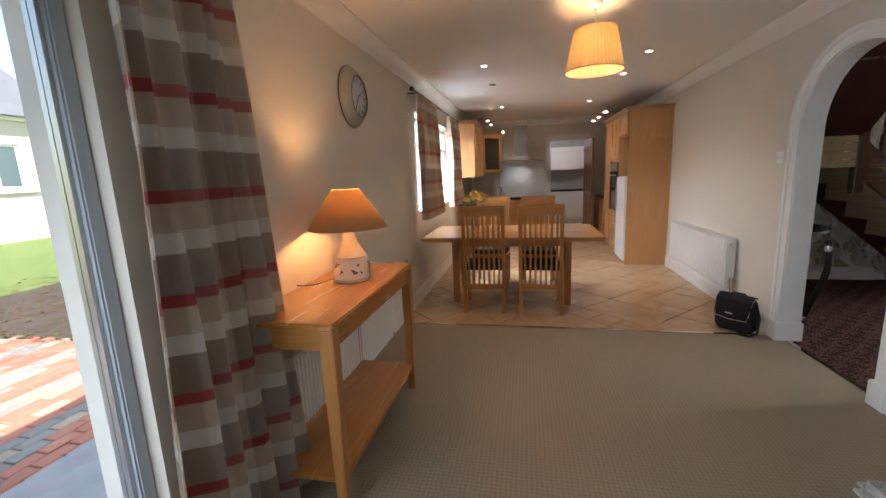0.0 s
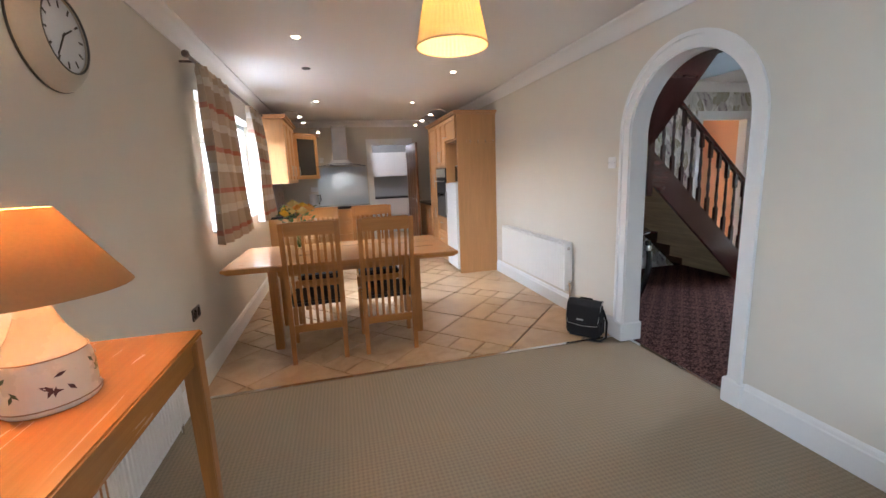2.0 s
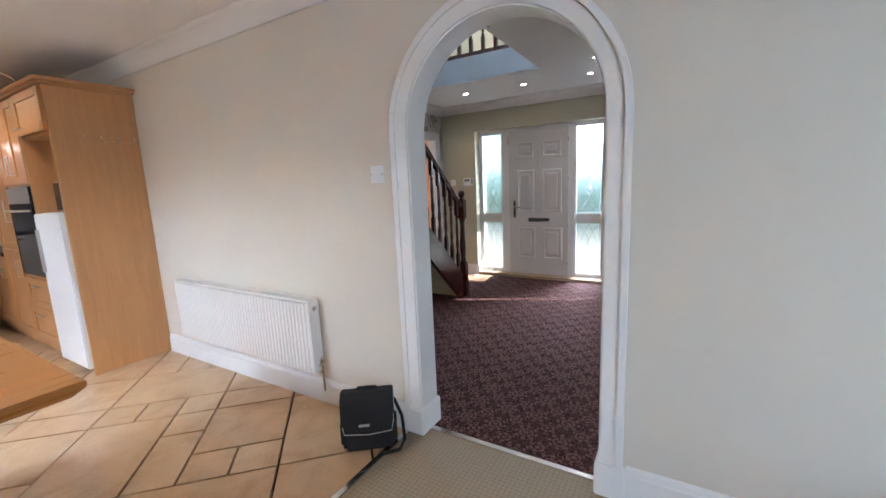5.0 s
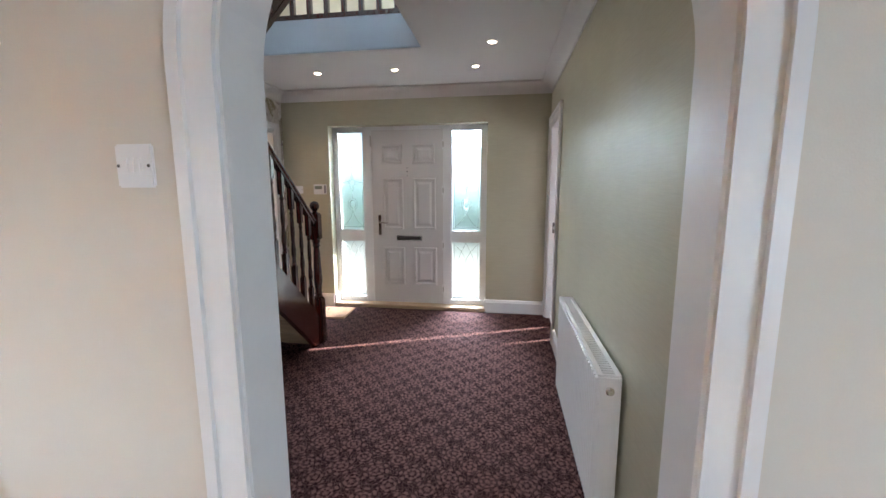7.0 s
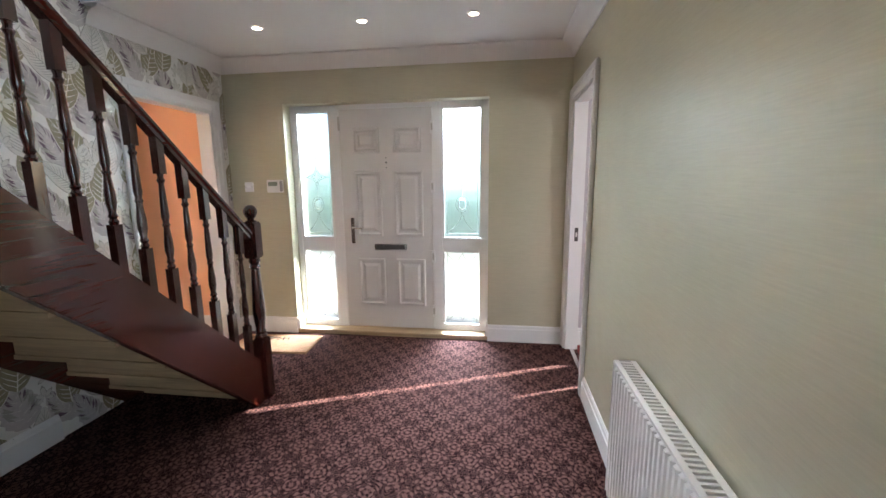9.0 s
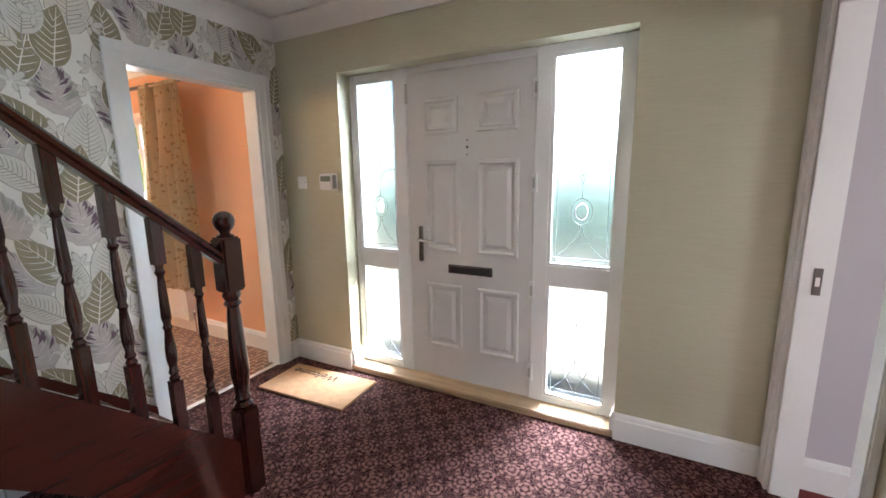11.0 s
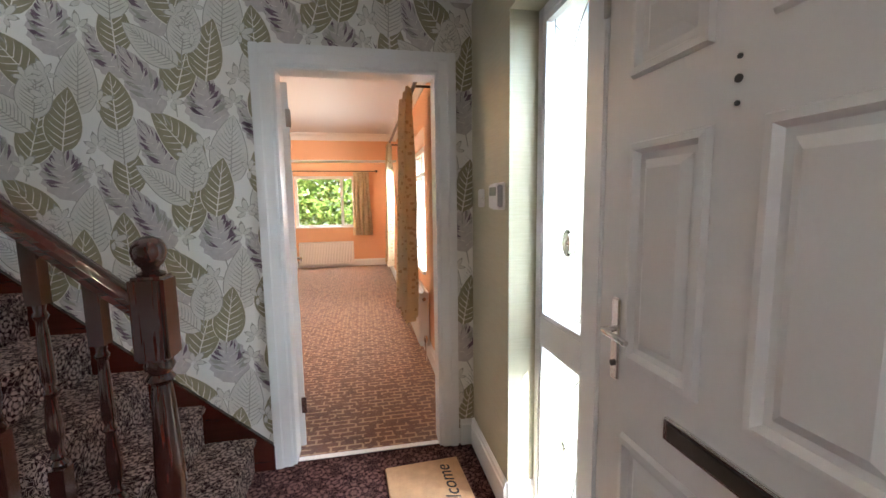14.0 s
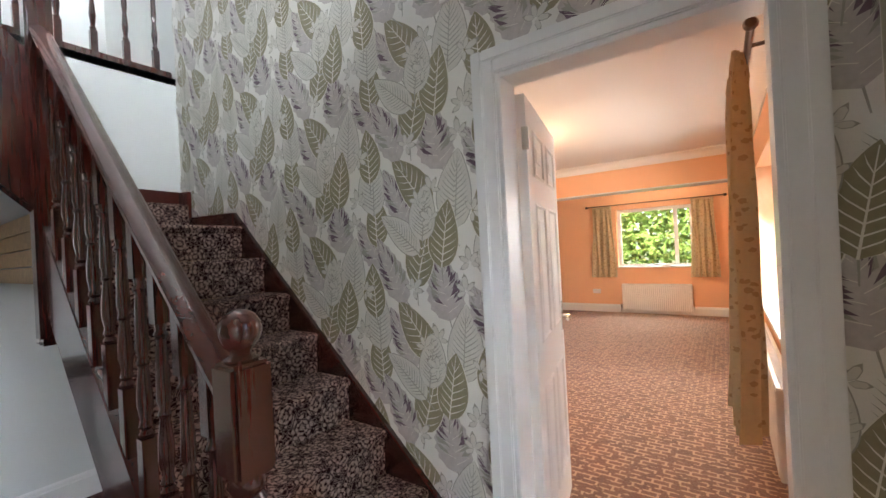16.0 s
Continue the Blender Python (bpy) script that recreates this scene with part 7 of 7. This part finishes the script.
prism(bm_w, [(XL + 0.004, 7.43), (XL + 0.61, 7.43), (XL + 0.61, YK - 0.61), (1.01, YK - 0.61), (1.01, YK - 0.004), (XL + 0.004, YK - 0.004)], 2, 0.862, 0.90)
tagged(finish("worktop", bm_w, M_WORKTOP, bevel=0.004), "dark stone effect worktop on the kitchen corner", "worktop")


def hob():
    ob = thing("hob", "black glass hob set on the worktop", "hob")
    bpart("glass", (0.20, YK - 0.56, 0.900), (0.80, YK - 0.08, 0.908), M_BLACKGLASS, ob, bevel=0.003)
    for x, y, r in ((0.35, YK - 0.42, 0.08), (0.65, YK - 0.42, 0.10), (0.35, YK - 0.20, 0.10), (0.65, YK - 0.20, 0.08)):
        bm = bmesh.new()
        tube(bm, [(x + r * math.cos(a * math.pi / 12), y + r * math.sin(a * math.pi / 12), 0.9085) for a in range(25)], 0.0015, 4)
        part("ring", bm, M_STEEL, ob)


hob()


def cooker_hood():
    ob = thing("cooker_hood", "steel chimney cooker hood with a curved glass canopy", "cooker hood")
    yb = YK - 0.004
    bpart("chimney", (0.385, yb - 0.25, 1.72), (0.645, yb, ZC - 0.12), plain("hood_steel", (0.36, 0.34, 0.315), 0.36, 0.08, 5, 0.02, 200, metal=1.0), ob, "brushed steel chimney", bevel=0.003)
    bm = bmesh.new()
    prism(bm, [(0.30, 1.655), (0.73, 1.655), (0.70, 1.70), (0.645, 1.74), (0.385, 1.74), (0.33, 1.70)], 1, yb - 0.42, yb)
    part("motor_housing", bm, M_STEEL, ob, bevel=0.004)
    bm = bmesh.new()
    n = 16
    top = [(0.08 + 0.87 * i / n, 1.625 + 0.055 * math.sin(math.pi * i / n)) for i in range(n + 1)]
    prism(bm, top + [(x, z - 0.008) for x, z in top[::-1]], 1, yb - 0.50, yb - 0.02)
    part("glass_canopy", bm, plain("smoked_glass", (0.10, 0.11, 0.11), 0.08), ob, "smoked curved glass canopy")
    bpart("filter", (0.32, yb - 0.40, 1.645), (0.71, yb - 0.03, 1.655), M_DARKMETAL, ob)


cooker_hood()
spot("hood_lamp", (0.515, YK - 0.22, 1.64), 1.6, (1.0, 0.97, 0.92), 140)
tagged(slab("splashback", (0.06, YK - 0.012, 0.903), (1.0, YK - 0.002, 1.62), plain("pale_glass_splashback", (0.62, 0.66, 0.68), 0.12, 0.03, 2, 0.0), "pale blue glass splashback behind the hob", "splashback"), kind="structure")
tagged(slab("trim_wall_tiles", (XL + 0.002, 7.46, 0.903), (XL + 0.012, YK - 0.016, 1.415), plain("grey_wall_tiles", (0.34, 0.31, 0.28), 0.3, 0.15, 12, 0.1), "grey tiled strip above the worktop", "wall tiles"), kind="structure")


def kettle():
    ob = thing("kettle", "white plastic jug kettle on the worktop", "kettle", at=pose(-0.02, YK - 0.24, 0.902))
    bm = bmesh.new()
    lathe(bm, [(0.085, 0.0), (0.085, 0.015), (0.078, 0.02), (0.076, 0.10), (0.062, 0.22), (0.055, 0.235), (0.015, 0.245), (0.0, 0.246)], seg=24, caps=False)
    part("body", bm, M_PVC, ob, smooth=True)
    bm = bmesh.new()
    tube(bm, [(0.06, 0, 0.21), (0.115, 0, 0.215), (0.125, 0, 0.12), (0.085, 0, 0.05)], 0.011, 8)
    part("handle", bm, M_DARKMETAL, ob, smooth=True)
    bm = bmesh.new()
    prism(bm, [(-0.055, 0.19), (-0.09, 0.225), (-0.05, 0.23)], 1, -0.02, 0.02)
    part("spout", bm, M_PVC, ob)


kettle()
wall_plate("wall_socket", "steel double socket on the kitchen wall", "socket", (-0.02 + 0.02, YK, 1.22), (0.146, 0.086), (0, -1), "white")
wall_plate("light_switch", "brass switch beside the cooker hood", "switch", (0.17, YK, 1.76), (0.08, 0.10), (0, -1))


def gooseneck(at, way, lit=True):
    ob = thing("cabinet_light", "small lit spotlight on a curved arm over the cabinets", "cabinet light", "lights over the cabinets", at=pose(*at))
    w = Vector((way[0], way[1], 0))
    bm = bmesh.new()
    tube(bm, [w * 0.0, Vector((0, 0, 0.05)) + w * 0.02, Vector((0, 0, 0.085)) + w * 0.10, Vector((0, 0, 0.075)) + w * 0.20, Vector((0, 0, 0.04)) + w * 0.245], 0.005, 6)
    part("arm", bm, M_CHROME, ob, smooth=True)
    p = w * 0.245
    bm = bmesh.new()
    lathe(bm, [(0.008, 0.05), (0.016, 0.035), (0.030, 0.012), (0.031, 0.006)], tuple(p), 12, False)
    part("reflector", bm, M_CHROME, ob, smooth=True)
    bm = bmesh.new()
    lathe(bm, [(0.029, 0.008), (0.018, 0.0), (0.0, -0.003)], tuple(p), 12, False)
    part("bulb", bm, M_LAMPGLOW, ob, smooth=True)
    spot("cabinet_spot", (at[0] + p.x, at[1] + p.y, at[2] - 0.008), 1.3, (1.0, 0.84, 0.64), 130)


for y in (7.05, 7.65, 8.2):
    gooseneck((TX, y, TT + 0.046), (-1, 0))
for y in (7.60, 8.25):
    gooseneck((LX - 0.02, y, 2.293), (1, 0))
gooseneck((0.0, 9.0, 2.201), (0.71, -0.71))

# open kitchen door leaf, dark wood
panel_door("door_4", "brown wooden door standing open at the utility room", (KX1 - 0.03, YK - 0.03), -86, 0.72, 1.99, material=wood("brown_door_wood", (0.22, 0.10, 0.04), 0.4, 2))

# utility room
cabinet("utility_wall_cabinet", "white arched panel wall units in the utility room", (0.4, 11.86, 1.42), (2.6, 12.196, 2.02), (0, -1), [(0.44 * i, 0.44, 1.425, 2.015, None) for i in range(5)], M_PVC)
cabinet("utility_base_cabinet", "white base units in the utility room", (0.4, 11.62, 0.0), (2.6, 12.196, 0.86), (0, -1), [(0.44 * i, 0.44, 0.14, 0.855, None) for i in range(5)], M_PVC, 0.12)
tagged(slab("worktop", (0.38, 11.59, 0.862), (2.62, 12.196, 0.90), M_WORKTOP, "dark worktop in the utility room", "worktop"), kind="thing")


def flush_light(name, label, at, r=0.15, col=(1.0, 0.88, 0.70), e=2.0):
    ob = thing(name, label, "ceiling light", at=pose(*at))
    bm = bmesh.new()
    lathe(bm, [(r, 0.0), (r * 1.02, -0.015), (r * 0.98, -0.02)], seg=28, caps=False)
    part("rim", bm, M_STEEL, ob, smooth=True)
    bm = bmesh.new()
    lathe(bm, [(r * 0.97, -0.018), (r * 0.8, -0.055), (r * 0.45, -0.08), (0.0, -0.088)], seg=28, caps=False)
    part("diffuser", bm, glow("lit_opal_glass", col, e), ob, smooth=True)


flush_light("ceiling_light", "lit round opal ceiling light in the utility room", (1.25, 10.9, ZC))
bulb("utility_bulb", (1.25, 10.9, 2.2), 3.2, (0.95, 0.95, 1.0), 0.1)
flush_light("ceiling_light", "lit round ceiling light beyond the beam", (4.95, 11.6, 2.418))
flush_light("ceiling_light", "lit round ceiling light in the apricot room", (4.3, 8.2, 2.418), 0.16, (1.0, 0.62, 0.25), 2.0)
bulb("far_ceiling_bulb", (4.95, 11.6, 2.24), 5.0, (1.0, 0.72, 0.46), 0.1)
bulb("apricot_bulb", (4.3, 8.2, 2.25), 6.0, (1.0, 0.62, 0.30), 0.1)
for i, p in enumerate(DINING_SPOTS):
    spot("dining_spot", (p[0], p[1], ZC - 0.01), 3.0)
for i, p in enumerate(HALL_SPOTS):
    spot("hall_spot", (p[0], p[1], ZC - 0.01), 0.9)

# ---- outside ----
M_GRASS = plain("lawn_green", (0.13, 0.19, 0.045), 0.9, 0.35, 6, 0.6, 200)
slab("ground", (-600, -600, -0.5), (600, 600, -0.26), plain("far_ground", (0.14, 0.17, 0.07), 0.95, 0.3, 0.3, 0.2), "open ground round the house", "ground")
slab("lawn", (-15.5, -6.0, -0.26), (-7.2, 16.0, -0.13), M_GRASS, "green mown lawn outside the patio door", "lawn")
slab("planting_bed", (-7.2, 3.55, -0.26), (-0.87, 16.0, -0.12), plain("dark_soil", (0.06, 0.042, 0.03), 0.95, 0.4, 12, 0.9, 60), "dark soil bed with fallen leaves", "flower bed")
slab("patio_base", (-7.2, -6.0, -0.26), (-0.87, 3.55, -0.155), M_GROUT, "mortar bed below the brick paving", "pavement")
slab("step_patio", (-1.93, PY0, -0.155), (-0.86, 3.3, -0.06), plain("grey_concrete", (0.26, 0.27, 0.28), 0.8, 0.2, 5, 0.3), "grey concrete step below the patio door", "step")
slab("ground_front", (6.62, -6.0, -0.26), (14.0, 16.0, -0.03), plain("pale_gravel", (0.15, 0.13, 0.095), 0.95, 0.3, 25, 0.8, 90), "pale gravel drive before the front door", "drive")


def neighbour_house():
    ob = thing("neighbour_house", "cream rendered bungalow with a grey roof across the lawn", "house")
    mr = plain("cream_render", (0.58, 0.55, 0.48), 0.9, 0.06, 2, 0.3, 60)
    x = -15.5
    bm = bmesh.new()
    y1, top, wa, wb, wz0, wz1 = 12.3, 3.8, 9.55, 10.85, 1.55, 2.95
    for lo, hi in (((x - 6, -4.0, -0.26), (x, y1, wz0)), ((x - 6, -4.0, wz1), (x, y1, top)), ((x - 6, -4.0, wz0), (x, wa, wz1)), ((x - 6, wb, wz0), (x, y1, wz1))):
        box(bm, lo, hi)
    part("wall", bm, mr, ob)
    bpart("plinth_band", (x - 0.01, -4.0, -0.26), (x + 0.06, y1 + 0.04, 0.55), mr, ob)
    w = bpart("window", (x - 0.16, wa, wz0), (x - 0.08, wb, wz1), M_PVC, ob, bevel=0.004)
    ym = (wa + wb) / 2
    for ya, yb in ((wa + 0.08, ym - 0.04), (ym + 0.04, wb - 0.08)):
        bpart("pane", (x - 0.082, ya, wz0 + 0.08), (x - 0.07, yb, wz1 - 0.08), plain("dark_pane", (0.10, 0.14, 0.16), 0.06), w)
    bpart("window_sill", (x - 0.1, wa - 0.12, wz0 - 0.14), (x + 0.10, wb + 0.12, wz0), mr, ob)
    bpart("gutter", (x, -4.1, top - 0.10), (x + 0.16, y1 + 0.15, top + 0.06), M_PVC, ob, bevel=0.02)
    bm = bmesh.new()
    prism(bm, [(x + 0.4, top + 0.02), (x - 3.0, top + 2.4), (x - 6.4, top + 0.02)], 1, -4.2, y1 + 0.2)
    part("roof", bm, plain("grey_slate", (0.16, 0.17, 0.19), 0.7, 0.2, 6, 0.4), ob)
    bm = bmesh.new()
    tube(bm, [(x + 0.08, y1 - 0.35, top - 0.1), (x + 0.08, y1 - 0.35, -0.1)], 0.05, 8)
    part("downpipe", bm, M_PVC, ob)


neighbour_house()


def hedge(name, label, lo, hi, count, seed, material, size=0.12):
    """A bank of foliage: many small bent leaves filling an uneven volume."""
    rng = random.Random(seed)
    verts, faces = [], []
    lo, hi = Vector(lo), Vector(hi)
    for _ in range(count):
        p = Vector([rng.uniform(lo[k], hi[k]) for k in range(3)])
        p.z *= 0.75 + 0.25 * math.sin(p.x * 1.7 + p.y * 1.3) * math.sin(p.y * 0.6)
        d = Vector((rng.uniform(-1, 1), rng.uniform(-1, 1), rng.uniform(-0.6, 0.8))).normalized()
        s = d.cross(Vector((rng.uniform(-1, 1), rng.uniform(-1, 1), rng.uniform(-1, 1)))).normalized()
        L = size * rng.uniform(0.6, 1.5)
        n = d.cross(s) * L * 0.2
        b = len(verts)
        verts += [p, p + d * L * 0.5 + s * L * 0.35 + n, p + d * L, p + d * L * 0.5 - s * L * 0.35 + n]
        faces += [(b, b + 1, b + 2), (b, b + 2, b + 3)]
    me = bpy.data.meshes.new(name)
    me.from_pydata([tuple(v) for v in verts], [], faces)
    me.materials.append(material)
    return tagged(new(name, me), label, "hedge", kind="stuff")


def leaf_material(name, a, b_):
    m, nt, b = nodes_of(name)
    g = nt.nodes.new("ShaderNodeNewGeometry")
    c = mix_col(nt, g.outputs["Random Per Island"], a, b_)
    nt.links.new(c, b.inputs["Base Color"])
    b.inputs["Roughness"].default_value = 0.5
    tr = nt.nodes.new("ShaderNodeBsdfTranslucent")
    nt.links.new(c, tr.inputs["Color"])
    mx = nt.nodes.new("ShaderNodeMixShader")
    mx.inputs[0].default_value = 0.35
    nt.links.new(b.outputs[0], mx.inputs[1])
    nt.links.new(tr.outputs[0], mx.inputs[2])
    nt.links.new(mx.outputs[0], nt.nodes["Material Output"].inputs[0])
    return m


M_HEDGE = leaf_material("hedge_leaf", (0.06, 0.13, 0.02), (0.20, 0.32, 0.06))
M_HEDGE_FAR = leaf_material("sunny_hedge_leaf", (0.13, 0.22, 0.04), (0.28, 0.40, 0.09))
# leaf colour lightened and shifted to teal, standing in for bloom at the panes
M_HEDGE_FRONT = leaf_material("bloomed_hedge_leaf", (0.15, 0.27, 0.19), (0.26, 0.40, 0.30))
hedge("far_garden_hedge", "tall leafy green hedge beyond the far window", (-1.0, 15.3, -0.2), (11.0, 17.3, 4.6), 26000, 11, M_HEDGE_FAR, 0.16)
hedge("front_hedge", "green hedge across the drive", (11.5, -4.0, -0.2), (12.8, 13.0, 1.9), 15000, 12, M_HEDGE_FRONT, 0.16)
rng_l = random.Random(5)
vl, fl = [], []
for _ in range(2600):
    x, y = rng_l.uniform(-8.2, -2.2), 3.4 + 6.0 * rng_l.random() ** 1.5
    a = rng_l.uniform(0, 6.28)
    s = rng_l.uniform(0.02, 0.05)
    b = len(vl)
    for k in range(4):
        vl.append((x + s * math.cos(a + k * 1.57) * (1 if k % 2 else 0.5), y + s * math.sin(a + k * 1.57) * (1 if k % 2 else 0.5), -0.118 + rng_l.uniform(0, 0.02)))
    fl.append((b, b + 1, b + 2, b + 3))
me_l = bpy.data.meshes.new("fallen_leaves")
me_l.from_pydata(vl, [], fl)
me_l.materials.append(leaf_material("dry_leaf", (0.20, 0.07, 0.03), (0.10, 0.14, 0.04)))
tagged(new("fallen_leaves", me_l), "brown fallen leaves on the soil and paving", "leaves", kind="stuff")


# ---- pieces: brick paving and floor tiles ----
def paving():
    ob = thing("patio_paving", "red and grey brick paving outside the patio door", "pavement", kind="structure")
    mats = (plain("red_paver", (0.42, 0.17, 0.11), 0.85, 0.25, 14, 0.4, 90, each=0.5), plain("buff_paver", (0.44, 0.35, 0.25), 0.85, 0.25, 14, 0.4, 90, each=0.5), plain("grey_paver", (0.24, 0.24, 0.22), 0.85, 0.25, 14, 0.4, 90, each=0.5))
    meshes = []
    for mt in mats:
        bm = bmesh.new()
        box(bm, (-0.098, -0.048, 0), (0.098, 0.048, 0.05))
        bmesh.ops.bevel(bm, geom=[e for e in bm.edges if all(v.co.z > 0.04 for v in e.verts)], offset=0.005, segments=1, affect='EDGES')
        bmesh.ops.recalc_face_normals(bm, faces=bm.faces)
        me = bpy.data.meshes.new("brick")
        bm.to_mesh(me)
        bm.free()
        me.materials.append(mt)
        meshes.append(me)
    rng = random.Random(3)
    n = 0
    for r in range(10):
        for c in range(29):
            x = -2.0 - 0.102 * c
            y = 1.50 + 0.204 * r + (0.102 if c % 2 else 0)
            if n > 298:
                continue
            o = new("brick", meshes[0 if rng.random() < (0.85 if (c // 3) % 2 == 0 else 0.2) else rng.choice((1, 2))])
            o.parent = ob
            o.matrix_basis = pose(x, y, -0.165 + rng.uniform(-0.003, 0.003), 0, 0, 90)
            n += 1


paving()


def floor_tiles():
    """Stone tiles of three sizes laid on the diagonal, with recessed joints."""
    ob = thing("floor_tiles", "large beige stone floor tiles laid diagonally", "floor tiles", kind="structure")
    M = 0.235
    # repeat of a four by four module: (column, row, width, height)
    cells = ((0, 0, 2, 2), (2, 0, 3, 2), (0, 2, 2, 3), (2, 2, 1, 1), (3, 2, 2, 2), (2, 3, 1, 1), (5, 0, 1, 1), (5, 1, 1, 1), (2, 4, 2, 1), (4, 4, 1, 1), (5, 2, 1, 2), (5, 4, 1, 1))
    W, H = 6, 5
    ang = radians(45)
    ca, sa = math.cos(ang), math.sin(ang)
    x0, x1, y0, y1 = XL + 0.002, XR - 0.002, BORDER + 0.016, YK - 0.002

    def clip(poly, keep):
        out = []
        for i in range(len(poly)):
            a, b = poly[i], poly[(i + 1) % len(poly)]
            ka, kb = keep(a), keep(b)
            if ka >= 0:
                out.append(a)
            if (ka >= 0) != (kb >= 0):
                t = ka / (ka - kb)
                out.append((a[0] + (b[0] - a[0]) * t, a[1] + (b[1] - a[1]) * t))
        return out
    g = 0.0066
    count = 0
    for i in range(-9, 10):
        for j in range(-9, 14):
            for c, r, w, h in cells:
                u0, v0 = (i * W + c) * M + g, (j * H + r + i * 2) * M + g
                u1, v1 = u0 + w * M - 2 * g, v0 + h * M - 2 * g
                poly = [(1.2 + u * ca - v * sa, 4.6 + u * sa + v * ca) for u, v in ((u0, v0), (u1, v0), (u1, v1), (u0, v1))]
                if max(p[0] for p in poly) < x0 or min(p[0] for p in poly) > x1 or max(p[1] for p in poly) < y0 or min(p[1] for p in poly) > y1:
                    continue
                for keep in (lambda p: p[0] - x0, lambda p: x1 - p[0], lambda p: p[1] - y0, lambda p: y1 - p[1]):
                    if len(poly) >= 3:
                        poly = clip(poly, keep)
                if len(poly) < 3:
                    continue
                area2 = abs(sum(poly[k][0] * poly[(k + 1) % len(poly)][1] - poly[(k + 1) % len(poly)][0] * poly[k][1] for k in range(len(poly))))
                if area2 < 0.002:
                    continue
                bm = bmesh.new()
                prism(bm, poly, 2, -0.02, 0.0)
                cx, cy = sum(p[0] for p in poly) / len(poly), sum(p[1] for p in poly) / len(poly)
                o = part("tile", bm, M_TILE, ob)
                count += 1
    return count


floor_tiles()
